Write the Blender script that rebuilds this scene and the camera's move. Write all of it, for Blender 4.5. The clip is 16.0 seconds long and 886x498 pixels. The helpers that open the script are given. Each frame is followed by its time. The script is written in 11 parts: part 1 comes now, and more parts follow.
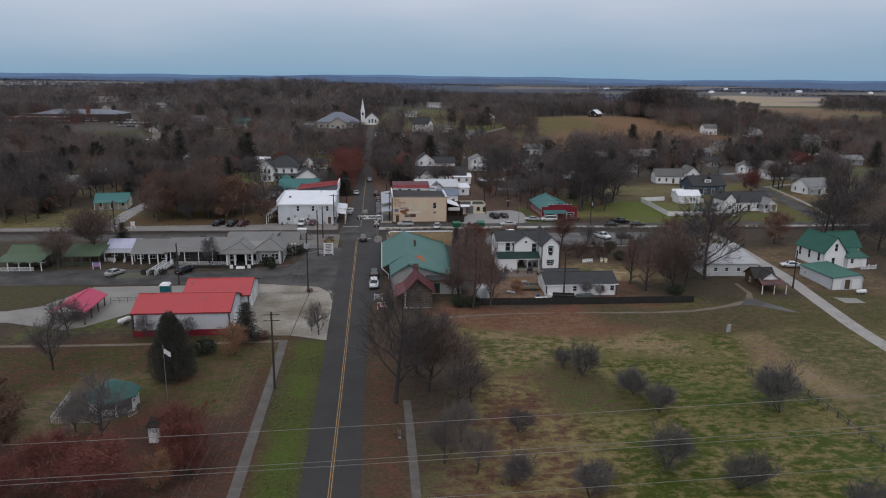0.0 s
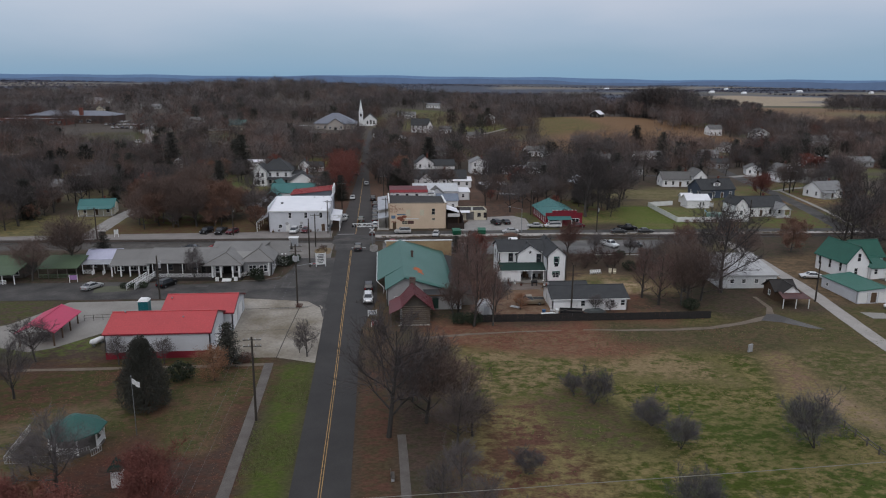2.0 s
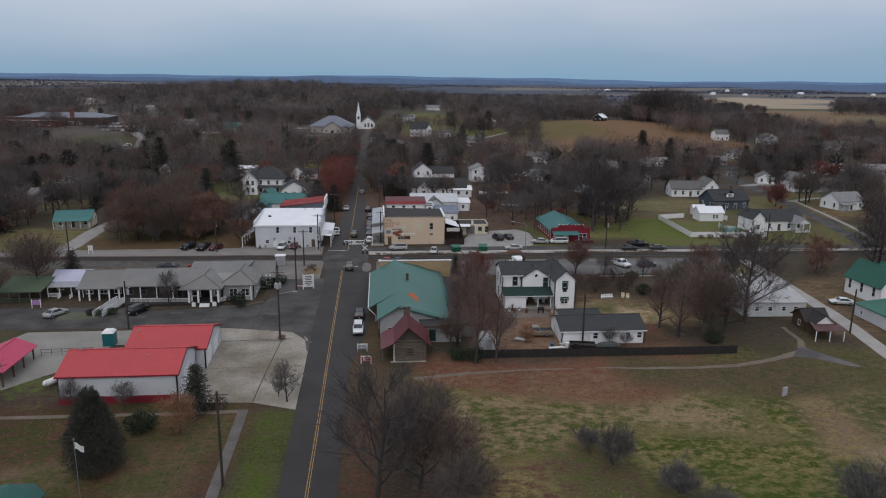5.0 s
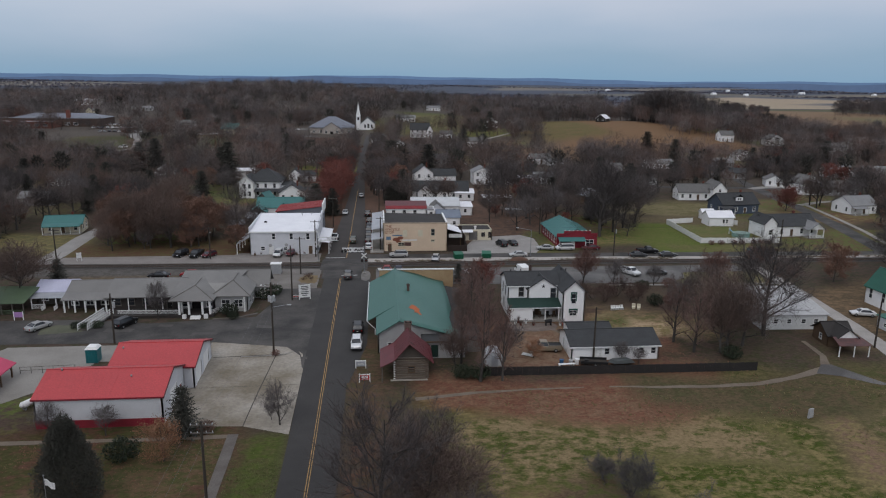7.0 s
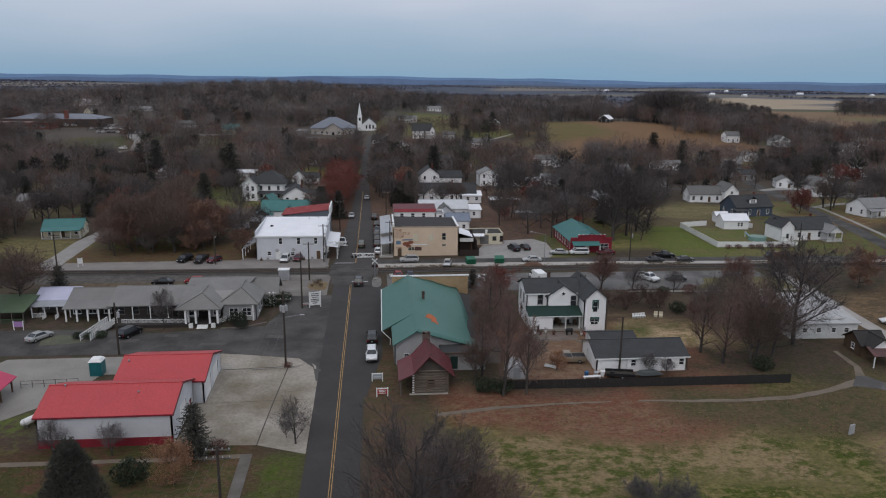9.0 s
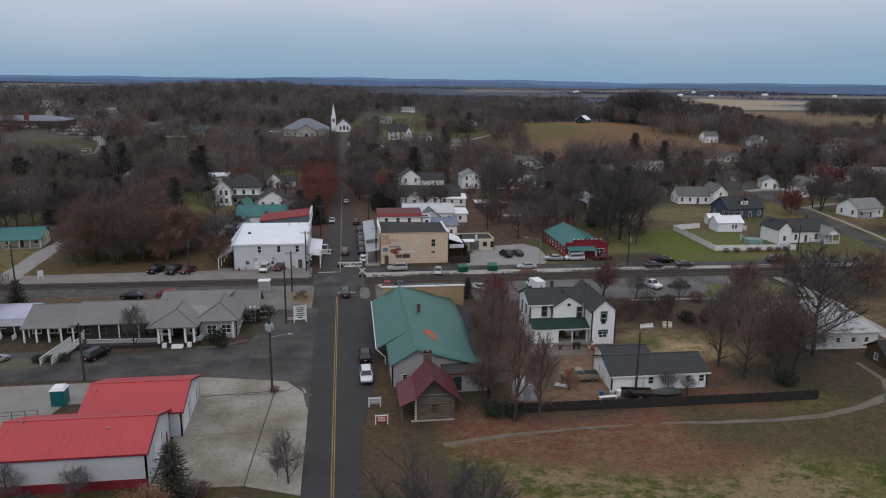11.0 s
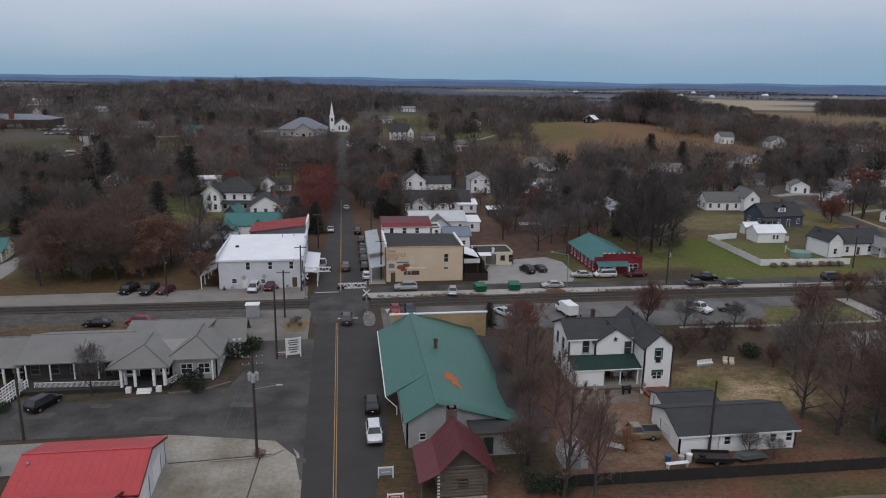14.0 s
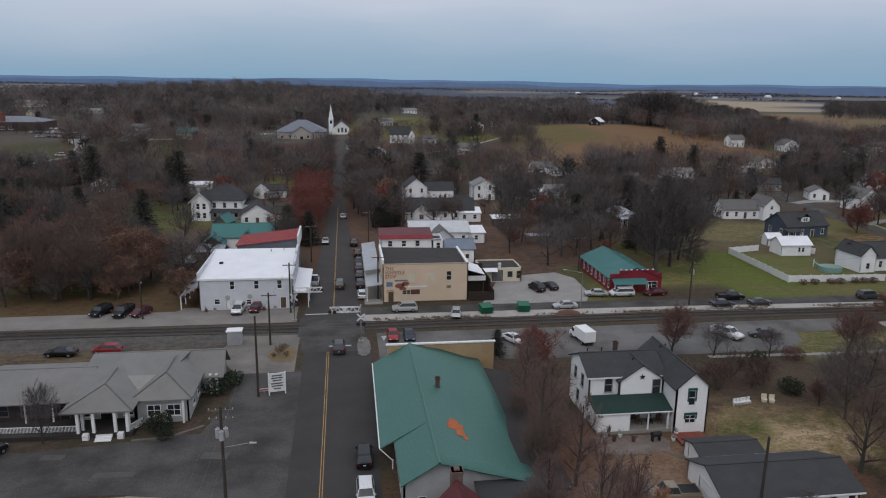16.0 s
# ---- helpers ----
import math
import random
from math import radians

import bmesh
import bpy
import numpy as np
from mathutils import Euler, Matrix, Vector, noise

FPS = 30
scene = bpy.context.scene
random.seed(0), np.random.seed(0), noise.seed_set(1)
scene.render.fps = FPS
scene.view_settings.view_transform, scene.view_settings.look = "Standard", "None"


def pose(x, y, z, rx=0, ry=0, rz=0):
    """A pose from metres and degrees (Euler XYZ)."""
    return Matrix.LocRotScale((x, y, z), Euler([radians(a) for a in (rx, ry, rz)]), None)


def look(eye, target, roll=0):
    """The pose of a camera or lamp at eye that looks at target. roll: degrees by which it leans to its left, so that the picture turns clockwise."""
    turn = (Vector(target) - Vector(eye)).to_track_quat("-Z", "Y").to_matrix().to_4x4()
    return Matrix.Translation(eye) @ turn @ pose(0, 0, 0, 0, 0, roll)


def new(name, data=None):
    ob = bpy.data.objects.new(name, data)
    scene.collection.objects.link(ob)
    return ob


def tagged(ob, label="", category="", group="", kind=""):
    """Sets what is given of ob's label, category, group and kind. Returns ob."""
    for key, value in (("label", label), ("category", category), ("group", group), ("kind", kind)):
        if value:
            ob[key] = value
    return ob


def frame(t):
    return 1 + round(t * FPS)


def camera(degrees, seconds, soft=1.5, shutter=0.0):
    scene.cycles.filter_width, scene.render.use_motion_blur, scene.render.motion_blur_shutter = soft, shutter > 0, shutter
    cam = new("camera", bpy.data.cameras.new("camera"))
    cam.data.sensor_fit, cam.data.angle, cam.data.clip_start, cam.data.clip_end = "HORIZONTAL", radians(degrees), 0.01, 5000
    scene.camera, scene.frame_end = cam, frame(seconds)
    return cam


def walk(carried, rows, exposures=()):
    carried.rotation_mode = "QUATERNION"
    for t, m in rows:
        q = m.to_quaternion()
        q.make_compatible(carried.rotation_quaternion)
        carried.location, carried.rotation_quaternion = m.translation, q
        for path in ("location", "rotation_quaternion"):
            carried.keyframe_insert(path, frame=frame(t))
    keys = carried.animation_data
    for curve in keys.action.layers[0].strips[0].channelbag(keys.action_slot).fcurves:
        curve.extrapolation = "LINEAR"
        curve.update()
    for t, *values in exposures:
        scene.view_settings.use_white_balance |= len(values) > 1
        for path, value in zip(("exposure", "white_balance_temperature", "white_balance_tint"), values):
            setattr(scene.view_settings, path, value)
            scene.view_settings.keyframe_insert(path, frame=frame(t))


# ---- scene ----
# ---- camera and its flight ----
cam = camera(64.0, 16.0, soft=1.1)
PATH = [
    (0, (5.773, 0.161, 43.023), (5.954, 2.096, 42.552), 0.6),
    (0.5, (6.108, 2.622, 43.033), (6.288, 4.558, 42.562), 0.5),
    (1, (6.336, 5.114, 43.082), (6.517, 7.049, 42.611), 0.5),
    (1.5, (6.609, 7.612, 43.095), (6.79, 9.547, 42.624), 0.5),
    (2, (6.913, 10.131, 42.98), (7.094, 12.066, 42.51), 0.5),
    (2.5, (7.198, 12.622, 43.01), (7.38, 14.558, 42.539), 0.6),
    (3, (7.486, 14.934, 43.016), (7.668, 16.869, 42.545), 0.6),
    (3.5, (7.736, 17.353, 43.027), (7.919, 19.288, 42.556), 0.6),
    (4, (8.023, 19.69, 43.569), (8.205, 21.625, 43.099), 0.7),
    (6.5, (8.607, 29.38, 44.529), (8.79, 31.316, 44.06), 0.7),
    (7, (8.586, 30.875, 44.483), (8.768, 32.811, 44.014), 0.7),
    (7.5, (8.267, 32.168, 44.563), (8.45, 34.103, 44.093), 0.7),
    (8, (7.476, 33.402, 44.658), (7.661, 35.337, 44.188), 0.7),
    (8.5, (6.536, 34.614, 44.582), (6.723, 36.549, 44.113), 0.7),
    (10.8, (2.433, 45.153, 43.436), (2.667, 47.085, 42.973), 0.7),
    (11, (2.143, 46.355, 43.381), (2.412, 48.281, 42.918), 0.7),
    (11.5, (1.639, 49.608, 42.916), (1.912, 51.535, 42.452), 0.8),
    (12, (1.377, 53.06, 42.765), (1.65, 54.986, 42.302), 0.8),
    (12.5, (1.273, 56.508, 42.609), (1.545, 58.435, 42.145), 0.8),
    (13, (1.291, 59.819, 42.303), (1.564, 61.745, 41.837), 0.8),
    (13.5, (1.369, 63.642, 41.98), (1.642, 65.569, 41.515), 0.8),
    (14, (1.543, 67.391, 41.857), (1.818, 69.317, 41.394), 0.8),
    (14.5, (2.039, 71.12, 41.774), (2.313, 73.046, 41.31), 0.8),
    (15, (2.561, 74.706, 41.678), (2.834, 76.632, 41.215), 0.8),
    (15.5, (2.875, 77.858, 41.713), (3.148, 79.786, 41.256), 0.7),
    (16, (3.121, 80.146, 41.946), (3.392, 82.074, 41.486), 0.8),
]
walk(cam, [(t, look(eye, target, roll)) for t, eye, target, roll in PATH])

# ---- world, sun ----
world = bpy.data.worlds.new("overcast_sky")
scene.world = world
world.use_nodes = True
wn, wl = world.node_tree.nodes, world.node_tree.links
wn.clear()
w_out = wn.new("ShaderNodeOutputWorld")
w_bg = wn.new("ShaderNodeBackground")
w_geo = wn.new("ShaderNodeTexCoord")
w_sep = wn.new("ShaderNodeSeparateXYZ")
wl.new(w_geo.outputs["Generated"], w_sep.inputs[0])
w_sky = wn.new("ShaderNodeTexSky")
w_sky.sky_type = "NISHITA"
w_sky.sun_disc = False
w_sky.sun_elevation = radians(38)
w_sky.sun_rotation = radians(150)
w_sky.air_density, w_sky.dust_density = 1.2, 2.0
w_dim = wn.new("ShaderNodeVectorMath")
w_dim.operation = "SCALE"
w_dim.inputs["Scale"].default_value = 0.12
wl.new(w_sky.outputs[0], w_dim.inputs[0])
# cloud layer: blue-grey at the horizon, pale above, flat streaks
w_map = wn.new("ShaderNodeMapping")
w_map.inputs["Scale"].default_value = (2.2, 2.2, 9.0)
wl.new(w_geo.outputs["Generated"], w_map.inputs[0])
w_noise = wn.new("ShaderNodeTexNoise")
w_noise.inputs["Scale"].default_value = 1.3
w_noise.inputs["Detail"].default_value = 5.0
w_noise.inputs["Roughness"].default_value = 0.5
wl.new(w_map.outputs[0], w_noise.inputs["Vector"])
w_off = wn.new("ShaderNodeMath")
w_off.operation = "MULTIPLY_ADD"
w_off.inputs[1].default_value = 0.07
wl.new(w_noise.outputs["Fac"], w_off.inputs[0])
wl.new(w_sep.outputs["Z"], w_off.inputs[2])
w_ramp = wn.new("ShaderNodeValToRGB")
ramp = w_ramp.color_ramp
ramp.elements[0].position, ramp.elements[0].color = 0.034, (0.25, 0.42, 0.60, 1)
ramp.elements[1].position, ramp.elements[1].color = 1.0, (0.86, 0.91, 1.04, 1)
for position, colour in ((0.064, (0.29, 0.435, 0.60, 1)), (0.097, (0.385, 0.495, 0.66, 1)), (0.138, (0.545, 0.60, 0.735, 1)),
                         (0.182, (0.61, 0.66, 0.76, 1)), (0.40, (0.74, 0.79, 0.90, 1))):
    e = ramp.elements.new(position)
    e.color = colour
wl.new(w_off.outputs[0], w_ramp.inputs[0])
w_mix = wn.new("ShaderNodeMix")
w_mix.data_type = "RGBA"
w_mix.inputs[0].default_value = 0.88
wl.new(w_dim.outputs[0], w_mix.inputs[6])
wl.new(w_ramp.outputs[0], w_mix.inputs[7])
wl.new(w_mix.outputs[2], w_bg.inputs[0])
w_bg.inputs[1].default_value = 0.95
wl.new(w_bg.outputs[0], w_out.inputs[0])

sun = new("sun", bpy.data.lights.new("sun", "SUN"))
sun.data.energy, sun.data.angle, sun.data.color = 0.58, radians(30), (1.0, 0.93, 0.85)
sun.matrix_world = look((0, 0, 100), (20, 45, 40))

# ---- materials ----
MATS = {}


def mat(name, col, col2=None, scale=0.6, fine=9.0, rough=0.85, metal=0.0, bump=0.15, mix=0.5, spec=0.35, band=0.0, band_axis="Z", vary=0.0, stretch=(1, 1, 1), dark=0.0):
    """A surface with large patches between two colours, fine grain, and, with band, boards or courses of that height in metres."""
    if name in MATS:
        return MATS[name]
    m = bpy.data.materials.new(name)
    m.use_nodes = True
    n, l = m.node_tree.nodes, m.node_tree.links
    bsdf = n["Principled BSDF"]
    bsdf.inputs["Roughness"].default_value = rough
    bsdf.inputs["Metallic"].default_value = metal
    bsdf.inputs["Specular IOR Level"].default_value = spec
    geo = n.new("ShaderNodeNewGeometry")
    mp = n.new("ShaderNodeMapping")
    mp.inputs["Scale"].default_value = stretch
    l.new(geo.outputs["Position"], mp.inputs[0])
    big = n.new("ShaderNodeTexNoise")
    big.inputs["Scale"].default_value = scale
    big.inputs["Detail"].default_value = 5.0
    big.inputs["Roughness"].default_value = 0.6
    l.new(mp.outputs[0], big.inputs["Vector"])
    small = n.new("ShaderNodeTexNoise")
    small.inputs["Scale"].default_value = fine
    small.inputs["Detail"].default_value = 3.0
    l.new(mp.outputs[0], small.inputs["Vector"])
    rmp = n.new("ShaderNodeValToRGB")
    rmp.color_ramp.elements[0].position = max(0.0, 0.5 - 0.5 * mix)
    rmp.color_ramp.elements[1].position = min(1.0, 0.5 + 0.5 * mix)
    rmp.color_ramp.elements[0].color = (*col, 1)
    rmp.color_ramp.elements[1].color = (*(col2 or tuple(c * 0.78 for c in col)), 1)
    l.new(big.outputs["Fac"], rmp.inputs[0])
    grain = n.new("ShaderNodeMapRange")
    grain.inputs["From Min"].default_value, grain.inputs["From Max"].default_value = 0.25, 0.75
    grain.inputs["To Min"].default_value, grain.inputs["To Max"].default_value = 0.82 - dark, 1.15 + min(dark, 0.0)
    l.new(small.outputs["Fac"], grain.inputs[0])
    mul = n.new("ShaderNodeVectorMath")
    mul.operation = "SCALE"
    l.new(rmp.outputs[0], mul.inputs[0])
    l.new(grain.outputs[0], mul.inputs["Scale"])
    out = mul.outputs[0]
    if vary:
        info = n.new("ShaderNodeObjectInfo")
        vr = n.new("ShaderNodeMapRange")
        vr.inputs["To Min"].default_value, vr.inputs["To Max"].default_value = 1 - vary, 1 + vary
        l.new(info.outputs["Random"], vr.inputs[0])
        mul2 = n.new("ShaderNodeVectorMath")
        mul2.operation = "SCALE"
        l.new(out, mul2.inputs[0])
        l.new(vr.outputs[0], mul2.inputs["Scale"])
        out = mul2.outputs[0]
    l.new(out, bsdf.inputs["Base Color"])
    height = small.outputs["Fac"]
    if band:
        sep = n.new("ShaderNodeSeparateXYZ")
        l.new(geo.outputs["Position"], sep.inputs[0])
        div = n.new("ShaderNodeMath")
        div.operation = "DIVIDE"
        div.inputs[1].default_value = band
        l.new(sep.outputs[band_axis], div.inputs[0])
        fr = n.new("ShaderNodeMath")
        fr.operation = "FRACT"
        l.new(div.outputs[0], fr.inputs[0])
        add = n.new("ShaderNodeMath")
        add.operation = "MULTIPLY_ADD"
        add.inputs[1].default_value = 0.25
        l.new(small.outputs["Fac"], add.inputs[0])
        l.new(fr.outputs[0], add.inputs[2])
        height = add.outputs[0]
    bp = n.new("ShaderNodeBump")
    bp.inputs["Strength"].default_value = bump
    bp.inputs["Distance"].default_value = 0.03
    l.new(height, bp.inputs["Height"])
    l.new(bp.outputs[0], bsdf.inputs["Normal"])
    MATS[name] = m
    return m


ASPHALT = mat("asphalt", (0.050, 0.047, 0.045), (0.034, 0.032, 0.031), 0.2, 9, 0.92, bump=0.1)
ASPHALT_OLD = mat("asphalt_old", (0.088, 0.081, 0.075), (0.037, 0.035, 0.034), 0.17, 5, 0.92, bump=0.1, dark=0.14, mix=0.3)
CONCRETE = mat("concrete", (0.30, 0.285, 0.26), (0.22, 0.205, 0.185), 0.22, 6, 0.9, bump=0.08)
CONCRETE_STAINED = mat("concrete_stained", (0.335, 0.305, 0.262), (0.165, 0.138, 0.10), 0.10, 2.2, 0.9, bump=0.08, mix=0.3, dark=0.0)
SIDEWALK = mat("sidewalk_concrete", (0.145, 0.130, 0.118), (0.088, 0.074, 0.064), 0.5, 6, 0.9, bump=0.1)
GRAVEL = mat("gravel", (0.33, 0.312, 0.292), (0.24, 0.225, 0.212), 0.3, 12, 0.95, bump=0.3, dark=0.12)
GRAVEL_DARK = mat("gravel_dark", (0.165, 0.157, 0.150), (0.085, 0.08, 0.077), 0.13, 9, 0.95, bump=0.3, dark=0.15, mix=0.3)
BALLAST = mat("ballast", (0.075, 0.068, 0.062), (0.05, 0.045, 0.042), 0.5, 16, 0.95, bump=0.5, dark=0.2)
DIRT_PATH = mat("dirt_path", (0.185, 0.150, 0.118), (0.125, 0.098, 0.072), 0.5, 8, 0.95, bump=0.2)
PALE_STRIP = mat("pale_concrete_strip", (0.42, 0.39, 0.355), (0.29, 0.265, 0.24), 0.3, 6, 0.92, bump=0.15)
YELLOW_LINE = mat("yellow_line", (0.47, 0.28, 0.085), (0.30, 0.18, 0.075), 1.2, 12, 0.7, mix=0.6)
WHITE_LINE = mat("white_line", (0.55, 0.55, 0.54), (0.32, 0.32, 0.31), 1.2, 12, 0.7, mix=0.6)
RAIL_STEEL = mat("rail_steel", (0.16, 0.12, 0.10), (0.10, 0.075, 0.06), 1.0, 10, 0.55, 0.6)
TIMBER = mat("creosote_timber", (0.055, 0.045, 0.038), (0.035, 0.03, 0.026), 2, 20, 0.9)
WHITE_PAINT = mat("white_paint", (0.85, 0.85, 0.855), (0.77, 0.77, 0.77), 0.5, 7, 0.55, bump=0.2, band=0.14, dark=-0.11)
WHITE_PLAIN = mat("white_trim", (0.78, 0.78, 0.77), (0.68, 0.68, 0.67), 0.8, 9, 0.5, dark=-0.11)
GREY_SIDING = mat("pale_grey_siding", (0.60, 0.61, 0.64), (0.50, 0.51, 0.54), 0.4, 6, 0.6, bump=0.2, band=0.2, dark=-0.1)
STUCCO_GREY = mat("grey_stucco", (0.40, 0.40, 0.40), (0.30, 0.30, 0.30), 0.4, 8, 0.9, bump=0.2)
BLUE_SIDING = mat("blue_grey_siding", (0.065, 0.085, 0.12), (0.05, 0.065, 0.095), 0.5, 7, 0.6, bump=0.25, band=0.15)
CREAM_BRICK = mat("cream_painted_brick", (0.68, 0.54, 0.40), (0.55, 0.42, 0.31), 0.35, 10, 0.85, bump=0.3, band=0.075, mix=0.7)
CREAM_PAINT = mat("cream_paint", (0.62, 0.57, 0.44), (0.52, 0.47, 0.36), 0.5, 9, 0.8)
RED_PAINT = mat("red_paint", (0.23, 0.018, 0.032), (0.16, 0.014, 0.024), 0.5, 9, 0.6)
RED_METAL = mat("red_metal_roof", (0.45, 0.055, 0.058), (0.38, 0.047, 0.050), 0.25, 5, 0.45, 0.0, bump=0.05)
RED_METAL_DULL = mat("dull_red_metal_roof", (0.33, 0.06, 0.06), (0.24, 0.045, 0.045), 0.4, 5, 0.5, bump=0.05)
RED_RUST = mat("dark_red_metal_roof", (0.13, 0.024, 0.030), (0.085, 0.02, 0.022), 0.5, 6, 0.55, bump=0.1)
PINK_ROOF = mat("pink_red_roof", (0.50, 0.055, 0.12), (0.42, 0.05, 0.10), 0.4, 6, 0.6)
GREEN_METAL = mat("green_metal_roof", (0.045, 0.124, 0.103), (0.058, 0.148, 0.125), 0.14, 4, 0.55, bump=0.06, mix=0.7)
GREEN_DARK = mat("dark_green_metal", (0.010, 0.075, 0.050), (0.014, 0.095, 0.065), 0.4, 5, 0.5, bump=0.06)
GREEN_PORCH = mat("dull_green_porch_roof", (0.012, 0.034, 0.027), (0.018, 0.042, 0.034), 0.5, 6, 0.85)
GREEN_TRIM = mat("green_trim", (0.012, 0.085, 0.065), None, 0.8, 8, 0.5)
GREEN_OLIVE = mat("faded_green_roof", (0.082, 0.122, 0.066), (0.066, 0.094, 0.056), 0.4, 6, 0.7)
TEAL_ROOF = mat("teal_roof", (0.05, 0.165, 0.155), (0.04, 0.135, 0.13), 0.4, 6, 0.6)
SHINGLE_DARK = mat("charcoal_shingles", (0.056, 0.058, 0.060), (0.042, 0.043, 0.045), 0.6, 16, 0.92, bump=0.4, band=0.14, dark=0.15)
SHINGLE_GREY = mat("grey_shingles", (0.155, 0.150, 0.145), (0.115, 0.112, 0.108), 0.4, 14, 0.92, bump=0.4, band=0.14, dark=0.1)
SHINGLE_PALE = mat("pale_grey_shingles", (0.210, 0.203, 0.194), (0.165, 0.16, 0.153), 0.35, 12, 0.92, bump=0.35, band=0.14, dark=0.04)
ROOF_TAR = mat("tar_roof", (0.045, 0.041, 0.039), (0.03, 0.027, 0.026), 0.3, 8, 0.9)
WHITE_METAL = mat("white_metal_roof", (0.80, 0.80, 0.82), (0.70, 0.70, 0.73), 0.3, 5, 0.5, bump=0.05, dark=-0.1)
GREY_METAL = mat("galvanised_sheet", (0.42, 0.43, 0.45), (0.30, 0.31, 0.33), 0.6, 8, 0.45, 0.3, bump=0.1)
LILAC_METAL = mat("pale_lilac_metal_roof", (0.52, 0.52, 0.64), (0.44, 0.44, 0.56), 0.4, 6, 0.5)
RUST = mat("rust_patch", (0.46, 0.125, 0.045), (0.32, 0.09, 0.035), 1.5, 8, 0.85)
GLASS = mat("dark_window_glass", (0.018, 0.021, 0.026), (0.03, 0.034, 0.04), 0.8, 5, 0.12, spec=0.6, bump=0.02)
DARK = mat("dark_interior", (0.012, 0.011, 0.011), None, 1, 8, 0.9)
LOG = mat("weathered_log", (0.155, 0.125, 0.10), (0.09, 0.07, 0.055), 0.9, 9, 0.9, bump=0.4, vary=0.25, stretch=(0.4, 0.4, 3))
CHINKING = mat("chinking", (0.40, 0.37, 0.33), (0.30, 0.27, 0.24), 1, 9, 0.95)
BRICK_RED = mat("red_brick", (0.17, 0.06, 0.045), (0.12, 0.045, 0.035), 0.8, 14, 0.9, bump=0.3, band=0.075)
BRICK_DARK = mat("dark_brick", (0.09, 0.06, 0.05), (0.06, 0.042, 0.036), 0.8, 14, 0.9, bump=0.3)
WOOD_GREY = mat("grey_board", (0.13, 0.115, 0.10), (0.085, 0.075, 0.066), 0.8, 10, 0.9, stretch=(1, 1, 0.3))
WOOD_BROWN = mat("brown_board", (0.12, 0.075, 0.045), (0.08, 0.05, 0.032), 0.8, 10, 0.85)
POLE_WOOD = mat("pole_timber", (0.055, 0.045, 0.036), (0.038, 0.031, 0.026), 1.2, 12, 0.9, stretch=(3, 3, 0.3))
POLE_STEEL = mat("grey_steel", (0.30, 0.31, 0.32), (0.24, 0.25, 0.26), 1, 8, 0.45, 0.6)
TRANSFORMER = mat("transformer_grey", (0.42, 0.43, 0.44), None, 1.2, 8, 0.5, 0.2)
WIRE = mat("wire", (0.10, 0.10, 0.11), None, 1, 6, 0.5)
WIRE_PALE = mat("bare_aluminium_wire", (0.50, 0.49, 0.47), None, 1, 6, 0.4, 0.5)
BLACK = mat("black_plastic", (0.015, 0.015, 0.016), None, 1, 9, 0.6)
FENCE_DARK = mat("dark_fence_board", (0.030, 0.027, 0.026), (0.02, 0.018, 0.018), 0.8, 9, 0.9)
DUMPSTER_GREEN = mat("dumpster_green", (0.008, 0.10, 0.052), (0.006, 0.075, 0.04), 0.9, 7, 0.5)
TEAL_PLASTIC = mat("teal_plastic", (0.012, 0.13, 0.145), None, 0.9, 7, 0.4)
SIGN_WHITE = mat("sign_white", (0.74, 0.74, 0.73), None, 1, 9, 0.5)
SIGN_RED = mat("sign_red", (0.42, 0.035, 0.035), None, 1, 9, 0.5)
MURAL_BLUE = mat("mural_blue", (0.12, 0.20, 0.30), None, 1, 9, 0.8)
MURAL_BROWN = mat("mural_brown", (0.26, 0.09, 0.055), None, 1, 9, 0.8)
TYRE = mat("tyre_rubber", (0.016, 0.016, 0.017), None, 1, 9, 0.85)
RIM = mat("wheel_rim", (0.40, 0.41, 0.42), None, 1, 9, 0.35, 0.7)
LAMP_WHITE = mat("headlamp", (0.62, 0.64, 0.66), None, 1, 9, 0.15, spec=0.6)
LAMP_RED = mat("tail_lamp", (0.30, 0.012, 0.012), None, 1, 9, 0.2, spec=0.6)
BARK = mat("bark", (0.070, 0.062, 0.056), (0.045, 0.040, 0.037), 0.8, 9, 0.95, vary=0.3, stretch=(2, 2, 0.4))
TWIG = mat("twigs", (0.128, 0.102, 0.094), (0.096, 0.077, 0.071), 0.15, 6, 0.95, vary=0.25, bump=0.0)
TWIG_BROWN = mat("brown_twigs", (0.150, 0.104, 0.086), (0.110, 0.077, 0.066), 0.15, 6, 0.95, vary=0.25, bump=0.0)
TWIG_DARK = mat("dark_grey_twigs", (0.080, 0.068, 0.066), (0.060, 0.051, 0.050), 0.15, 6, 0.95, vary=0.2, bump=0.0)
TWIG_MIST = mat("misty_grey_twigs", (0.105, 0.096, 0.100), (0.078, 0.071, 0.075), 0.15, 6, 0.95, vary=0.15, bump=0.0)
TWIG_RUST = mat("rust_twigs", (0.150, 0.078, 0.062), (0.105, 0.060, 0.050), 0.3, 6, 0.95, vary=0.15, bump=0.0)
TWIG_SLIM = mat("pale_brown_twigs", (0.178, 0.116, 0.100), (0.135, 0.085, 0.073), 0.3, 6, 0.95, vary=0.15, bump=0.0)
TWIG_BRUSH = mat("brush_twigs", (0.100, 0.062, 0.052), (0.070, 0.046, 0.040), 0.5, 6, 0.95, vary=0.25, bump=0.0)
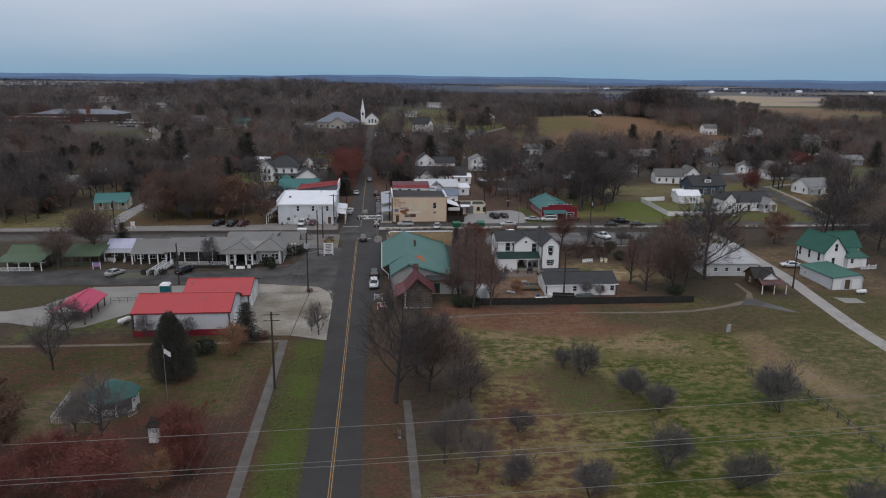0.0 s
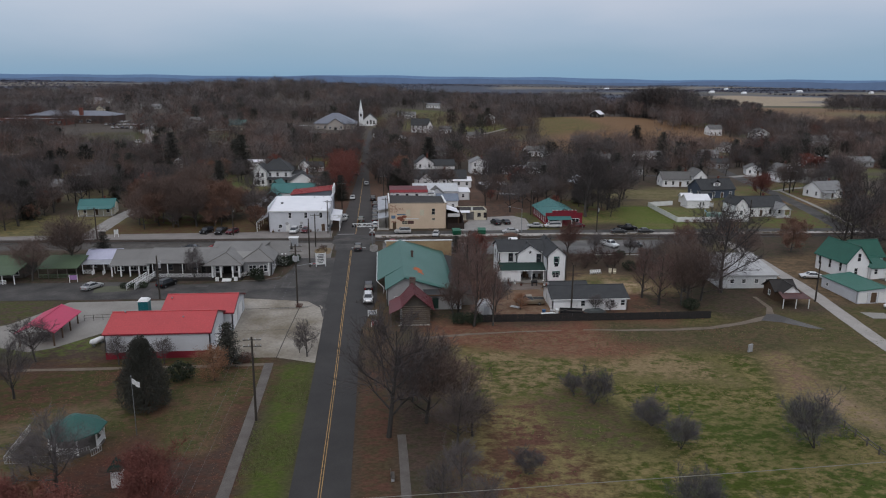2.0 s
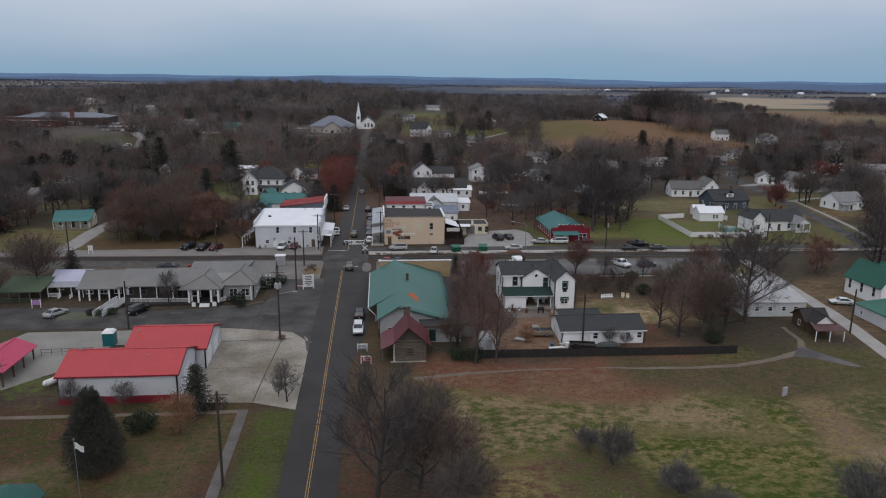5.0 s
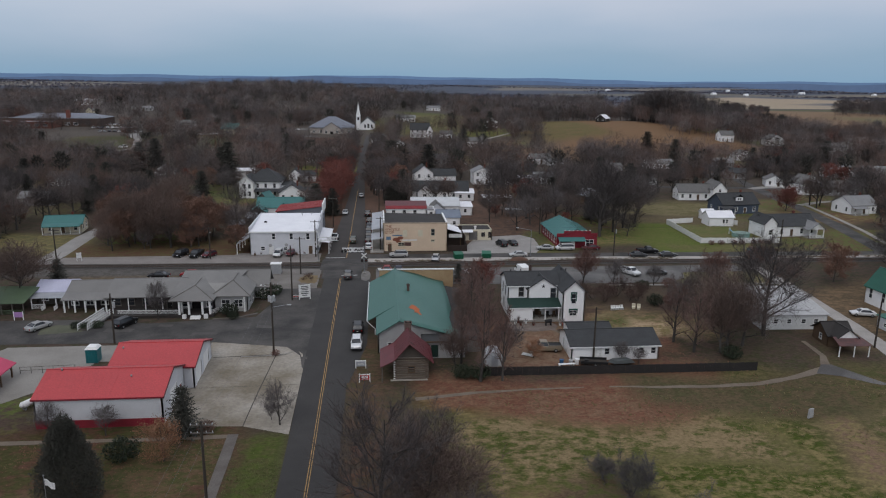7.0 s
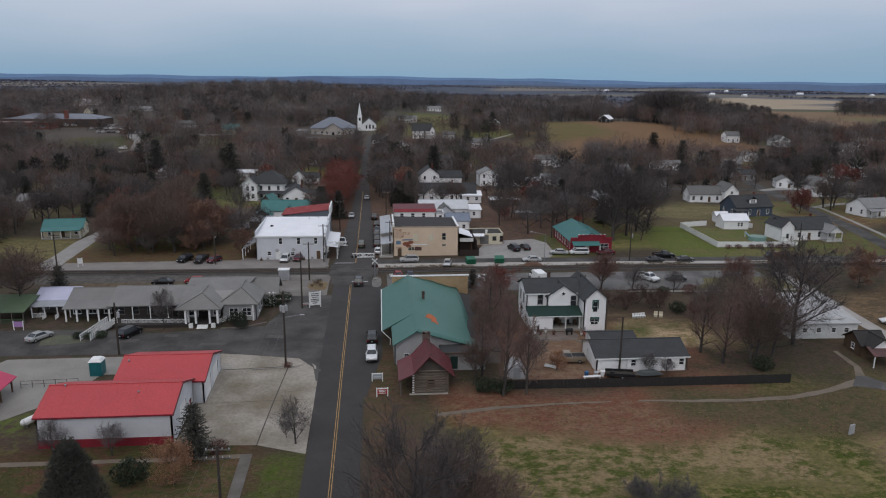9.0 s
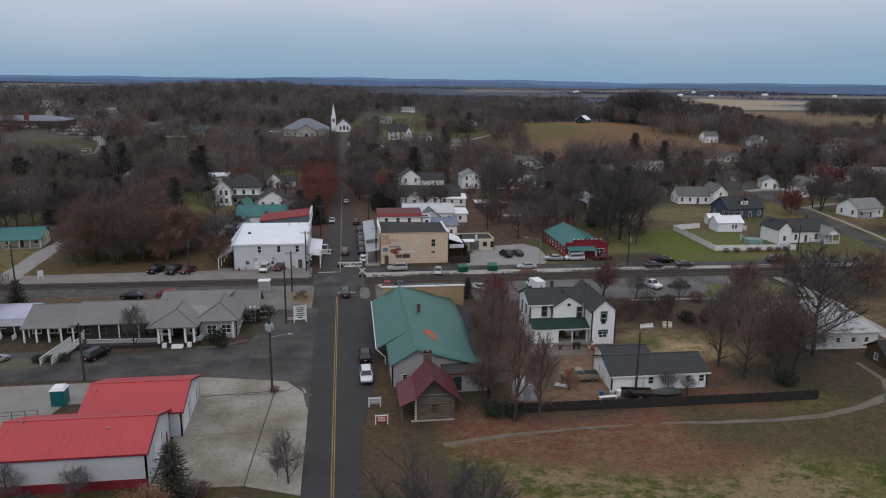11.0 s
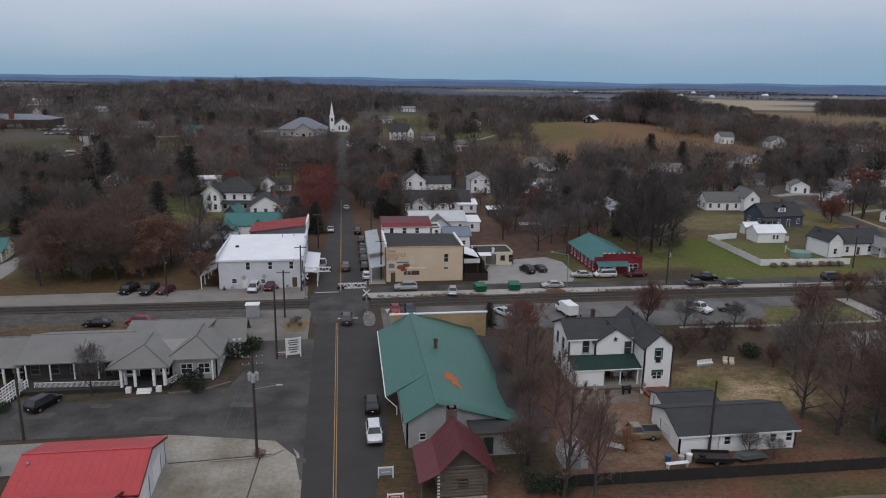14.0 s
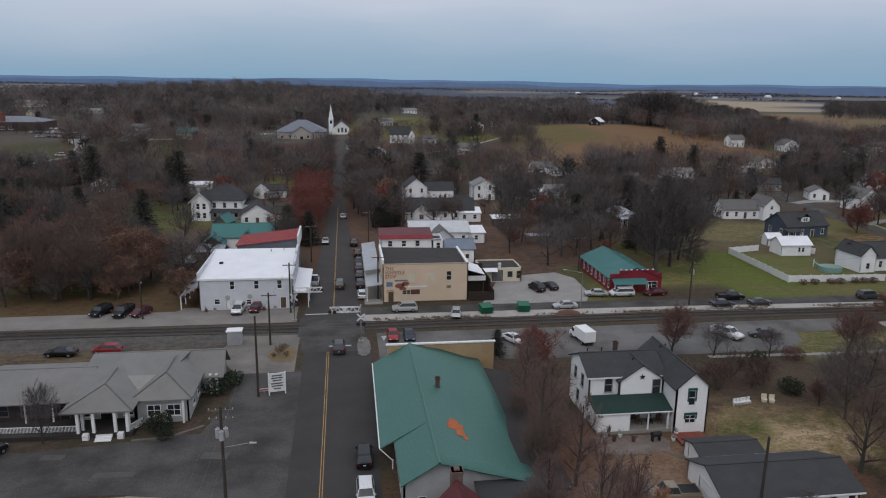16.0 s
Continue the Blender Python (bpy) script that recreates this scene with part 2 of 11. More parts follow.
TWIG_GREY = mat("grey_twigs", (0.126, 0.110, 0.107), (0.095, 0.083, 0.082), 0.15, 6, 0.95, vary=0.2, bump=0.0)
LEAF_RUST = mat("rust_leaves", (0.170, 0.092, 0.064), (0.120, 0.068, 0.050), 0.5, 7, 0.85, vary=0.25, bump=0.0)
LEAF_MAROON = mat("maroon_leaves", (0.178, 0.058, 0.044), (0.115, 0.044, 0.036), 0.5, 7, 0.85, vary=0.2, bump=0.0)
LEAF_ORANGE = mat("orange_brown_leaves", (0.32, 0.165, 0.095), (0.22, 0.115, 0.068), 0.5, 7, 0.85, vary=0.2, bump=0.0)
NEEDLE = mat("dark_needles", (0.039, 0.039, 0.032), (0.050, 0.049, 0.041), 0.5, 7, 0.9, vary=0.3, bump=0.0)
EVERGREEN_LEAF = mat("evergreen_leaves", (0.020, 0.030, 0.015), (0.03, 0.04, 0.022), 0.5, 7, 0.8, vary=0.3, bump=0.0)

# ---- tools ----
def smooth(a, b, v):
    u = np.clip((v - a) / (b - a), 0.0, 1.0)
    return u * u * (3 - 2 * u)


def terrain(x, y):
    """Height of the land: a gentle fall to the south, wooded hills to the north, lower farmland beyond."""
    x, y = np.asarray(x, float), np.asarray(y, float)
    z = np.interp(y, (0, 100, 115, 130, 145, 165, 185), (-2.5, -2.4, -2.2, -1.5, -0.9, -0.6, 0.0))
    z = z - 0.5 * smooth(20, 60, x) * (1 - smooth(110, 150, y))
    z = z + 4.0 * smooth(350, 600, y) * (1 - smooth(900, 1400, y))
    z = z + 19.5 * np.exp(-((x + 110) / 180) ** 2 - ((y - 930) / 200) ** 2)
    z = z + 7 * np.exp(-((x + 430) / 230) ** 2 - ((y - 850) / 230) ** 2)
    z = z + 6 * np.exp(-((x - 330) / 150) ** 2 - ((y - 900) / 120) ** 2)
    z = z + 8.5 * np.exp(-((x - 200) / 105) ** 2 - ((y - 575) / 110) ** 2)
    z = z + 3 * np.exp(-((x - 480) / 230) ** 2 - ((y - 800) / 160) ** 2)
    z = z + 4 * np.exp(-((x - 60) / 60) ** 2 - ((y - 690) / 70) ** 2)
    z = z - 16 * smooth(1050, 1800, y) + 22 * smooth(2600, 4600, y)
    z = z + 5 * smooth(1400, 2000, y) * np.sin(x / 310.0 + 1.3) * np.sin(y / 270.0)
    return z


def gz(x, y):
    return float(terrain(x, y))


def mesh_of(name, verts, faces, material, smooth_shade=False):
    me = bpy.data.meshes.new(name)
    me.from_pydata([tuple(v) for v in verts], [], faces)
    me.materials.append(material)
    if smooth_shade:
        me.polygons.foreach_set("use_smooth", [True] * len(me.polygons))
    me.update()
    return me


def big_mesh(name, verts, tris, material):
    """A mesh from arrays of vertices and triangles, quickly."""
    verts, tris = np.asarray(verts, np.float32), np.asarray(tris, np.int32)
    me = bpy.data.meshes.new(name)
    me.vertices.add(len(verts))
    me.vertices.foreach_set("co", verts.ravel())
    me.loops.add(3 * len(tris))
    me.loops.foreach_set("vertex_index", tris.ravel())
    me.polygons.add(len(tris))
    me.polygons.foreach_set("loop_start", np.arange(0, 3 * len(tris), 3, dtype=np.int32))
    me.polygons.foreach_set("loop_total", np.full(len(tris), 3, np.int32))
    me.materials.append(material)
    me.update(calc_edges=True)
    me.validate()
    return me


def ribbon(name, points, width, dz, material, label="", category="", step=4.0, ragged=0.0, thick=0.0):
    """A strip of paving along a line on the land. width: one number, or one for each point."""
    pts = [Vector((p[0], p[1], 0)) for p in points]
    widths = list(width) if isinstance(width, (list, tuple)) else [width] * len(pts)
    dense, wd = [], []
    for i in range(len(pts) - 1):
        n = max(1, int((pts[i + 1] - pts[i]).length / step))
        for k in range(n):
            dense.append(pts[i].lerp(pts[i + 1], k / n))
            wd.append(widths[i] + (widths[i + 1] - widths[i]) * k / n)
    dense.append(pts[-1])
    wd.append(widths[-1])
    rng = random.Random(len(dense) * 7 + int(wd[0] * 100))
    cols = max(1, int(max(wd) / 5) + 1)
    verts, faces = [], []
    for i, p in enumerate(dense):
        d = (dense[min(i + 1, len(dense) - 1)] - dense[max(i - 1, 0)]).normalized()
        side = Vector((d.y, -d.x, 0))
        for c in range(cols + 1):
            u = c / cols - 0.5
            w = wd[i] + (rng.uniform(-ragged, ragged) if c in (0, cols) else 0)
            q = p + side * (u * w)
            verts.append((q.x, q.y, gz(q.x, q.y) + dz))
    for i in range(len(dense) - 1):
        for c in range(cols):
            a = i * (cols + 1) + c
            faces.append((a, a + 1, a + cols + 2, a + cols + 1))
    return tagged(new(name, mesh_of(name, verts, faces, material)), label, category, kind="structure")


def apron(name, outline, dz, material, label="", category=""):
    """A flat-lying piece of paving inside an outline, draped on the land."""
    bm = bmesh.new()
    bm.faces.new([bm.verts.new((x, y, 0)) for x, y in outline])
    xs, ys = [p[0] for p in outline], [p[1] for p in outline]
    for axis, lo, hi in ((0, min(xs), max(xs)), (1, min(ys), max(ys))):
        v = lo + 4
        while v < hi:
            co, no = [0, 0, 0], [0, 0, 0]
            co[axis], no[axis] = v, 1
            bmesh.ops.bisect_plane(bm, geom=bm.verts[:] + bm.edges[:] + bm.faces[:], plane_co=co, plane_no=no)
            v += 4
    for v in bm.verts:
        v.co.z = gz(v.co.x, v.co.y) + dz
    bmesh.ops.recalc_face_normals(bm, faces=bm.faces)
    me = bpy.data.meshes.new(name)
    bm.to_mesh(me)
    bm.free()
    me.materials.append(material)
    return tagged(new(name, me), label, category, kind="structure")


# ---- the land ----
def axis_steps(spans):
    out = []
    for a, b, step in spans:
        out += list(np.arange(a, b, step))
    return np.array(out + [spans[-1][1]])


gx = axis_steps(((-4600, -1200, 170), (-1200, -400, 40), (-400, -130, 9), (-130, 180, 2.5), (180, 400, 9), (400, 1200, 40), (1200, 4600, 170)))
gy = axis_steps(((-900, -100, 80), (-100, 30, 10), (30, 280, 2.5), (280, 700, 7), (700, 1200, 25), (1200, 4700, 110)))
GX, GY = np.meshgrid(gx, gy)
GZ = terrain(GX, GY)
me = bpy.data.meshes.new("ground")
nx, ny = len(gx), len(gy)
idx = np.arange(nx * ny).reshape(ny, nx)
quads = np.stack([idx[:-1, :-1], idx[:-1, 1:], idx[1:, 1:], idx[1:, :-1]], -1).reshape(-1, 4)
tri = np.concatenate([quads[:, [0, 1, 2]], quads[:, [0, 2, 3]]])
GREEN, STRAW, LITTER, LITTER_RED, LAWN = (0.058, 0.076, 0.013), (0.215, 0.170, 0.076), (0.092, 0.064, 0.050), (0.120, 0.060, 0.042), (0.112, 0.138, 0.038)
FIELD = (0.20, 0.150, 0.078)
# areas: x0, x1, y0, y1, soft edge, first colour, second colour
AREAS = (
    (-5000, 5000, -1000, 600, 1, LITTER, (0.062, 0.058, 0.034)),
    (-5000, 5000, 290, 600, 30, (0.108, 0.084, 0.069), (0.088, 0.076, 0.058)),
    (-5000, 5000, 560, 1300, 60, (0.096, 0.082, 0.073), (0.115, 0.097, 0.08)),
    # far plain: distance haze is painted in as blue-grey ground colour
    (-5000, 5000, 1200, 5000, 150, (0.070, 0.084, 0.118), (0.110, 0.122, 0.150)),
    (14, 125, 20, 131, 7, GREEN, STRAW),
    (13, 26, 20, 112, 9, LITTER_RED, STRAW),
    (25, 41, 84, 118, 8, (0.112, 0.080, 0.048), (0.085, 0.098, 0.028)),
    (19, 64, 106, 121.5, 5, (0.245, 0.180, 0.098), (0.075, 0.085, 0.022)),
    (76, 125, 60, 131, 9, (0.085, 0.088, 0.030), (0.19, 0.142, 0.08)),
    (52, 72, 84, 104, 8, (0.058, 0.080, 0.016), (0.16, 0.14, 0.055)),
    (56, 80, 62, 84, 9, (0.062, 0.085, 0.018), STRAW),
    (12, 60, 121, 135, 4, (0.165, 0.075, 0.048), (0.20, 0.12, 0.075)),
    (46, 84, 122, 136, 5, (0.112, 0.082, 0.047), (0.078, 0.072, 0.034)),
    (82, 112, 122, 137, 4, (0.120, 0.092, 0.048), (0.078, 0.078, 0.03)),
    (70, 84, 135, 146, 4, (0.065, 0.062, 0.032), LITTER),
    (78, 100, 177, 188.5, 2, (0.115, 0.12, 0.045), (0.20, 0.16, 0.085)),
    (72, 80, 92, 108, 5, (0.26, 0.185, 0.12), STRAW),
    (69, 74, 104, 116, 3, (0.20, 0.13, 0.085), STRAW),
    (-70, -12, 20, 121, 4, (0.104, 0.050, 0.035), (0.080, 0.052, 0.041)),
    (-60, -14, 98, 121, 6, (0.066, 0.064, 0.024), (0.110, 0.056, 0.038)),
    (-22, -12, 92, 117, 3, (0.078, 0.078, 0.03), (0.13, 0.085, 0.05)),
    (-42, -30, 90, 104, 4, (0.09, 0.09, 0.034), (0.16, 0.115, 0.07)),
    (-9.0, -3.5, 20, 118, 1.4, (0.078, 0.104, 0.022), (0.092, 0.088, 0.034)),
    (-58, -40, 121, 133, 3, LAWN, LITTER),
    (-110, -55, 135, 152, 2.5, (0.075, 0.078, 0.030), LITTER),
    (3.5, 8.7, 20, 150, 1.0, (0.086, 0.064, 0.036), LITTER_RED),
    (4.5, 10.0, 116, 150, 1.0, (0.118, 0.072, 0.046), (0.082, 0.066, 0.034)),
    (26, 60, 138, 162, 3, (0.16, 0.078, 0.052), (0.12, 0.075, 0.05)),
    (49, 72, 148, 176, 4, (0.20, 0.14, 0.075), LITTER),
    (54, 74, 150, 163, 4, (0.25, 0.18, 0.10), (0.15, 0.13, 0.06)),
    (34, 46, 150, 156, 3, (0.15, 0.12, 0.06), LITTER_RED),
    (29, 50, 139, 152, 4, (0.20, 0.118, 0.078), (0.25, 0.17, 0.115)),
    (48, 67, 148, 159, 3, (0.44, 0.32, 0.20), (0.25, 0.195, 0.09)),
    (50, 56, 154, 160, 2.6, (0.085, 0.10, 0.03), (0.2, 0.15, 0.08)),
    (55, 66, 158, 164, 3, (0.22, 0.15, 0.09), (0.10, 0.095, 0.04)),
    (48, 74, 165, 178, 4, (0.095, 0.072, 0.05), LITTER),
    (84, 125, 137, 178, 5, (0.105, 0.078, 0.048), (0.185, 0.125, 0.075)),
    (-9, 12, 215, 345, 3, LITTER_RED, (0.10, 0.075, 0.055)),
    (5, 70, 225, 330, 6, (0.150, 0.090, 0.064), LITTER),
    (84, 125, 209, 262, 6, (0.115, 0.092, 0.052), (0.15, 0.115, 0.066)),
    (86, 103, 209, 244, 4, (0.110, 0.140, 0.030), (0.14, 0.145, 0.045)),
    (86, 128, 209, 217, 2.5, (0.120, 0.125, 0.040), (0.16, 0.14, 0.06)),
    (51, 56, 211, 234, 2, (0.10, 0.12, 0.035), LITTER),
    (90, 150, 262, 284, 4, (0.20, 0.165, 0.09), (0.13, 0.115, 0.05)),
    (56, 70, 300, 330, 6, (0.15, 0.10, 0.06), (0.17, 0.13, 0.08)),
    (101, 121, 219, 244, 2, (0.16, 0.14, 0.062), LAWN),
    (120, 165, 205, 232, 4, (0.13, 0.085, 0.05), LAWN),
    (-70, -26, 204, 225, 5, (0.12, 0.098, 0.045), LITTER_RED),
    (-60, -7, 184, 190.5, 1.4, (0.15, 0.115, 0.07), LITTER),
    (-120, -4, 190.5, 200, 1.2, (0.125, 0.115, 0.105), (0.09, 0.082, 0.074)),
    (124, 236, 430, 606, 22, (0.215, 0.125, 0.070), (0.185, 0.115, 0.062)),
    (112, 154, 492, 606, 22, (0.125, 0.112, 0.042), (0.18, 0.122, 0.06)),
    (62, 100, 432, 500, 10, (0.19, 0.115, 0.066), (0.15, 0.10, 0.06)),
    (22, 84, 606, 770, 20, (0.088, 0.105, 0.034), (0.13, 0.12, 0.05)),
    (-100, -36, 690, 775, 14, (0.17, 0.13, 0.092), (0.12, 0.098, 0.066)),
    (-92, -66, 405, 450, 8, (0.17, 0.12, 0.07), (0.12, 0.09, 0.055)),
    (-158, -122, 432, 460, 8, (0.085, 0.11, 0.028), LAWN),
    (340, 480, 545, 740, 20, (0.235, 0.150, 0.092), (0.20, 0.135, 0.082)),
    (430, 680, 660, 1040, 30, (0.235, 0.150, 0.092), (0.205, 0.14, 0.086)),
    (500, 680, 600, 800, 24, (0.16, 0.145, 0.07), (0.2, 0.15, 0.085)),
    (560, 1000, 1040, 1110, 20, (0.085, 0.11, 0.035), (0.12, 0.12, 0.05)),
    (740, 1090, 1340, 1780, 30, (0.40, 0.32, 0.23), (0.35, 0.28, 0.20)),
    (880, 1330, 1700, 2220, 30, (0.40, 0.32, 0.23), (0.35, 0.28, 0.20)),
    (1090, 1620, 2140, 2640, 30, (0.40, 0.32, 0.23), (0.35, 0.28, 0.20)),
    (20, 90, 560, 700, 25, (0.12, 0.13, 0.045), FIELD),
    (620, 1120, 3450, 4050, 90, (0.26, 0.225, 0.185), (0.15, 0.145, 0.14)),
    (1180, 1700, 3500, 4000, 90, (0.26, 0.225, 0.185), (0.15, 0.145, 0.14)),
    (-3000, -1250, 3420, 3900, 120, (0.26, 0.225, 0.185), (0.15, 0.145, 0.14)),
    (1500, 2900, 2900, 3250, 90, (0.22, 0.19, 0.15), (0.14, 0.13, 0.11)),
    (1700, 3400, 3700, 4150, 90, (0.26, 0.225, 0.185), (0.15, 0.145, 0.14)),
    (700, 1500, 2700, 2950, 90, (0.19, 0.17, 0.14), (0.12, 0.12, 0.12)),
    (60, 100, 585, 640, 12, (0.10, 0.115, 0.04), FIELD),
    (-150, -118, 410, 452, 8, (0.075, 0.095, 0.03), LAWN),
    (-100, -40, 545, 640, 20, (0.19, 0.16, 0.12), LITTER),
    (-190, -100, 430, 520, 20, (0.07, 0.085, 0.03), LITTER),
)
patch_rng = random.Random(41)
for _ in range(90):
    px, py = patch_rng.uniform(-190, 290), patch_rng.uniform(215, 560)
    sx, sy = patch_rng.uniform(7, 24), patch_rng.uniform(7, 22)
    tint = patch_rng.choice((LAWN, LITTER_RED, (0.16, 0.095, 0.062), (0.125, 0.115, 0.055), (0.15, 0.115, 0.075), LITTER_RED))
    AREAS = (*AREAS[:4], (px - sx, px + sx, py - sy, py + sy, 6, tint, patch_rng.choice((LITTER, LAWN, STRAW))), *AREAS[4:])
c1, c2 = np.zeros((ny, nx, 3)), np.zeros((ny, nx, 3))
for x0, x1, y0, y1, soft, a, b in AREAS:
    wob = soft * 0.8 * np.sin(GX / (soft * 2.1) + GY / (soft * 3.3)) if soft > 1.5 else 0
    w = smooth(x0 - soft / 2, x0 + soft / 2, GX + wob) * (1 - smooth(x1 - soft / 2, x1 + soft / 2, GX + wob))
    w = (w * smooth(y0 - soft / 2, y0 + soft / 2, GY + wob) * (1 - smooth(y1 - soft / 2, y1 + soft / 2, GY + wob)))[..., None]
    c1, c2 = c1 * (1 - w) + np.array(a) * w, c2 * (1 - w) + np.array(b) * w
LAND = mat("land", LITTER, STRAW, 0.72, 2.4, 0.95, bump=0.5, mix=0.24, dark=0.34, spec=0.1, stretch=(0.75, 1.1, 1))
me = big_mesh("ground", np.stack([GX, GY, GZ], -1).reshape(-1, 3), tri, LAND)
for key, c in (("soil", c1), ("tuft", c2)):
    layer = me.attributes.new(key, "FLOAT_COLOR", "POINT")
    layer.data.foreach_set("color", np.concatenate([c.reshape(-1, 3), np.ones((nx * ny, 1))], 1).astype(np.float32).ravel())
for n in LAND.node_tree.nodes:
    if n.bl_idname == "ShaderNodeTexNoise":
        n.inputs["Detail"].default_value, n.inputs["Roughness"].default_value = 8.0, 0.68
ground = tagged(new("ground", me), "brown winter grass, leaf litter and fields", "ground", kind="structure")
nt = LAND.node_tree
land_ramp = next(n for n in nt.nodes if n.bl_idname == "ShaderNodeValToRGB")
land_ramp.color_ramp.elements[0].position, land_ramp.color_ramp.elements[1].position = 0.45, 0.565
land_ramp.color_ramp.elements[0].color, land_ramp.color_ramp.elements[1].color = (0, 0, 0, 1), (1, 1, 1, 1)
land_mix = nt.nodes.new("ShaderNodeMix")
land_mix.data_type = "RGBA"
scale_node = land_ramp.outputs[0].links[0].to_node
nt.links.new(land_ramp.outputs[0], land_mix.inputs[0])
# broad drifts of grass and straw, several metres across
land_noise = land_ramp.inputs[0].links[0].from_node
drift = nt.nodes.new("ShaderNodeTexNoise")
drift.inputs["Scale"].default_value, drift.inputs["Detail"].default_value, drift.inputs["Roughness"].default_value = 0.13, 4.0, 0.6
nt.links.new(land_noise.inputs["Vector"].links[0].from_socket, drift.inputs["Vector"])
blend = nt.nodes.new("ShaderNodeMix")
blend.inputs[0].default_value = 0.3
nt.links.new(land_noise.outputs["Fac"], blend.inputs[2])
nt.links.new(drift.outputs["Fac"], blend.inputs[3])
nt.links.new(blend.outputs[0], land_ramp.inputs[0])
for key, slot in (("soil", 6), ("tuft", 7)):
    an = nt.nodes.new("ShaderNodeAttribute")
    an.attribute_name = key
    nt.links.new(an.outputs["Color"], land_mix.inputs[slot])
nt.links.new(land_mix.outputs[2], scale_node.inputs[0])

# far hills on the horizon: a glowing backdrop with the haze painted in as blue
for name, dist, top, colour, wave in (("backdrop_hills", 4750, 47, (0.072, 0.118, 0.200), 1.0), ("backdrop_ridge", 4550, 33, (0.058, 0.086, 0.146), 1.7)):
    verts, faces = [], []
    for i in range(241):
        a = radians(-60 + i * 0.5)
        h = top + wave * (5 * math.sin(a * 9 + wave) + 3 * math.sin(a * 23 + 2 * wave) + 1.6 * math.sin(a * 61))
        for z in (-40, h):
            verts.append((dist * math.sin(a), dist * math.cos(a), z))
    for i in range(240):
        faces.append((2 * i, 2 * i + 2, 2 * i + 3, 2 * i + 1))
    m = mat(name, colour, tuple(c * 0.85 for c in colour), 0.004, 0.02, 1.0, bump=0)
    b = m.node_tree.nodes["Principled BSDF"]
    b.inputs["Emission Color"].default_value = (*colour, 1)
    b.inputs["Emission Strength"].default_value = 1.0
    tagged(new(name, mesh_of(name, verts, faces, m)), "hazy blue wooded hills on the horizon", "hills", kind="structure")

# ---- roads, railway, paving ----
ribbon("road", ((0, -60), (0, 120), (0, 150), (0, 187)), (6.4, 6.9, 7.4, 7.4), 0.05, ASPHALT, "dark asphalt main street with a yellow line", "road")
ribbon("road", ((0.2, 187), (0.2, 196)), 9.0, 0.052, ASPHALT_OLD, "asphalt approach to the level crossing", "road")
ribbon("road", ((0.2, 203), (0.5, 215), (0.7, 250), (0.7, 340), (0.6, 450), (2.5, 540)), (10.4, 9.5, 8.0, 4.6, 3.6, 3.2), 0.05, mat("worn_brown_asphalt", (0.060, 0.053, 0.049), (0.042, 0.037, 0.035), 0.2, 8, 0.92, bump=0.1), "worn asphalt main street beyond the railway", "road")
ribbon("parking_lane", ((3.7, 133), (4.3, 140), (5.0, 148), (5.15, 187)), (0.4, 1.6, 3.0, 3.3), 0.046, ASPHALT, "asphalt parking lane beside the street", "road")
apron("side_street", ((-110, 152), (-60, 151.3), (-21, 150.6), (-7.2, 147.4), (-4.6, 143.6), (-3.85, 138.8), (-3.3, 138.8), (-3.3, 180), (-12.6, 180), (-13.2, 170), (-15, 163), (-34, 160.4), (-45, 163), (-110, 164)), 0.047, ASPHALT_OLD, "worn grey asphalt side street and forecourt", "road")
for x in (-0.14, 0.14):
    ribbon("centre_line", ((x, -40), (x, 187)), 0.09, 0.085, YELLOW_LINE, "worn yellow centre line", "road marking")
    ribbon("centre_line", ((0.6 + 0.5 * x, 206), (0.7 + 0.5 * x, 320)), 0.07, 0.085, YELLOW_LINE, "worn yellow centre line", "road marking")
ribbon("stop_line", ((0.1, 189.5), (3.7, 189.5)), 0.5, 0.058, WHITE_LINE, "white stop line", "road marking")
ribbon("stop_line", ((-4.5, 206.0), (0.2, 206.0)), 0.45, 0.058, WHITE_LINE, "white stop line", "road marking")
apron("concrete_apron", ((-20.2, 150.3), (-6.4, 147.6), (-4.2, 144.2), (-3.55, 139), (-3.55, 118.5), (-10, 121), (-20.5, 121.5), (-20.2, 128)), 0.043, CONCRETE_STAINED, "stained concrete forecourt of the fire station", "pavement")
apron("concrete_apron", ((-54, 149.8), (-29, 149.9), (-20.2, 150.2), (-20.2, 143), (-37, 143), (-39, 136), (-42, 132.8), (-47.5, 127), (-51, 125.6), (-62, 129.8), (-80, 131), (-80, 135.5), (-65, 135.8), (-60, 138), (-57, 143)), 0.042, mat("yard_gravel", (0.275, 0.26, 0.238), (0.19, 0.175, 0.155), 0.2, 7, 0.95, bump=0.2), "pale gravel and concrete yard behind the station", "pavement")
ribbon("sidewalk", ((-10.7, -40), (-10.6, 72), (-10.9, 119)), 1.4, 0.05, SIDEWALK, "narrow concrete sidewalk beside the street", "pavement", ragged=0.06)
ribbon("sidewalk", ((9.7, -40), (9.7, 70), (9.6, 94.5)), 1.1, 0.05, SIDEWALK, "narrow concrete sidewalk ending under a tree", "pavement", ragged=0.08)
ribbon("footpath", ((13.8, 127.2), (21.9, 128.6), (32.5, 129.4), (40, 129.7)), (0.9, 0.8, 0.5, 0.2), 0.035, DIRT_PATH, "thin pale footpath fading into leaf litter", "path", 1.5, 0.22)
ribbon("footpath", ((44, 129.8), (52, 129.3), (60, 129.1), (68, 129.5), (75, 131.2), (82.5, 134.2)), (0.3, 0.7, 0.9, 1.0, 1.1, 1.7), 0.035, DIRT_PATH, "pale gravel footpath along the meadow", "path", 1.5, 0.2)
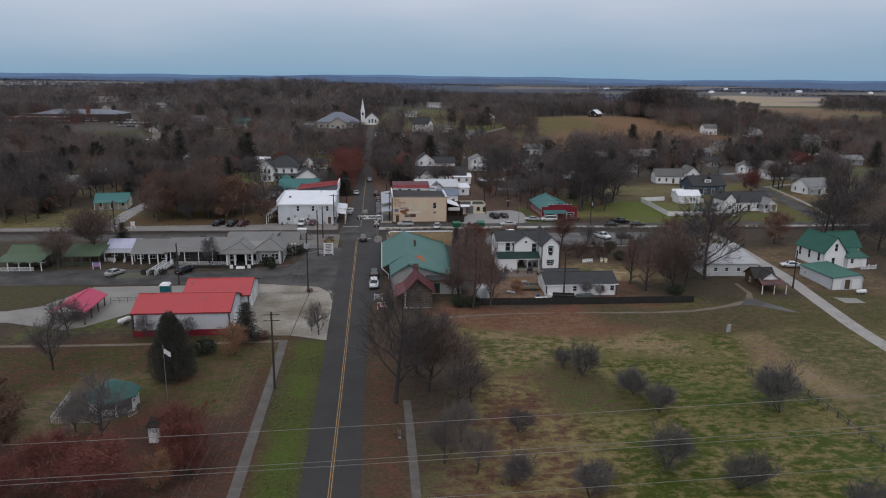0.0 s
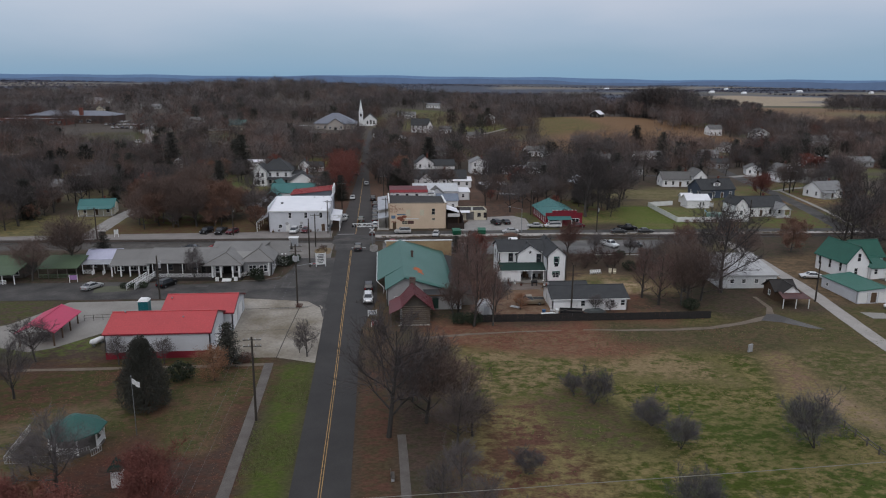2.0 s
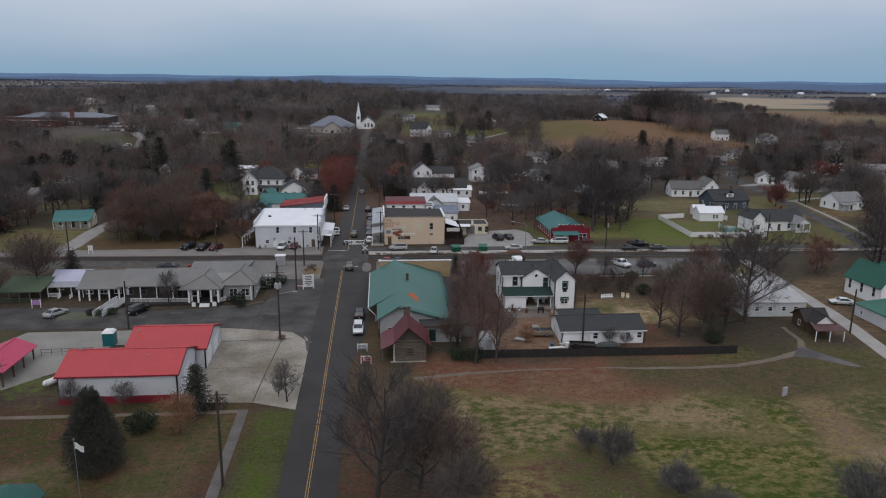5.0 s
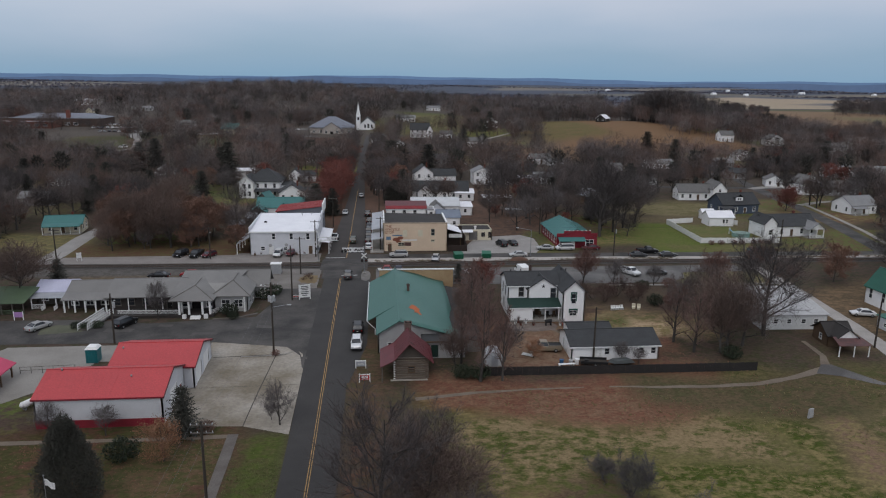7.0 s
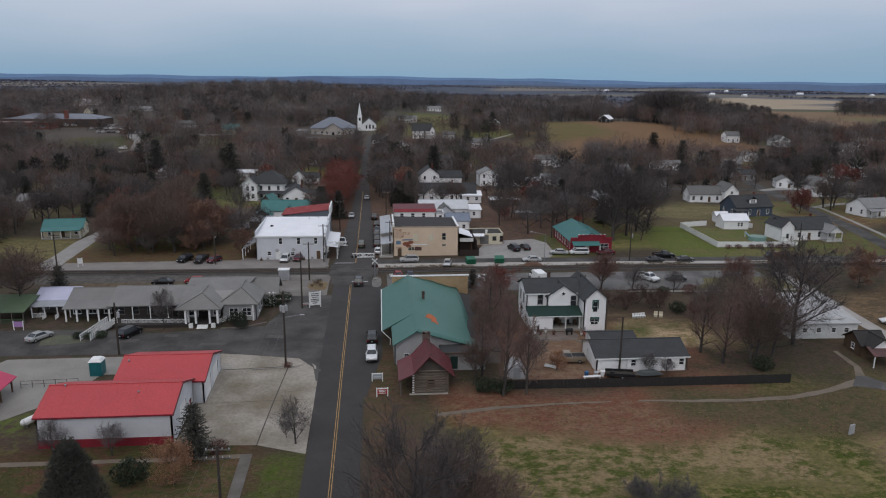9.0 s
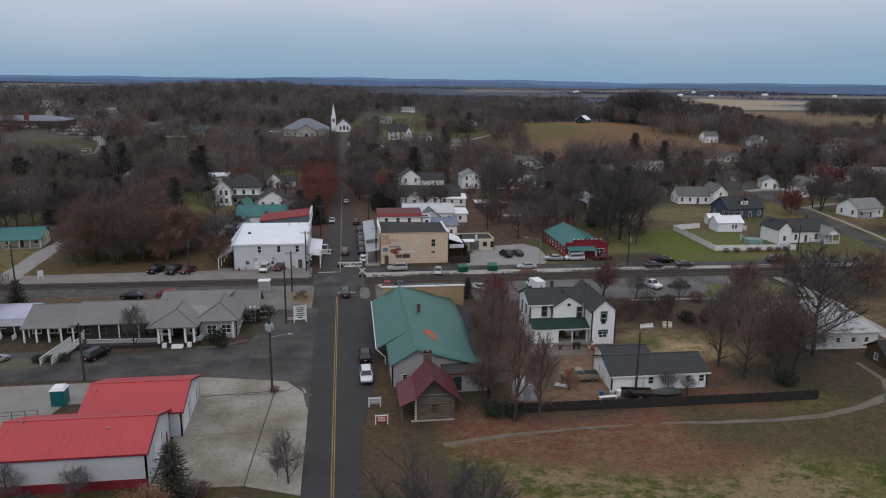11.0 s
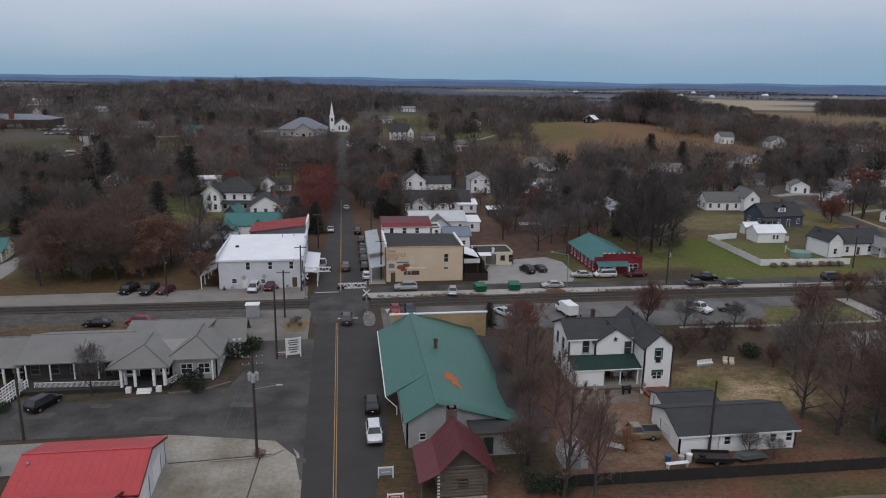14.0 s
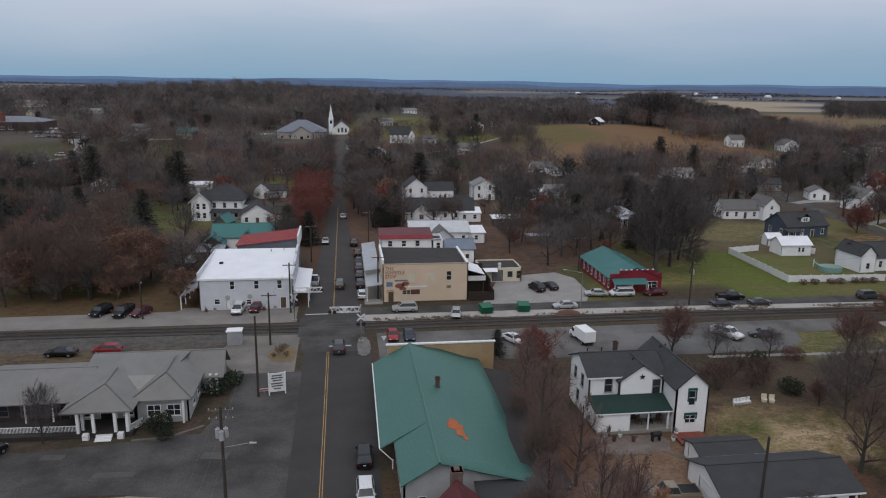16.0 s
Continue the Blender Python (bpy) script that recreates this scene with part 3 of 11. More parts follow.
ribbon("footpath", ((82.5, 134.4), (84.6, 138.8), (84.8, 145)), (1.6, 1.0, 0.8), 0.036, DIRT_PATH, "pale gravel footpath to the hut", "path", 1.5, 0.15)
apron("footpath", ((79.5, 132.4), (82.3, 135.6), (84.0, 135.4), (86.5, 131.6), (89.5, 127.4), (86.8, 128.4), (83.0, 131.2)), 0.037, GRAVEL_DARK, "worn grey gravel fork of the footpath", "path")
ribbon("footpath", ((-60, 119), (-40, 118.6), (-24, 118.4), (-11, 118.5)), 0.9, 0.035, DIRT_PATH, "thin dirt path behind the station", "path", 3, 0.2)
ribbon("driveway", ((101, 192), (100.6, 172), (99.0, 151), (97.1, 135.3), (96, 122.8), (95, 100), (93.5, 60)), 3.2, 0.04, mat("pale_lane", (0.36, 0.335, 0.31), (0.27, 0.25, 0.23), 0.4, 8, 0.95, bump=0.2), "pale gravel lane beside the green-roofed house", "road", 3, 0.15)
ribbon("driveway", ((-72, 203), (-72, 215), (-73, 232), (-72, 250), (-64, 262)), (6, 5, 5, 5, 4), 0.04, GRAVEL, "pale concrete driveway", "road", 3, 0.1)
apron("gravel_lot", ((8, 183), (30, 181.5), (60, 180.5), (75, 180.7), (79.5, 184), (81, 188.2), (97, 188.8), (97, 194.5), (8, 195)), 0.035, GRAVEL_DARK, "dark gravel car park beside the railway", "ground")
ribbon("gravel_strip", ((60, 179.3), (80, 178.6), (103, 179)), 1.0, 0.05, CONCRETE, "pale kerb strip of the car park", "pavement", 3, 0.2)
ribbon("front_street", ((5.5, 207.2), (30, 207.0), (70, 206.4), (100, 205.6), (180, 204.5), (300, 202)), 4.2, 0.04, ASPHALT_OLD, "asphalt street along the railway", "road")
ribbon("gravel_strip", ((6, 203.1), (30, 203.1), (70, 202.9), (100, 202.2), (180, 201)), 3.6, 0.036, PALE_STRIP, "pale concrete strip beside the railway", "pavement", 4, 0.25)
apron("gravel_lot", ((-6, 202), (-6, 211), (-27, 212), (-28, 210), (-60, 209.5), (-110, 207), (-110, 202.3)), 0.03, mat("brown_gravel", (0.245, 0.222, 0.205), (0.165, 0.147, 0.135), 0.25, 7, 0.95, bump=0.25), "brown-grey gravel lot in front of the white store", "ground")
apron("gravel_lot", ((29, 209.1), (33, 219), (36, 227), (41, 229), (50, 231), (53, 226), (52.5, 214), (50, 209.1)), 0.03, GRAVEL, "pale gravel parking lot beside the store", "ground")
apron("gravel_lot", ((-13, 179), (-4.8, 179), (-4.8, 195.5), (-15.5, 195.5), (-17, 188)), 0.03, mat("dirty_concrete", (0.20, 0.185, 0.168), (0.115, 0.10, 0.088), 0.3, 5, 0.92, bump=0.1), "dirty concrete patch beside the crossing", "pavement")
apron("verge", ((-9.4, 185.9), (-8.9, 185.1), (-8.5, 184.0), (-7.7, 184.1), (-7.0, 183.5), (-6.1, 183.9), (-5.6, 183.4), (-5.0, 184.8), (-5.2, 186.0), (-4.8, 187.2), (-5.3, 188.3), (-5.1, 189.6), (-6.2, 189.8), (-6.9, 190.7), (-7.6, 190.2), (-8.3, 189.7), (-8.6, 188.8), (-9.4, 188.2), (-9.0, 187.2)), 0.05, mat("straw_verge", (0.20, 0.145, 0.075), (0.14, 0.10, 0.055), 0.5, 6, 0.95, bump=0.4), "straw-coloured grass island beside the crossing", "ground")
apron("traffic_island", ((4.7, 185.6), (5.2, 184.8), (5.9, 184.7), (6.5, 185.6), (6.8, 188), (6.7, 191), (6.2, 192.7), (5.5, 193.2), (4.9, 192.4), (4.6, 189.5)), 0.12, mat("island_concrete", (0.20, 0.19, 0.175), (0.10, 0.09, 0.082), 0.9, 6, 0.92, bump=0.15), "low worn concrete island beside the crossing", "pavement")
ribbon("back_street", ((145, 204), (150, 222), (156, 246), (162, 276), (166, 300), (172, 330), (178, 360)), 5.0, 0.04, ASPHALT_OLD, "grey residential street", "road")
ribbon("back_street", ((8, 345), (60, 340), (120, 325), (190, 318)), 5.0, 0.042, ASPHALT_OLD, "grey residential street", "road")
apron("moss_patch", ((-51.8, 155.6), (-44.6, 156.6), (-45.0, 160.0), (-50.6, 160.4), (-52.4, 158.4)), 0.054, mat("mossy_gravel", (0.115, 0.115, 0.078), (0.07, 0.075, 0.05), 0.5, 6, 0.95, bump=0.3), "mossy worn patch of the car park", "ground")
apron("patio", ((32.6, 156.9), (32.4, 153.6), (34.2, 152.6), (37.5, 152.3), (41.2, 152.9), (42.2, 155.0), (41.5, 156.7)), 0.05, mat("patio_concrete", (0.20, 0.165, 0.145), (0.11, 0.085, 0.07), 0.9, 6, 0.92, bump=0.2), "worn concrete patio before the porch", "pavement")
ribbon("footpath", ((40.6, 153.2), (42.3, 150.6), (45.2, 149.4), (48.2, 149.6)), 0.7, 0.045, DIRT_PATH, "thin curved garden path to the outbuilding", "path", 1.5, 0.1)
ribbon("footpath", ((49.6, 150.2), (53.5, 149.4), (57.9, 149.5)), 0.45, 0.045, CONCRETE, "pale concrete edging behind the outbuilding", "path", 2, 0.1)
ribbon("sidewalk", ((151.5, 210), (158, 232), (162.5, 252), (167.5, 278)), 1.6, 0.05, CONCRETE, "pale concrete sidewalk of the residential street", "pavement", 3, 0.05)
ribbon("driveway", ((165, 278), (176, 284), (190, 288)), (2.6, 3.0, 3.0), 0.046, CONCRETE, "pale concrete driveway of a cottage", "road", 3, 0.1)
ribbon("driveway", ((167, 318), (176, 322), (188, 322)), (3.5, 5.0, 6.0), 0.046, GRAVEL, "pale driveway before the garage", "road", 3, 0.1)
ribbon("driveway", ((-250, 400), (-178, 416), (-146, 438), (-134, 466), (-146, 512), (-162, 548)), (4, 4, 4, 4.5, 5, 9), 0.04, GRAVEL, "pale school driveway", "road", 5, 0.15)
ribbon("driveway", ((-30, 530), (-62, 552), (-66, 580), (-44, 590)), (4, 7, 14, 10), 0.04, GRAVEL_DARK, "grey car park beside the hall", "road", 4, 0.3)
ribbon("field_lane", ((48, 478), (66, 492), (90, 520), (112, 548)), 2.4, 0.045, PALE_STRIP, "pale farm lane between fields", "path", 4, 0.3)
ribbon("field_lane", ((-90, 455), (-40, 462), (20, 455)), 5.0, 0.04, ASPHALT_OLD, "grey residential street", "road")


def sweep_track():
    line = [(-420, 206), (-200, 203), (-64, 200.0), (0, 198.8), (60, 199.2), (110, 198.4), (200, 197.4), (500, 194)]
    b = ribbon("railway_ballast", line, 4.4, 0.10, BALLAST, "dark stone ballast of the railway", "railway", 4, 0.25)
    pts = np.array(line, float)
    for off in (-0.75, 0.75):
        bm = bmesh.new()
        for i in range(len(pts) - 1):
            (xa, ya), (xb, yb) = pts[i], pts[i + 1]
            for k in range(4):
                t0, t1 = k / 4, (k + 1) / 4
                p = [(xa + (xb - xa) * t, ya + (yb - ya) * t + off) for t in (t0, t1)]
                v = []
                for (x, y) in p:
                    z = gz(x, y)
                    v.append([bm.verts.new((x, y + dy, z + dz)) for dy, dz in ((-0.05, 0.16), (-0.04, 0.33), (0.04, 0.33), (0.05, 0.16))])
                for q in range(3):
                    bm.faces.new((v[0][q], v[1][q], v[1][q + 1], v[0][q + 1]))
        me = bpy.data.meshes.new("rail")
        bm.to_mesh(me)
        bm.free()
        me.materials.append(RAIL_STEEL)
        tagged(new("rail", me), "rusty steel rail", "rail", kind="structure")
    verts, faces = [], []
    x = -150.0
    while x < 190:
        y, z = float(np.interp(x, pts[:, 0], pts[:, 1])), gz(x, 199)
        a = len(verts)
        for zz in (z + 0.08, z + 0.19):
            verts += [(x - 0.12, y - 1.3, zz), (x + 0.12, y - 1.3, zz), (x + 0.12, y + 1.3, zz), (x - 0.12, y + 1.3, zz)]
        faces += [(a + 4, a + 5, a + 6, a + 7), (a, a + 1, a + 5, a + 4), (a + 2, a + 3, a + 7, a + 6), (a + 1, a + 2, a + 6, a + 5), (a + 3, a, a + 4, a + 7)]
        x += 0.62
    tagged(new("railway_sleepers", mesh_of("railway_sleepers", verts, faces, TIMBER)), "dark timber railway sleepers", "railway", kind="stuff")
    apron("crossing_deck", ((-5.2, 196.3), (6.0, 196.3), (6.0, 202.2), (-5.2, 202.2)), 0.32, ASPHALT_OLD, "level crossing deck over the rails", "road")
    for y0, y1 in ((194.3, 196.35), (202.15, 204.2)):
        lo = y0 < 199
        ramp_mesh = mesh_of("crossing_ramp", [(-5.2, y0, 0.055 if lo else 0.32), (6, y0, 0.055 if lo else 0.32), (6, y1, 0.32 if lo else 0.055), (-5.2, y1, 0.32 if lo else 0.055)], [(0, 1, 2, 3)], ASPHALT_OLD)
        tagged(new("crossing_ramp", ramp_mesh), "asphalt ramp of the level crossing", "road", kind="structure")


sweep_track()

JOINT = mat("joint_tar", (0.050, 0.045, 0.040), (0.075, 0.065, 0.055), 0.8, 10, 0.9)
ribbon("expansion_joint", ((-10.0, 121), (-9.4, 132), (-8.6, 144)), 0.16, 0.052, JOINT, "dark tar joint across the concrete", "joint", 3, 0.03)
ribbon("expansion_joint", ((-18.8, 143.6), (-13, 143.9), (-7.0, 144.3)), 0.2, 0.053, JOINT, "dark tar joint across the concrete", "joint", 3, 0.05)
ribbon("expansion_joint", ((-19.8, 132.6), (-12, 132.8), (-4.0, 133)), 0.07, 0.052, JOINT, "thin dark joint across the concrete", "joint", 3, 0.02)
ribbon("kerb_edge", ((-14.2, 143.5), (-10, 143.7), (-7.4, 144.0), (-6.0, 145.2)), 0.22, 0.12, CONCRETE, "low pale concrete kerb by the pole", "kerb", 1, 0.02)
apron("concrete_slab", ((101.4, 135.3), (106.0, 134.6), (106.3, 131.7), (102.0, 132.0)), 0.06, CONCRETE, "pinkish concrete slab beside the lane", "pavement")
for outline in (((-41, 156.5), (-36, 156.2), (-35.6, 157.8), (-40.8, 158.2)), ((-25, 154.2), (-20.5, 154.0), (-20.3, 155.0), (-24.8, 155.3)), ((-14, 157), (-11, 156.6), (-10.7, 158.1), (-13.8, 158.4)), ((-32, 158.6), (-29.5, 158.4), (-29.3, 159.6), (-31.8, 159.8))):
    apron("asphalt_patch", outline, 0.053, mat("patched_asphalt", (0.092, 0.086, 0.080), (0.064, 0.059, 0.055), 0.6, 8, 0.95), "pale worn patch in the asphalt", "road")


# ---- building kit ----
def thing(name, x, y, label, category, rz=0.0, group="", z=None):
    ob = new(name)
    ob.empty_display_size = 0.5
    ob.matrix_basis = pose(x, y, gz(x, y) if z is None else z, 0, 0, rz)
    return tagged(ob, label, category, group)


def part(name, bm, material, parent, label="", shade=False):
    """Links a bmesh as one mesh object under a thing or a part."""
    bmesh.ops.recalc_face_normals(bm, faces=bm.faces)
    me = bpy.data.meshes.new(name)
    bm.to_mesh(me)
    bm.free()
    me.materials.append(material)
    if shade:
        me.polygons.foreach_set("use_smooth", [True] * len(me.polygons))
    ob = new(name, me)
    ob.parent = parent
    return tagged(ob, label)


def share(name, me, parent, m, label=""):
    ob = new(name, me)
    ob.parent = parent
    ob.matrix_basis = m
    return tagged(ob, label)


def box(bm, x0, x1, y0, y1, z0, z1, f=None):
    f = f or (lambda a, b, c: (a, b, c))
    v = [bm.verts.new(f(x, y, z)) for z in (z0, z1) for x, y in ((x0, y0), (x1, y0), (x1, y1), (x0, y1))]
    for q in ((3, 2, 1, 0), (4, 5, 6, 7), (0, 1, 5, 4), (1, 2, 6, 5), (2, 3, 7, 6), (3, 0, 4, 7)):
        bm.faces.new([v[i] for i in q])
    return bm


def prism(bm, poly, a, b):
    """A solid between two copies of a polygon: poly(t) gives its points at t = a and t = b."""
    p, q = [bm.verts.new(c) for c in poly(a)], [bm.verts.new(c) for c in poly(b)]
    bm.faces.new(p), bm.faces.new(q[::-1])
    for i in range(len(p)):
        j = (i + 1) % len(p)
        bm.faces.new((p[j], p[i], q[i], q[j]))
    return bm


def slab(bm, corners, thick):
    top = [Vector(c) for c in corners]
    prism(bm, lambda t: [c - Vector((0, 0, t)) for c in top], 0, thick)
    return bm


def tube(bm, a, b, r0, r1=None, n=8):
    a, b = Vector(a), Vector(b)
    r1 = r0 if r1 is None else r1
    q = (b - a).to_track_quat("Z", "Y")
    ring = [Vector((math.cos(k * math.tau / n), math.sin(k * math.tau / n), 0)) for k in range(n)]
    lo, hi = [bm.verts.new(a + q @ (c * r0)) for c in ring], [bm.verts.new(b + q @ (c * r1)) for c in ring]
    bm.faces.new(lo[::-1]), bm.faces.new(hi)
    for k in range(n):
        bm.faces.new((lo[k], lo[(k + 1) % n], hi[(k + 1) % n], hi[k]))
    return bm


def facing(x0, x1, y0, y1):
    """For each side of a block, the place u along it from the left as seen from outside, at height z and depth d into the wall."""
    return {"S": lambda u, d, z: (x0 + u, y0 + d, z), "N": lambda u, d, z: (x1 - u, y1 - d, z),
            "W": lambda u, d, z: (x0 + d, y1 - u, z), "E": lambda u, d, z: (x1 - d, y0 + u, z)}


def pierced(bm, f, length, z0, z1, holes, thick=0.2):
    """A wall of some thickness with openings through it; holes: u0, u1, v0, v1."""
    us = sorted({0.0, length, *[h[0] for h in holes], *[h[1] for h in holes]})
    zs = sorted({z0, z1, *[h[2] for h in holes], *[h[3] for h in holes]})
    solid = {}
    for i in range(len(us) - 1):
        for j in range(len(zs) - 1):
            u, z = (us[i] + us[i + 1]) / 2, (zs[j] + zs[j + 1]) / 2
            solid[i, j] = not any(h[0] < u < h[1] and h[2] < z < h[3] for h in holes)

    def quad(*c):
        bm.faces.new([bm.verts.new(f(*p)) for p in c])
    for (i, j), s in solid.items():
        if not s:
            continue
        a, b, lo, hi = us[i], us[i + 1], zs[j], zs[j + 1]
        for d in (0, thick):
            quad((a, d, lo), (b, d, lo), (b, d, hi), (a, d, hi))
        if not solid.get((i - 1, j)):
            quad((a, 0, lo), (a, thick, lo), (a, thick, hi), (a, 0, hi))
        if not solid.get((i + 1, j)):
            quad((b, 0, lo), (b, thick, lo), (b, thick, hi), (b, 0, hi))
        if not solid.get((i, j - 1)):
            quad((a, 0, lo), (b, 0, lo), (b, thick, lo), (a, thick, lo))
        if not solid.get((i, j + 1)):
            quad((a, 0, hi), (b, 0, hi), (b, thick, hi), (a, thick, hi))


def window(parent, f, hole, trim=None, hood=None, bars=True):
    u0, u1, v0, v1 = hole
    bm = bmesh.new()
    w = 0.09
    rect = lambda g, d: [bm.verts.new(f(a, d, b)) for a, b in ((u0 - g, v0 - g), (u1 + g, v0 - g), (u1 + g, v1 + g), (u0 - g, v1 + g))]
    fo, fi, bi, bo = rect(w, -0.04), rect(0, -0.04), rect(0, 0.10), rect(w, 0.10)
    for p, q in ((fo, fi), (fi, bi), (bi, bo), (bo, fo)):
        for k in range(4):
            bm.faces.new((p[k], p[(k + 1) % 4], q[(k + 1) % 4], q[k]))
    win = part("window", bm, trim or WHITE_PLAIN, parent)
    if bars:
        vm = (v0 + v1) / 2
        part("glazing_bar", box(bmesh.new(), u0, u1, 0.03, 0.07, vm - 0.03, vm + 0.03, f), trim or WHITE_PLAIN, win)
        if u1 - u0 > 1.2:
            um = (u0 + u1) / 2
            part("glazing_bar", box(bmesh.new(), um - 0.04, um + 0.04, 0.025, 0.065, v0, v1, f), trim or WHITE_PLAIN, win)
    part("pane", box(bmesh.new(), u0, u1, 0.07, 0.10, v0, v1, f), GLASS, win, "dark glass pane")
    part("sill", box(bmesh.new(), u0 - 0.14, u1 + 0.14, -0.1, 0.02, v0 - w - 0.05, v0 - w, f), trim or WHITE_PLAIN, win)
    if hood:
        bm = box(bmesh.new(), u0 - 0.2, u1 + 0.2, -0.12, 0.0, v1 + w, v1 + w + 0.28, f)
        box(bm, u0 - 0.2, u0 - 0.02, -0.07, 0.0, v0 + 0.5, v1 + w, f)
        box(bm, u1 + 0.02, u1 + 0.2, -0.07, 0.0, v0 + 0.5, v1 + w, f)
        part("hood", bm, hood, win, "green window hood")
    return win


def door(parent, f, hole, material=None, trim=None, garage=False):
    u0, u1, v0, v1 = hole
    bm = box(bmesh.new(), u0 + 0.02, u1 - 0.02, 0.06, 0.12, v0 + 0.02, v1 - 0.02, f)
    n = 4 if garage else 2
    for k in range(n):
        lo, hi = v0 + (v1 - v0) * (k + 0.12) / n, v0 + (v1 - v0) * (k + 0.88) / n
        box(bm, u0 + 0.12, u1 - 0.12, 0.035, 0.06, lo, hi, f)
    d = part("garage_door" if garage else "door", bm, material or WHITE_PLAIN, parent)
    bm = bmesh.new()
    for a, b, c, e in ((u0 - 0.1, u1 + 0.1, v1, v1 + 0.1), (u0 - 0.1, u0, v0, v1), (u1, u1 + 0.1, v0, v1)):
        box(bm, a, b, -0.03, 0.12, c, e, f)
    part("door_frame", bm, trim or WHITE_PLAIN, d)
    if not garage:
        part("door_handle", box(bmesh.new(), u1 - 0.2, u1 - 0.12, -0.02, 0.06, v0 + 0.95, v0 + 1.08, f), POLE_STEEL, d)
    return d


def gable_roof(bm, x0, x1, y0, y1, z, rise, along="x", over=0.4, thick=0.14, ribs=0.0, ridge=0.5, seam=None, pieces=None):
    """Two slopes; ridge: where the ridge lies between the eaves, 0 to 1."""
    if along == "x":
        a0, a1, b0, b1, g = x0 - over, x1 + over, y0, y1, (lambda a, b, c: (a, b, c))
    else:
        a0, a1, b0, b1, g = y0 - over, y1 + over, x0, x1, (lambda a, b, c: (b, a, c))
    bm_mid = b0 + (b1 - b0) * ridge
    for edge, out in ((b0, -over), (b1, over)):
        slope = rise / abs(bm_mid - edge)
        ez = z - slope * over
        slab(pieces[0] if pieces and out > 0 else bm, [g(a0, edge + out, ez + thick), g(a1, edge + out, ez + thick), g(a1, bm_mid, z + rise + thick), g(a0, bm_mid, z + rise + thick)], thick)
        if ribs:
            a = a0 + 0.05
            while a < a1:
                slab(seam, [g(a, edge + out, ez + thick + 0.014), g(a + 0.05, edge + out, ez + thick + 0.014), g(a + 0.05, bm_mid, z + rise + thick + 0.014), g(a, bm_mid, z + rise + thick + 0.014)], 0.05)
                a += ribs
    box(pieces[1] if pieces else bm, *((a0, a1, bm_mid - 0.12, bm_mid + 0.12) if along == "x" else (bm_mid - 0.12, bm_mid + 0.12, a0, a1)), z + rise + thick - 0.03, z + rise + thick + 0.05)
    return bm


def hip_roof(bm, x0, x1, y0, y1, z, rise, over=0.5, thick=0.18):
    x0, x1, y0, y1 = x0 - over, x1 + over, y0 - over, y1 + over
    w, d = x1 - x0, y1 - y0
    if w >= d:
        r = [(x0 + d / 2, (y0 + y1) / 2), (x1 - d / 2, (y0 + y1) / 2)]
    else:
        r = [((x0 + x1) / 2, y0 + w / 2), ((x0 + x1) / 2, y1 - w / 2)]
    lo = [bm.verts.new((x, y, z)) for x, y in ((x0, y0), (x1, y0), (x1, y1), (x0, y1))]
    hi = [bm.verts.new((x, y, z + thick)) for x, y in ((x0, y0), (x1, y0), (x1, y1), (x0, y1))]
    a, b = [bm.verts.new((x, y, z + thick + rise)) for x, y in r]
    bm.faces.new(lo[::-1])
    for k in range(4):
        bm.faces.new((lo[k], lo[(k + 1) % 4], hi[(k + 1) % 4], hi[k]))
    if w >= d:
        for f in ((hi[0], hi[1], b, a), (hi[1], hi[2], b), (hi[2], hi[3], a, b), (hi[3], hi[0], a)):
            bm.faces.new(f)
    else:
        for f in ((hi[0], hi[1], a), (hi[1], hi[2], b, a), (hi[2], hi[3], b), (hi[3], hi[0], a, b)):
            bm.faces.new(f)
    return bm


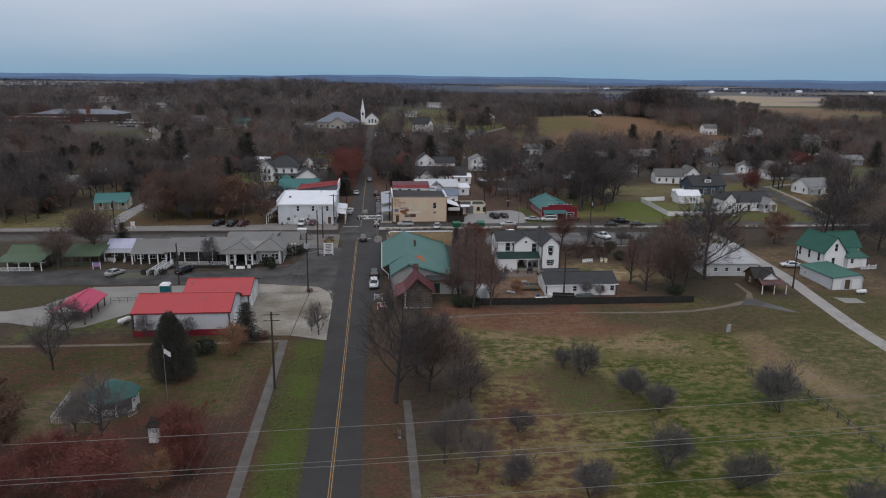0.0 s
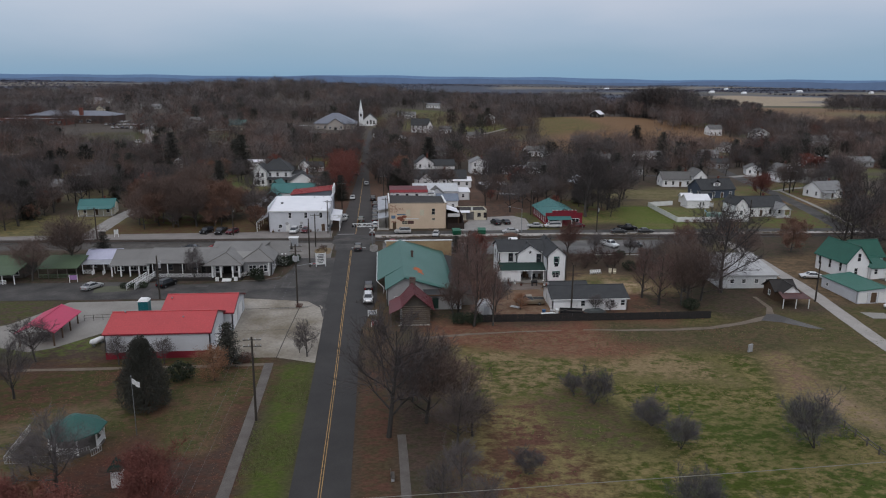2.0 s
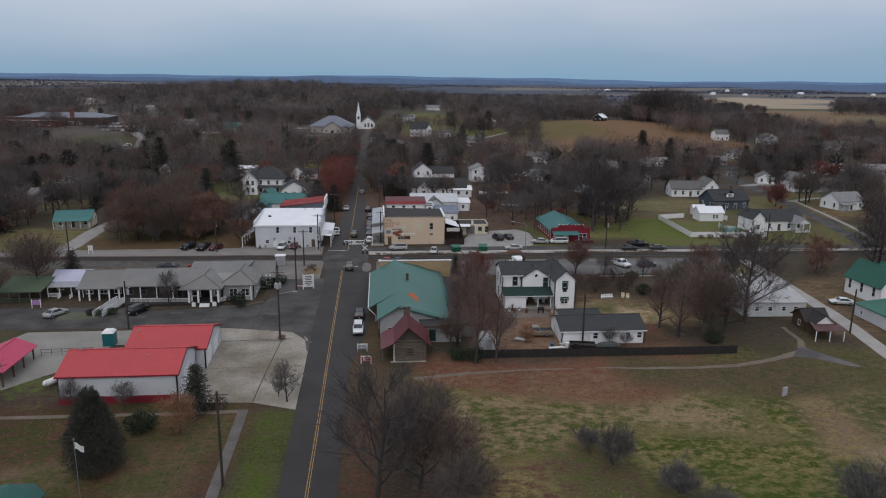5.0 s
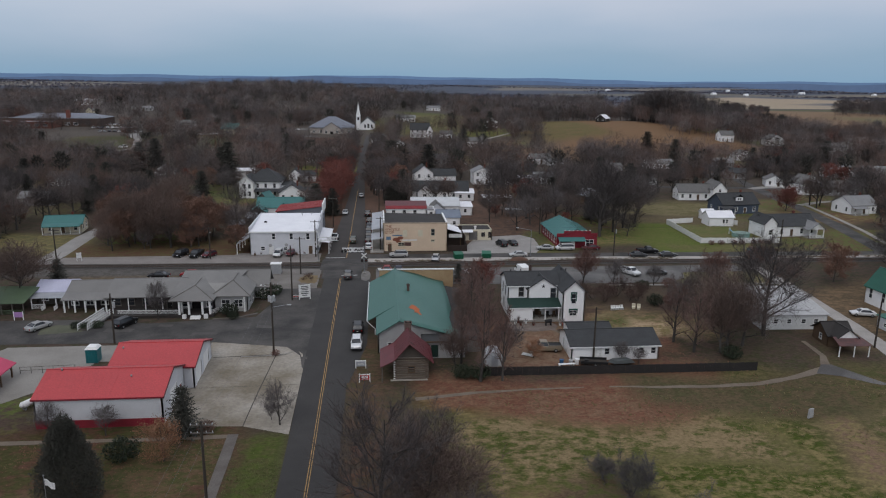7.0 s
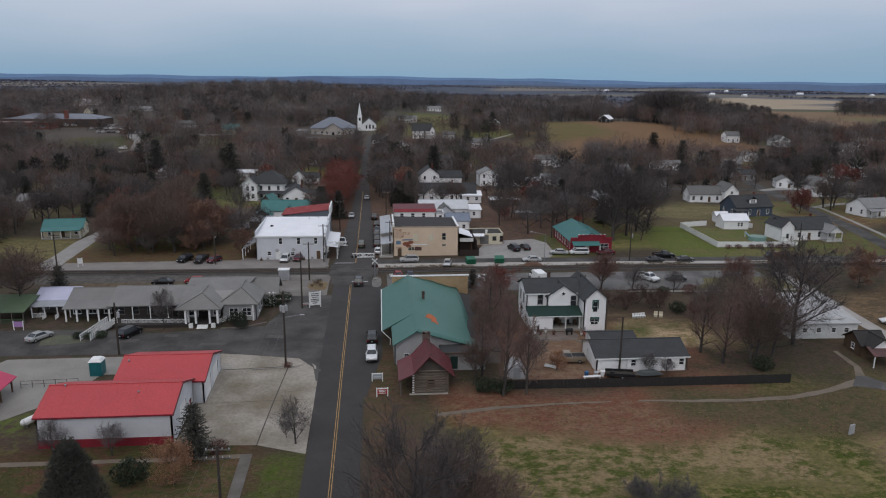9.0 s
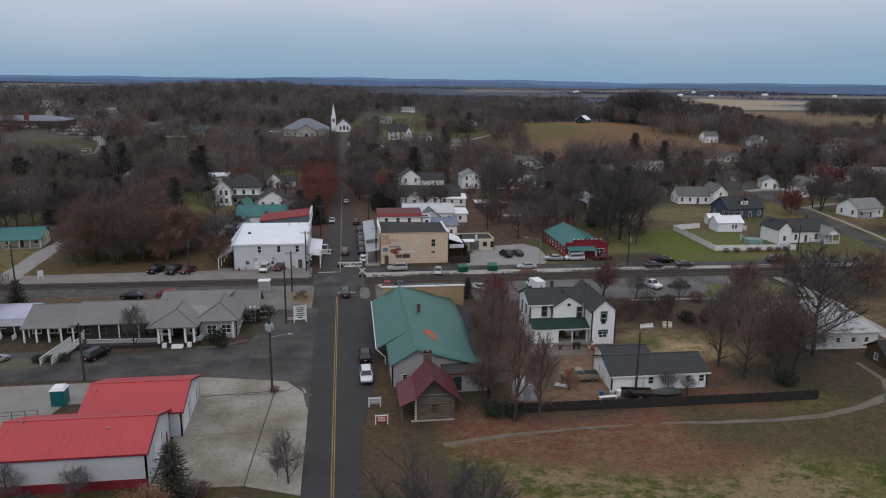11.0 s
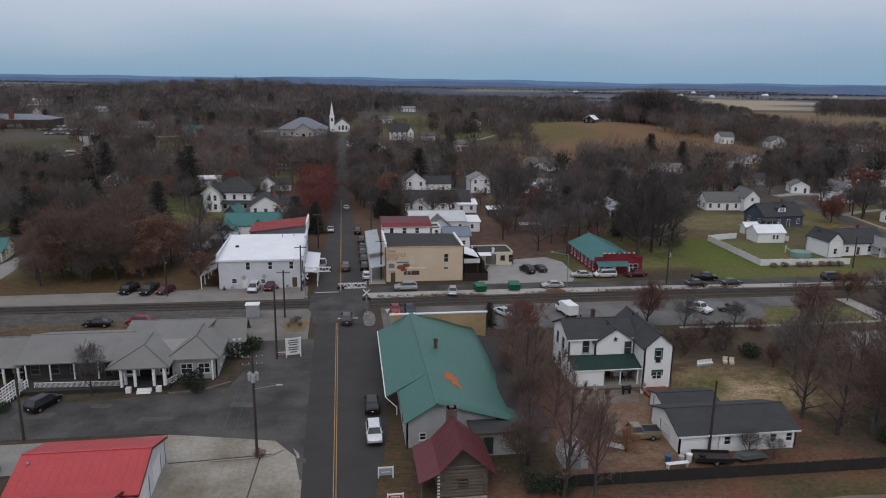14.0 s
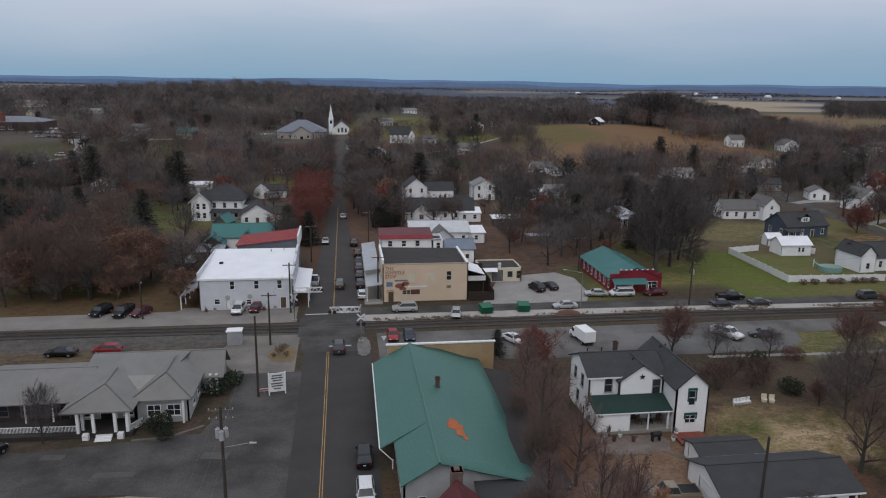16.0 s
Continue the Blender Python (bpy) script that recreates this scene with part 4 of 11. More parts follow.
def block(parent, x0, x1, y0, y1, h, walls, roofing, roof="gable", rise=2.0, along="x", over=0.4, z0=-0.4, windows=(), doors=(), trim=None, ribs=0.0, hood=None, ridge=0.5, fascia=None):
    """One block of a house: walls with openings, its windows and doors, and its roof.
    windows: (side, u, sill, width, height); doors: (side, u, width, height[, material[, garage]])."""
    f = facing(x0, x1, y0, y1)
    holes = {s: [] for s in "SNWE"}
    jobs = []
    for s, u, sill, w, hh in windows:
        holes[s].append((u - w / 2, u + w / 2, sill, sill + hh))
        jobs.append((window, s, holes[s][-1]))
    for s, u, w, hh, *more in doors:
        holes[s].append((u - w / 2, u + w / 2, 0.1, 0.1 + hh))
        jobs.append((door, s, holes[s][-1], *more))
    bm = bmesh.new()
    for s in "SNWE":
        pierced(bm, f[s], (x1 - x0) if s in "SN" else (y1 - y0), z0, h, holes[s])
    if roof == "gable":
        if along == "x":
            m = y0 + (y1 - y0) * ridge
            for a, b in ((x0, x0 + 0.2), (x1 - 0.2, x1)):
                prism(bm, lambda t: [(t, y0, h), (t, y1, h), (t, m, h + rise)], a, b)
        else:
            m = x0 + (x1 - x0) * ridge
            for a, b in ((y0, y0 + 0.2), (y1 - 0.2, y1)):
                prism(bm, lambda t: [(x0, t, h), (x1, t, h), (m, t, h + rise)], a, b)
    part("wall", bm, walls, parent)
    for job in jobs:
        if job[0] is window:
            window(parent, f[job[1]], job[2], trim, hood)
        else:
            door(parent, f[job[1]], job[2], job[3] if len(job) > 3 else None, trim, job[4] if len(job) > 4 else False)
    bm, seam = bmesh.new(), bmesh.new()
    if roof == "gable":
        other, cap = bmesh.new(), bmesh.new()
        gable_roof(bm, x0, x1, y0, y1, h, rise, along, over, 0.14, ribs, ridge, seam, (other, cap))
    elif roof == "hip":
        hip_roof(bm, x0, x1, y0, y1, h - 0.02, rise, over)
    elif roof == "shed":  # rises towards the north
        slab(bm, [(x0 - over, y0 - over, h + 0.1), (x1 + over, y0 - over, h + 0.1), (x1 + over, y1 + over, h + rise + 0.1), (x0 - over, y1 + over, h + rise + 0.1)], 0.1)
        if ribs:
            a = x0 - over + 0.05
            while a < x1 + over:
                slab(seam, [(a, y0 - over, h + 0.145), (a + 0.06, y0 - over, h + 0.145), (a + 0.06, y1 + over, h + rise + 0.145), (a, y1 + over, h + rise + 0.145)], 0.05)
                a += ribs
    elif roof == "flat":
        box(bm, x0 + 0.2, x1 - 0.2, y0 + 0.2, y1 - 0.2, h - 0.75, h - 0.55)
    rf = part("roof", bm, roofing, parent)
    if roof == "gable":
        part("roof_slope", other, roofing, rf)
        part("ridge_cap", cap, roofing, rf)
    if ribs:
        tagged(part("roof_seams", seam, roofing, rf, "raised metal roof seams"), kind="stuff")
    else:
        seam.free()
    if fascia and roof == "gable":
        if along == "x":
            for e, o in ((y0, -1), (y1, 1)):
                ez = h - rise / ((y1 - y0) / 2) * over
                yy = e + o * over
                part("gutter", box(bmesh.new(), x0 - over, x1 + over, min(yy, yy + o * 0.04), max(yy, yy + o * 0.04), ez - 0.08, ez + 0.12), fascia, rf)
        else:
            for e, o in ((x0, -1), (x1, 1)):
                ez = h - rise / ((x1 - x0) / 2) * over
                xx = e + o * over
                part("gutter", box(bmesh.new(), min(xx, xx + o * 0.04), max(xx, xx + o * 0.04), y0 - over, y1 + over, ez - 0.08, ez + 0.12), fascia, rf)
    return f


def posts(parent, places, z0, z1, r, material, name="post"):
    bm = bmesh.new()
    box(bm, -r, r, -r, r, z0, z1)
    box(bm, -r * 1.4, r * 1.4, -r * 1.4, r * 1.4, z0, z0 + 0.12)
    box(bm, -r * 1.4, r * 1.4, -r * 1.4, r * 1.4, z1 - 0.12, z1)
    me = part(name, bm, material, parent).data
    bpy.data.objects.remove(next(o for o in parent.children if o.data is me))
    for x, y in places:
        share(name, me, parent, pose(x, y, 0))


def railing(parent, a, b, z, height, material, gap=0.16, name="railing"):
    """A railing with a top and a bottom rail and balusters from a to b: the balusters are joined under the top rail."""
    a, b = Vector((*a, z)), Vector((*b, z))
    d = b - a
    side = Vector((-d.y, d.x, 0)).normalized() * 0.035
    rails = []
    for lo, hi in ((height - 0.08, height), (0.08, 0.15)):
        bm = prism(bmesh.new(), lambda t: [a - side + Vector((0, 0, t)), b - side + Vector((0, 0, t)), b + side + Vector((0, 0, t)), a + side + Vector((0, 0, t))], lo, hi)
        rails.append(part(name, bm, material, parent))
    bm = bmesh.new()
    n = max(2, int(d.length / gap))
    for k in range(n + 1):
        p = a.lerp(b, k / n)
        box(bm, p.x - 0.025, p.x + 0.025, p.y - 0.025, p.y + 0.025, z + 0.1, z + height - 0.02)
    tagged(part("railing_panel", bm, material, parent), kind="stuff")
    return rails[0]


def chimney(parent, x, y, z0, z1, s=0.6, material=None):
    bm = box(bmesh.new(), x - s / 2, x + s / 2, y - s / 2, y + s / 2, z0, z1)
    box(bm, x - s / 2 - 0.08, x + s / 2 + 0.08, y - s / 2 - 0.08, y + s / 2 + 0.08, z1 - 0.18, z1)
    box(bm, x - s / 4, x + s / 4, y - s / 4, y + s / 4, z1, z1 + 0.15)
    return part("chimney", bm, material or BRICK_DARK, parent)


def vents(parent, places, material=None):
    for x, y, z in places:
        bm = tube(bmesh.new(), (x, y, z - 0.3), (x, y, z + 0.35), 0.09)
        tube(bm, (x, y, z + 0.35), (x, y, z + 0.47), 0.17, 0.06)
        part("vent_pipe", bm, material or POLE_STEEL, parent)


def text_part(parent, words, m, size, material, name="lettering"):
    cu = bpy.data.curves.new(name, "FONT")
    cu.body, cu.size, cu.extrude = words, size, 0.01
    cu.space_line = 0.85
    ob = new("tmp", cu)
    me = bpy.data.meshes.new_from_object(ob)
    bpy.data.objects.remove(ob)
    me.materials.clear()
    me.materials.append(material)
    t = new(name, me)
    t.parent, t.matrix_basis = parent, m
    return t


# ---- buildings south of the railway ----
def fire_station():
    t = thing("fire_station", -29, 122, "white metal fire station with a bright red roof and red wainscot", "fire station")
    fw = (("W", 6.0, 1.4, 1.0, 0.9),)
    f = block(t, -8.2, 8.4, 0, 10.6, 4.3, GREY_SIDING, RED_METAL, "gable", 1.9, "x", 0.25, windows=fw, doors=(("E", 5.3, 3.2, 3.2, WHITE_PLAIN, True), ("E", 8.9, 0.95, 2.05, RED_PAINT)), ribs=0.9, fascia=RED_PAINT)
    g = block(t, -2.3, 9.9, 10.8, 22.0, 4.0, GREY_SIDING, RED_METAL, "gable", 1.75, "x", 0.3, doors=(("E", 2.8, 3.4, 3.3, WHITE_PLAIN, True), ("E", 7.6, 3.4, 3.3, WHITE_PLAIN, True)), ribs=0.9, fascia=RED_PAINT)
    for ff, spans in ((f, (("S", 16.6), ("W", 10.6))), (g, (("N", 12.2), ("W", 11.2)))):
        for s, n in spans:
            part("wainscot", box(bmesh.new(), 0, n, -0.03, -0.003, -0.3, 1.15, ff[s]), RED_PAINT, t, "dark red wainscot band")
    for y0, y1, x, h, rise in ((0, 10.6, 8.4, 4.3, 1.9), (10.8, 22, 9.9, 4.0, 1.75)):
        m = (y0 + y1) / 2
        bm = bmesh.new()
        for a, b in ((y0 - 0.3, m), (y1 + 0.3, m)):
            za = h - 0.12
            prism(bm, lambda q: [(q, a, za - 0.12), (q, b, h + rise - 0.1), (q, b, h + rise + 0.16), (q, a, za + 0.16)], x + 0.28, x + 0.34)
        part("barge_board", bm, RED_RUST, t, "dark red barge boards")
    vents(t, ((-1.5, 15.0, 5.3), (3.4, 3.6, 5.5), (-6.3, 5.0, 6.1)))
    part("skirt_board", box(bmesh.new(), 2.0, 8.0, -0.25, -0.06, -0.35, -0.22, f["S"]), WHITE_PLAIN, t)


fire_station()


def pavilion():
    t = thing("picnic_pavilion", -50.5, 133, "open picnic shelter with a pink-red gable roof on dark posts", "pavilion", z=-1.4)
    part("roof", gable_roof(bmesh.new(), -2.9, 2.9, -5.2, 5.4, 2.4, 1.25, "y", 0.35, 0.12), PINK_ROOF, t)
    for y in (-5.2, 5.2):
        part("gable", prism(bmesh.new(), lambda q: [(-2.9, q, 2.4), (2.9, q, 2.4), (0, q, 3.62)], y - 0.04, y + 0.04), SIGN_WHITE, t, "pale boarded gable end")
    posts(t, [(x, y) for x in (-2.75, 2.75) for y in (-4.9, -1.6, 1.7, 5.0)], -0.2, 2.4, 0.1, WOOD_BROWN)
    for x in (-2.75, 2.75):
        part("beam", box(bmesh.new(), x - 0.1, x + 0.1, -5.1, 5.2, 2.18, 2.4), WOOD_BROWN, t)
    for y in (-2.5, 2.0):
        tb = thing("picnic_table", -50.5, 133 + y, "grey wooden picnic table under the shelter", "table", z=-1.4)
        part("tabletop", box(bmesh.new(), -0.9, 0.9, -0.4, 0.4, 0.7, 0.76), WOOD_GREY, tb)
        for s in (-0.75, 0.75):
            part("bench_board", box(bmesh.new(), -0.9, 0.9, s - 0.13, s + 0.13, 0.42, 0.47), WOOD_GREY, tb)
            part("leg", prism(bmesh.new(), lambda q: [(s * 0.8 + q, -0.75, 0), (s * 0.8 + q, -0.65, 0), (s * 0.8 + q, 0.2, 0.72), (s * 0.8 + q, 0.1, 0.72)], -0.04, 0.04), WOOD_GREY, tb)
            part("leg", prism(bmesh.new(), lambda q: [(s * 0.8 + q + 0.09, 0.75, 0), (s * 0.8 + q + 0.09, 0.65, 0), (s * 0.8 + q + 0.09, -0.2, 0.72), (s * 0.8 + q + 0.09, -0.1, 0.72)], -0.04, 0.04), WOOD_GREY, tb)
    r = thing("pipe_railing", -44, 142, "long dark metal pipe railing", "railing")
    for i in range(6):
        part("post", tube(bmesh.new(), (-3 + i * 1.6, -3 + i * 0.1, 0), (-3 + i * 1.6, -3 + i * 0.1, 1.1), 0.04), TIMBER, r)
    for h in (0.55, 1.08):
        part("rail", tube(bmesh.new(), (-3, -3, h), (5, -2.5, h), 0.03), TIMBER, r)


pavilion()


def restaurant():
    t = thing("restaurant", -28, 165, "long low restaurant with grey hip roof and white columns", "restaurant")
    win = [("S", u, 1.3, 1.1, 1.3) for u in (1.6, 4.2, 6.9, 9.8)]
    cap = mat("ridge_shingles", (0.150, 0.140, 0.128), (0.115, 0.108, 0.10), 0.6, 12, 0.92)
    # boards behind the porches: the shade under the eaves is in their colour
    dim = mat("dark_stained_boards", (0.040, 0.034, 0.031), (0.028, 0.024, 0.022), 0.8, 10, 0.9)
    block(t, -15.6, -2.6, 2.7, 14.5, 3.2, dim, SHINGLE_PALE, "gable", 1.75, "x", 0.8, trim=WOOD_GREY, windows=win, doors=(("S", 11.4, 1.0, 2.1, DARK),))
    # the main range runs east and west, with two hipped wings to the street
    block(t, -2.6, 13.6, 9.3, 14.6, 3.2, STUCCO_GREY, SHINGLE_PALE, "gable", 2.3, "x", 0.6, windows=(("E", 2.6, 1.0, 1.2, 1.3),))
    block(t, -2.4, 4.4, 2.2, 14.0, 3.2, STUCCO_GREY, SHINGLE_PALE, "hip", 1.2, "y", 0.2, windows=(("S", 1.2, 1.0, 1.1, 1.3), ("S", 5.9, 1.0, 1.1, 1.3)), doors=(("S", 3.5, 1.9, 2.2, DARK),))
    wing = part("porch_roof", hip_roof(bmesh.new(), -2.7, 4.7, -1.3, 15.0, 3.2, 1.85, 0.5), SHINGLE_PALE, t, "hipped grey shingled porch roof")
    part("main_slope", slab(bmesh.new(), [(-3.3, 1.0, 3.55), (-1.5, 1.0, 3.55), (1.0, 6.2, 4.543), (7.6, 6.2, 4.543), (9.5, 11.95, 5.642), (-3.3, 11.95, 5.642)], 0.14), SHINGLE_PALE, t)
    # the flatter saddle catches more light, painted here as paler shingles
    part("saddle", slab(bmesh.new(), [(4.2, 2.4, 3.36), (5.0, 2.4, 3.36), (7.0, 6.25, 4.56), (2.2, 6.25, 4.56)], 0.12), mat("pale_patch_shingles", (0.27, 0.262, 0.25), (0.22, 0.213, 0.2), 0.6, 12, 0.92), t, "paler shingled saddle between the hips")
    block(t, 4.6, 11.0, 1.5, 14.0, 3.2, STUCCO_GREY, SHINGLE_PALE, "hip", 2.15, "y", 0.6, windows=(("S", 2.2, 1.0, 1.5, 1.4), ("S", 4.6, 1.0, 1.5, 1.4), ("E", 3, 1.0, 1.2, 1.3), ("E", 6, 1.0, 1.2, 1.3)))
    for x0, x1, y0, r in ((-3.2, 5.2, -1.8, 1.85), (4.0, 11.6, 0.9, 2.15)):
        m, h = (x0 + x1) / 2, (x1 - x0) / 2
        for p, q in (((x0, y0, 3.4), (m, y0 + h, 3.4 + r)), ((x1, y0, 3.4), (m, y0 + h, 3.4 + r)), ((m, y0 + h, 3.4 + r), (m, y0 + h + 5.0, 3.4 + r))):
            part("hip_cap", tube(bmesh.new(), p, q, 0.1, 0.1, 5), cap, wing)
    posts(t, ((-1.3, -1.4), (0.5, -1.4), (3.0, -1.4), (4.4, -1.4), (-1.0, -0.6), (4.3, -0.6)), -0.1, 3.2, 0.17, WHITE_PLAIN, "column")
    posts(t, ((10.4, 1.2), (13.2, 9.0), (12.4, 9.0)), -0.1, 3.2, 0.13, WHITE_PLAIN, "column")
    part("porch_floor", box(bmesh.new(), -15.5, 5.0, -1.7, 2.75, -0.3, 0.55), dim, t, "dark boarded porch floor")
    bm = bmesh.new()
    for k in range(3):
        box(bm, 0.8, 2.7, -2.7 + k * 0.34, -1.65, -0.2 + k * 0.2, 0.02 + k * 0.2)
    part("steps", bm, WHITE_PLAIN, t)
    for x in (-0.3, 3.7):
        part("planter", box(box(bmesh.new(), x - 0.35, x + 0.35, -2.3, -1.75, -0.1, 0.7), x - 0.3, x + 0.3, -2.25, -1.8, 0.7, 0.77), WHITE_PLAIN, t)
    railing(t, (-13.0, -0.4), (-1.5, -0.9), 0.3, 1.0, WHITE_PLAIN)
    railing(t, (4.6, -1.2), (5.6, 0.6), 0.3, 1.0, WHITE_PLAIN)
    posts(t, [(-15.0 + 3.2 * k, 2.1) for k in range(4)], 0.5, 3.05, 0.08, WHITE_PLAIN)
    # low wall and wheelchair ramp
    part("retaining_wall", prism(bmesh.new(), lambda q: [(5.2, -3.4, q), (9.5, -3.0, q), (13.2, -0.4, q), (13.0, -0.1, q), (9.3, -2.6, q), (5.2, -3.0, q)], -0.3, 0.22), SIDEWALK, t, "low dark concrete kerb")
    for dx in (0, 1.7):
        bm = bmesh.new()
        a, b = Vector((-17.6 + dx, -7.6, 0.05)), Vector((-15.6 + dx, -0.2, 0.75))
        for h in (0.1, 0.5, 0.95):
            prism(bm, lambda q: [a + Vector((-0.05, 0, h + q)), b + Vector((-0.05, 0, h + q)), b + Vector((0.05, 0, h + q)), a + Vector((0.05, 0, h + q))], 0, 0.12)
        for k in range(14):
            p = a.lerp(b, k / 13)
            box(bm, p.x - 0.05, p.x + 0.05, p.y - 0.05, p.y + 0.05, p.z - 0.3, p.z + 1.0)
        part("ramp_railing", bm, WHITE_PLAIN, t, "white wooden ramp railing")
    part("ramp", slab(bmesh.new(), [(-17.6, -7.6, 0.05), (-15.9, -7.6, 0.05), (-13.9, -0.2, 0.72), (-15.6, -0.2, 0.72)], 0.15), WOOD_GREY, t)
    # western annexe with a pillared porch
    a = thing("annexe", -48, 168, "low grey-roofed annexe with a white pillared porch", "shop")
    block(a, -4.2, 4.2, 1.8, 9.5, 2.9, MATS["dark_stained_boards"], SHINGLE_PALE, "gable", 1.7, "x", 0.4, windows=[("S", u, 0.8, 1.3, 1.4) for u in (1.4, 4.2, 7)])
    part("porch_roof", slab(bmesh.new(), [(-4.4, -0.9, 2.55), (4.4, -0.9, 2.55), (4.4, 2.0, 3.3), (-4.4, 2.0, 3.3)], 0.12), SHINGLE_PALE, a)
    posts(a, [(-3.9 + 1.95 * k, -0.6) for k in range(5)], -0.2, 2.5, 0.13, WHITE_PLAIN, "pillar")
    b = thing("craft_shop", -55.5, 171, "small shop with a pale lilac metal roof and a porch", "shop")
    block(b, -3.6, 3.2, 1.5, 8.0, 2.8, WOOD_GREY, LILAC_METAL, "gable", 1.3, "x", 0.5, windows=[("S", u, 0.9, 1.2, 1.1) for u in (1.5, 5.2)], ribs=0.6)
    part("porch_roof", slab(bmesh.new(), [(-3.9, -1.5, 2.25), (3.5, -1.5, 2.25), (3.5, 1.5, 2.7), (-3.9, 1.5, 2.7)], 0.1), GREY_METAL, b)
    posts(b, [(-3.5 + 2.3 * k, -1.2) for k in range(4)], -0.2, 2.25, 0.08, WHITE_PLAIN)
    railing(b, (-3.5, -1.2), (-1.2, -1.2), 0, 0.9, WHITE_PLAIN)
    for dx in (-1.0, 1.3):
        railing(b, (dx, -2.8), (dx, -1.2), 0, 0.9, WHITE_PLAIN, name="stair_railing")
    # faded green sheds further west
    c = thing("market_shed", -71, 166, "long open market shed with a faded green roof", "shed")
    block(c, -8.5, 0.5, 1.5, 8.0, 2.6, WOOD_GREY, GREEN_OLIVE, "gable", 1.6, "x", 0.5, windows=[("S", u, 0.8, 1.4, 1.2) for u in (1.8, 4.5, 7.2)])
    part("porch_roof", slab(bmesh.new(), [(-9.2, -3.6, 2.2), (0.9, -3.6, 2.2), (0.9, 1.5, 2.9), (-9.2, 1.5, 2.9)], 0.12), GREEN_OLIVE, c)
    posts(c, [(-8.9 + 2.4 * k, -3.3) for k in range(5)], -0.2, 2.2, 0.08, WHITE_PLAIN)
    railing(c, (-8.9, -3.3), (-1.0, -3.3), 0, 0.9, WHITE_PLAIN)
    d = thing("market_shed", -63, 169, "open market shed with an olive roof and board railing", "shed")
    part("roof", slab(bmesh.new(), [(-4.4, -2.6, 2.3), (4.2, -2.6, 2.3), (4.2, 5.0, 3.5), (-4.4, 5.0, 3.5)], 0.12), GREEN_OLIVE, d)
    posts(d, [(-4.1 + 2.0 * k, -2.3) for k in range(5)], -0.2, 2.3, 0.07, WOOD_GREY)
    posts(d, [(-4.1 + 2.0 * k, 4.6) for k in range(5)], -0.2, 3.4, 0.07, WOOD_GREY)
    railing(d, (-4.1, -2.3), (4.0, -2.3), 0, 0.9, GREEN_OLIVE)

    e = thing("lilac_sign", -58.6, 163.6, "small lilac sign board on two white posts", "sign")
    part("board", box(bmesh.new(), -0.75, 0.75, -0.04, 0.04, 0.6, 1.6), mat("lilac_paint", (0.36, 0.20, 0.42), None, 1, 9, 0.6), e)
    for x in (-0.82, 0.82):
        part("post", box(bmesh.new(), x - 0.06, x + 0.06, -0.06, 0.06, -0.2, 1.75), WHITE_PLAIN, e)


restaurant()


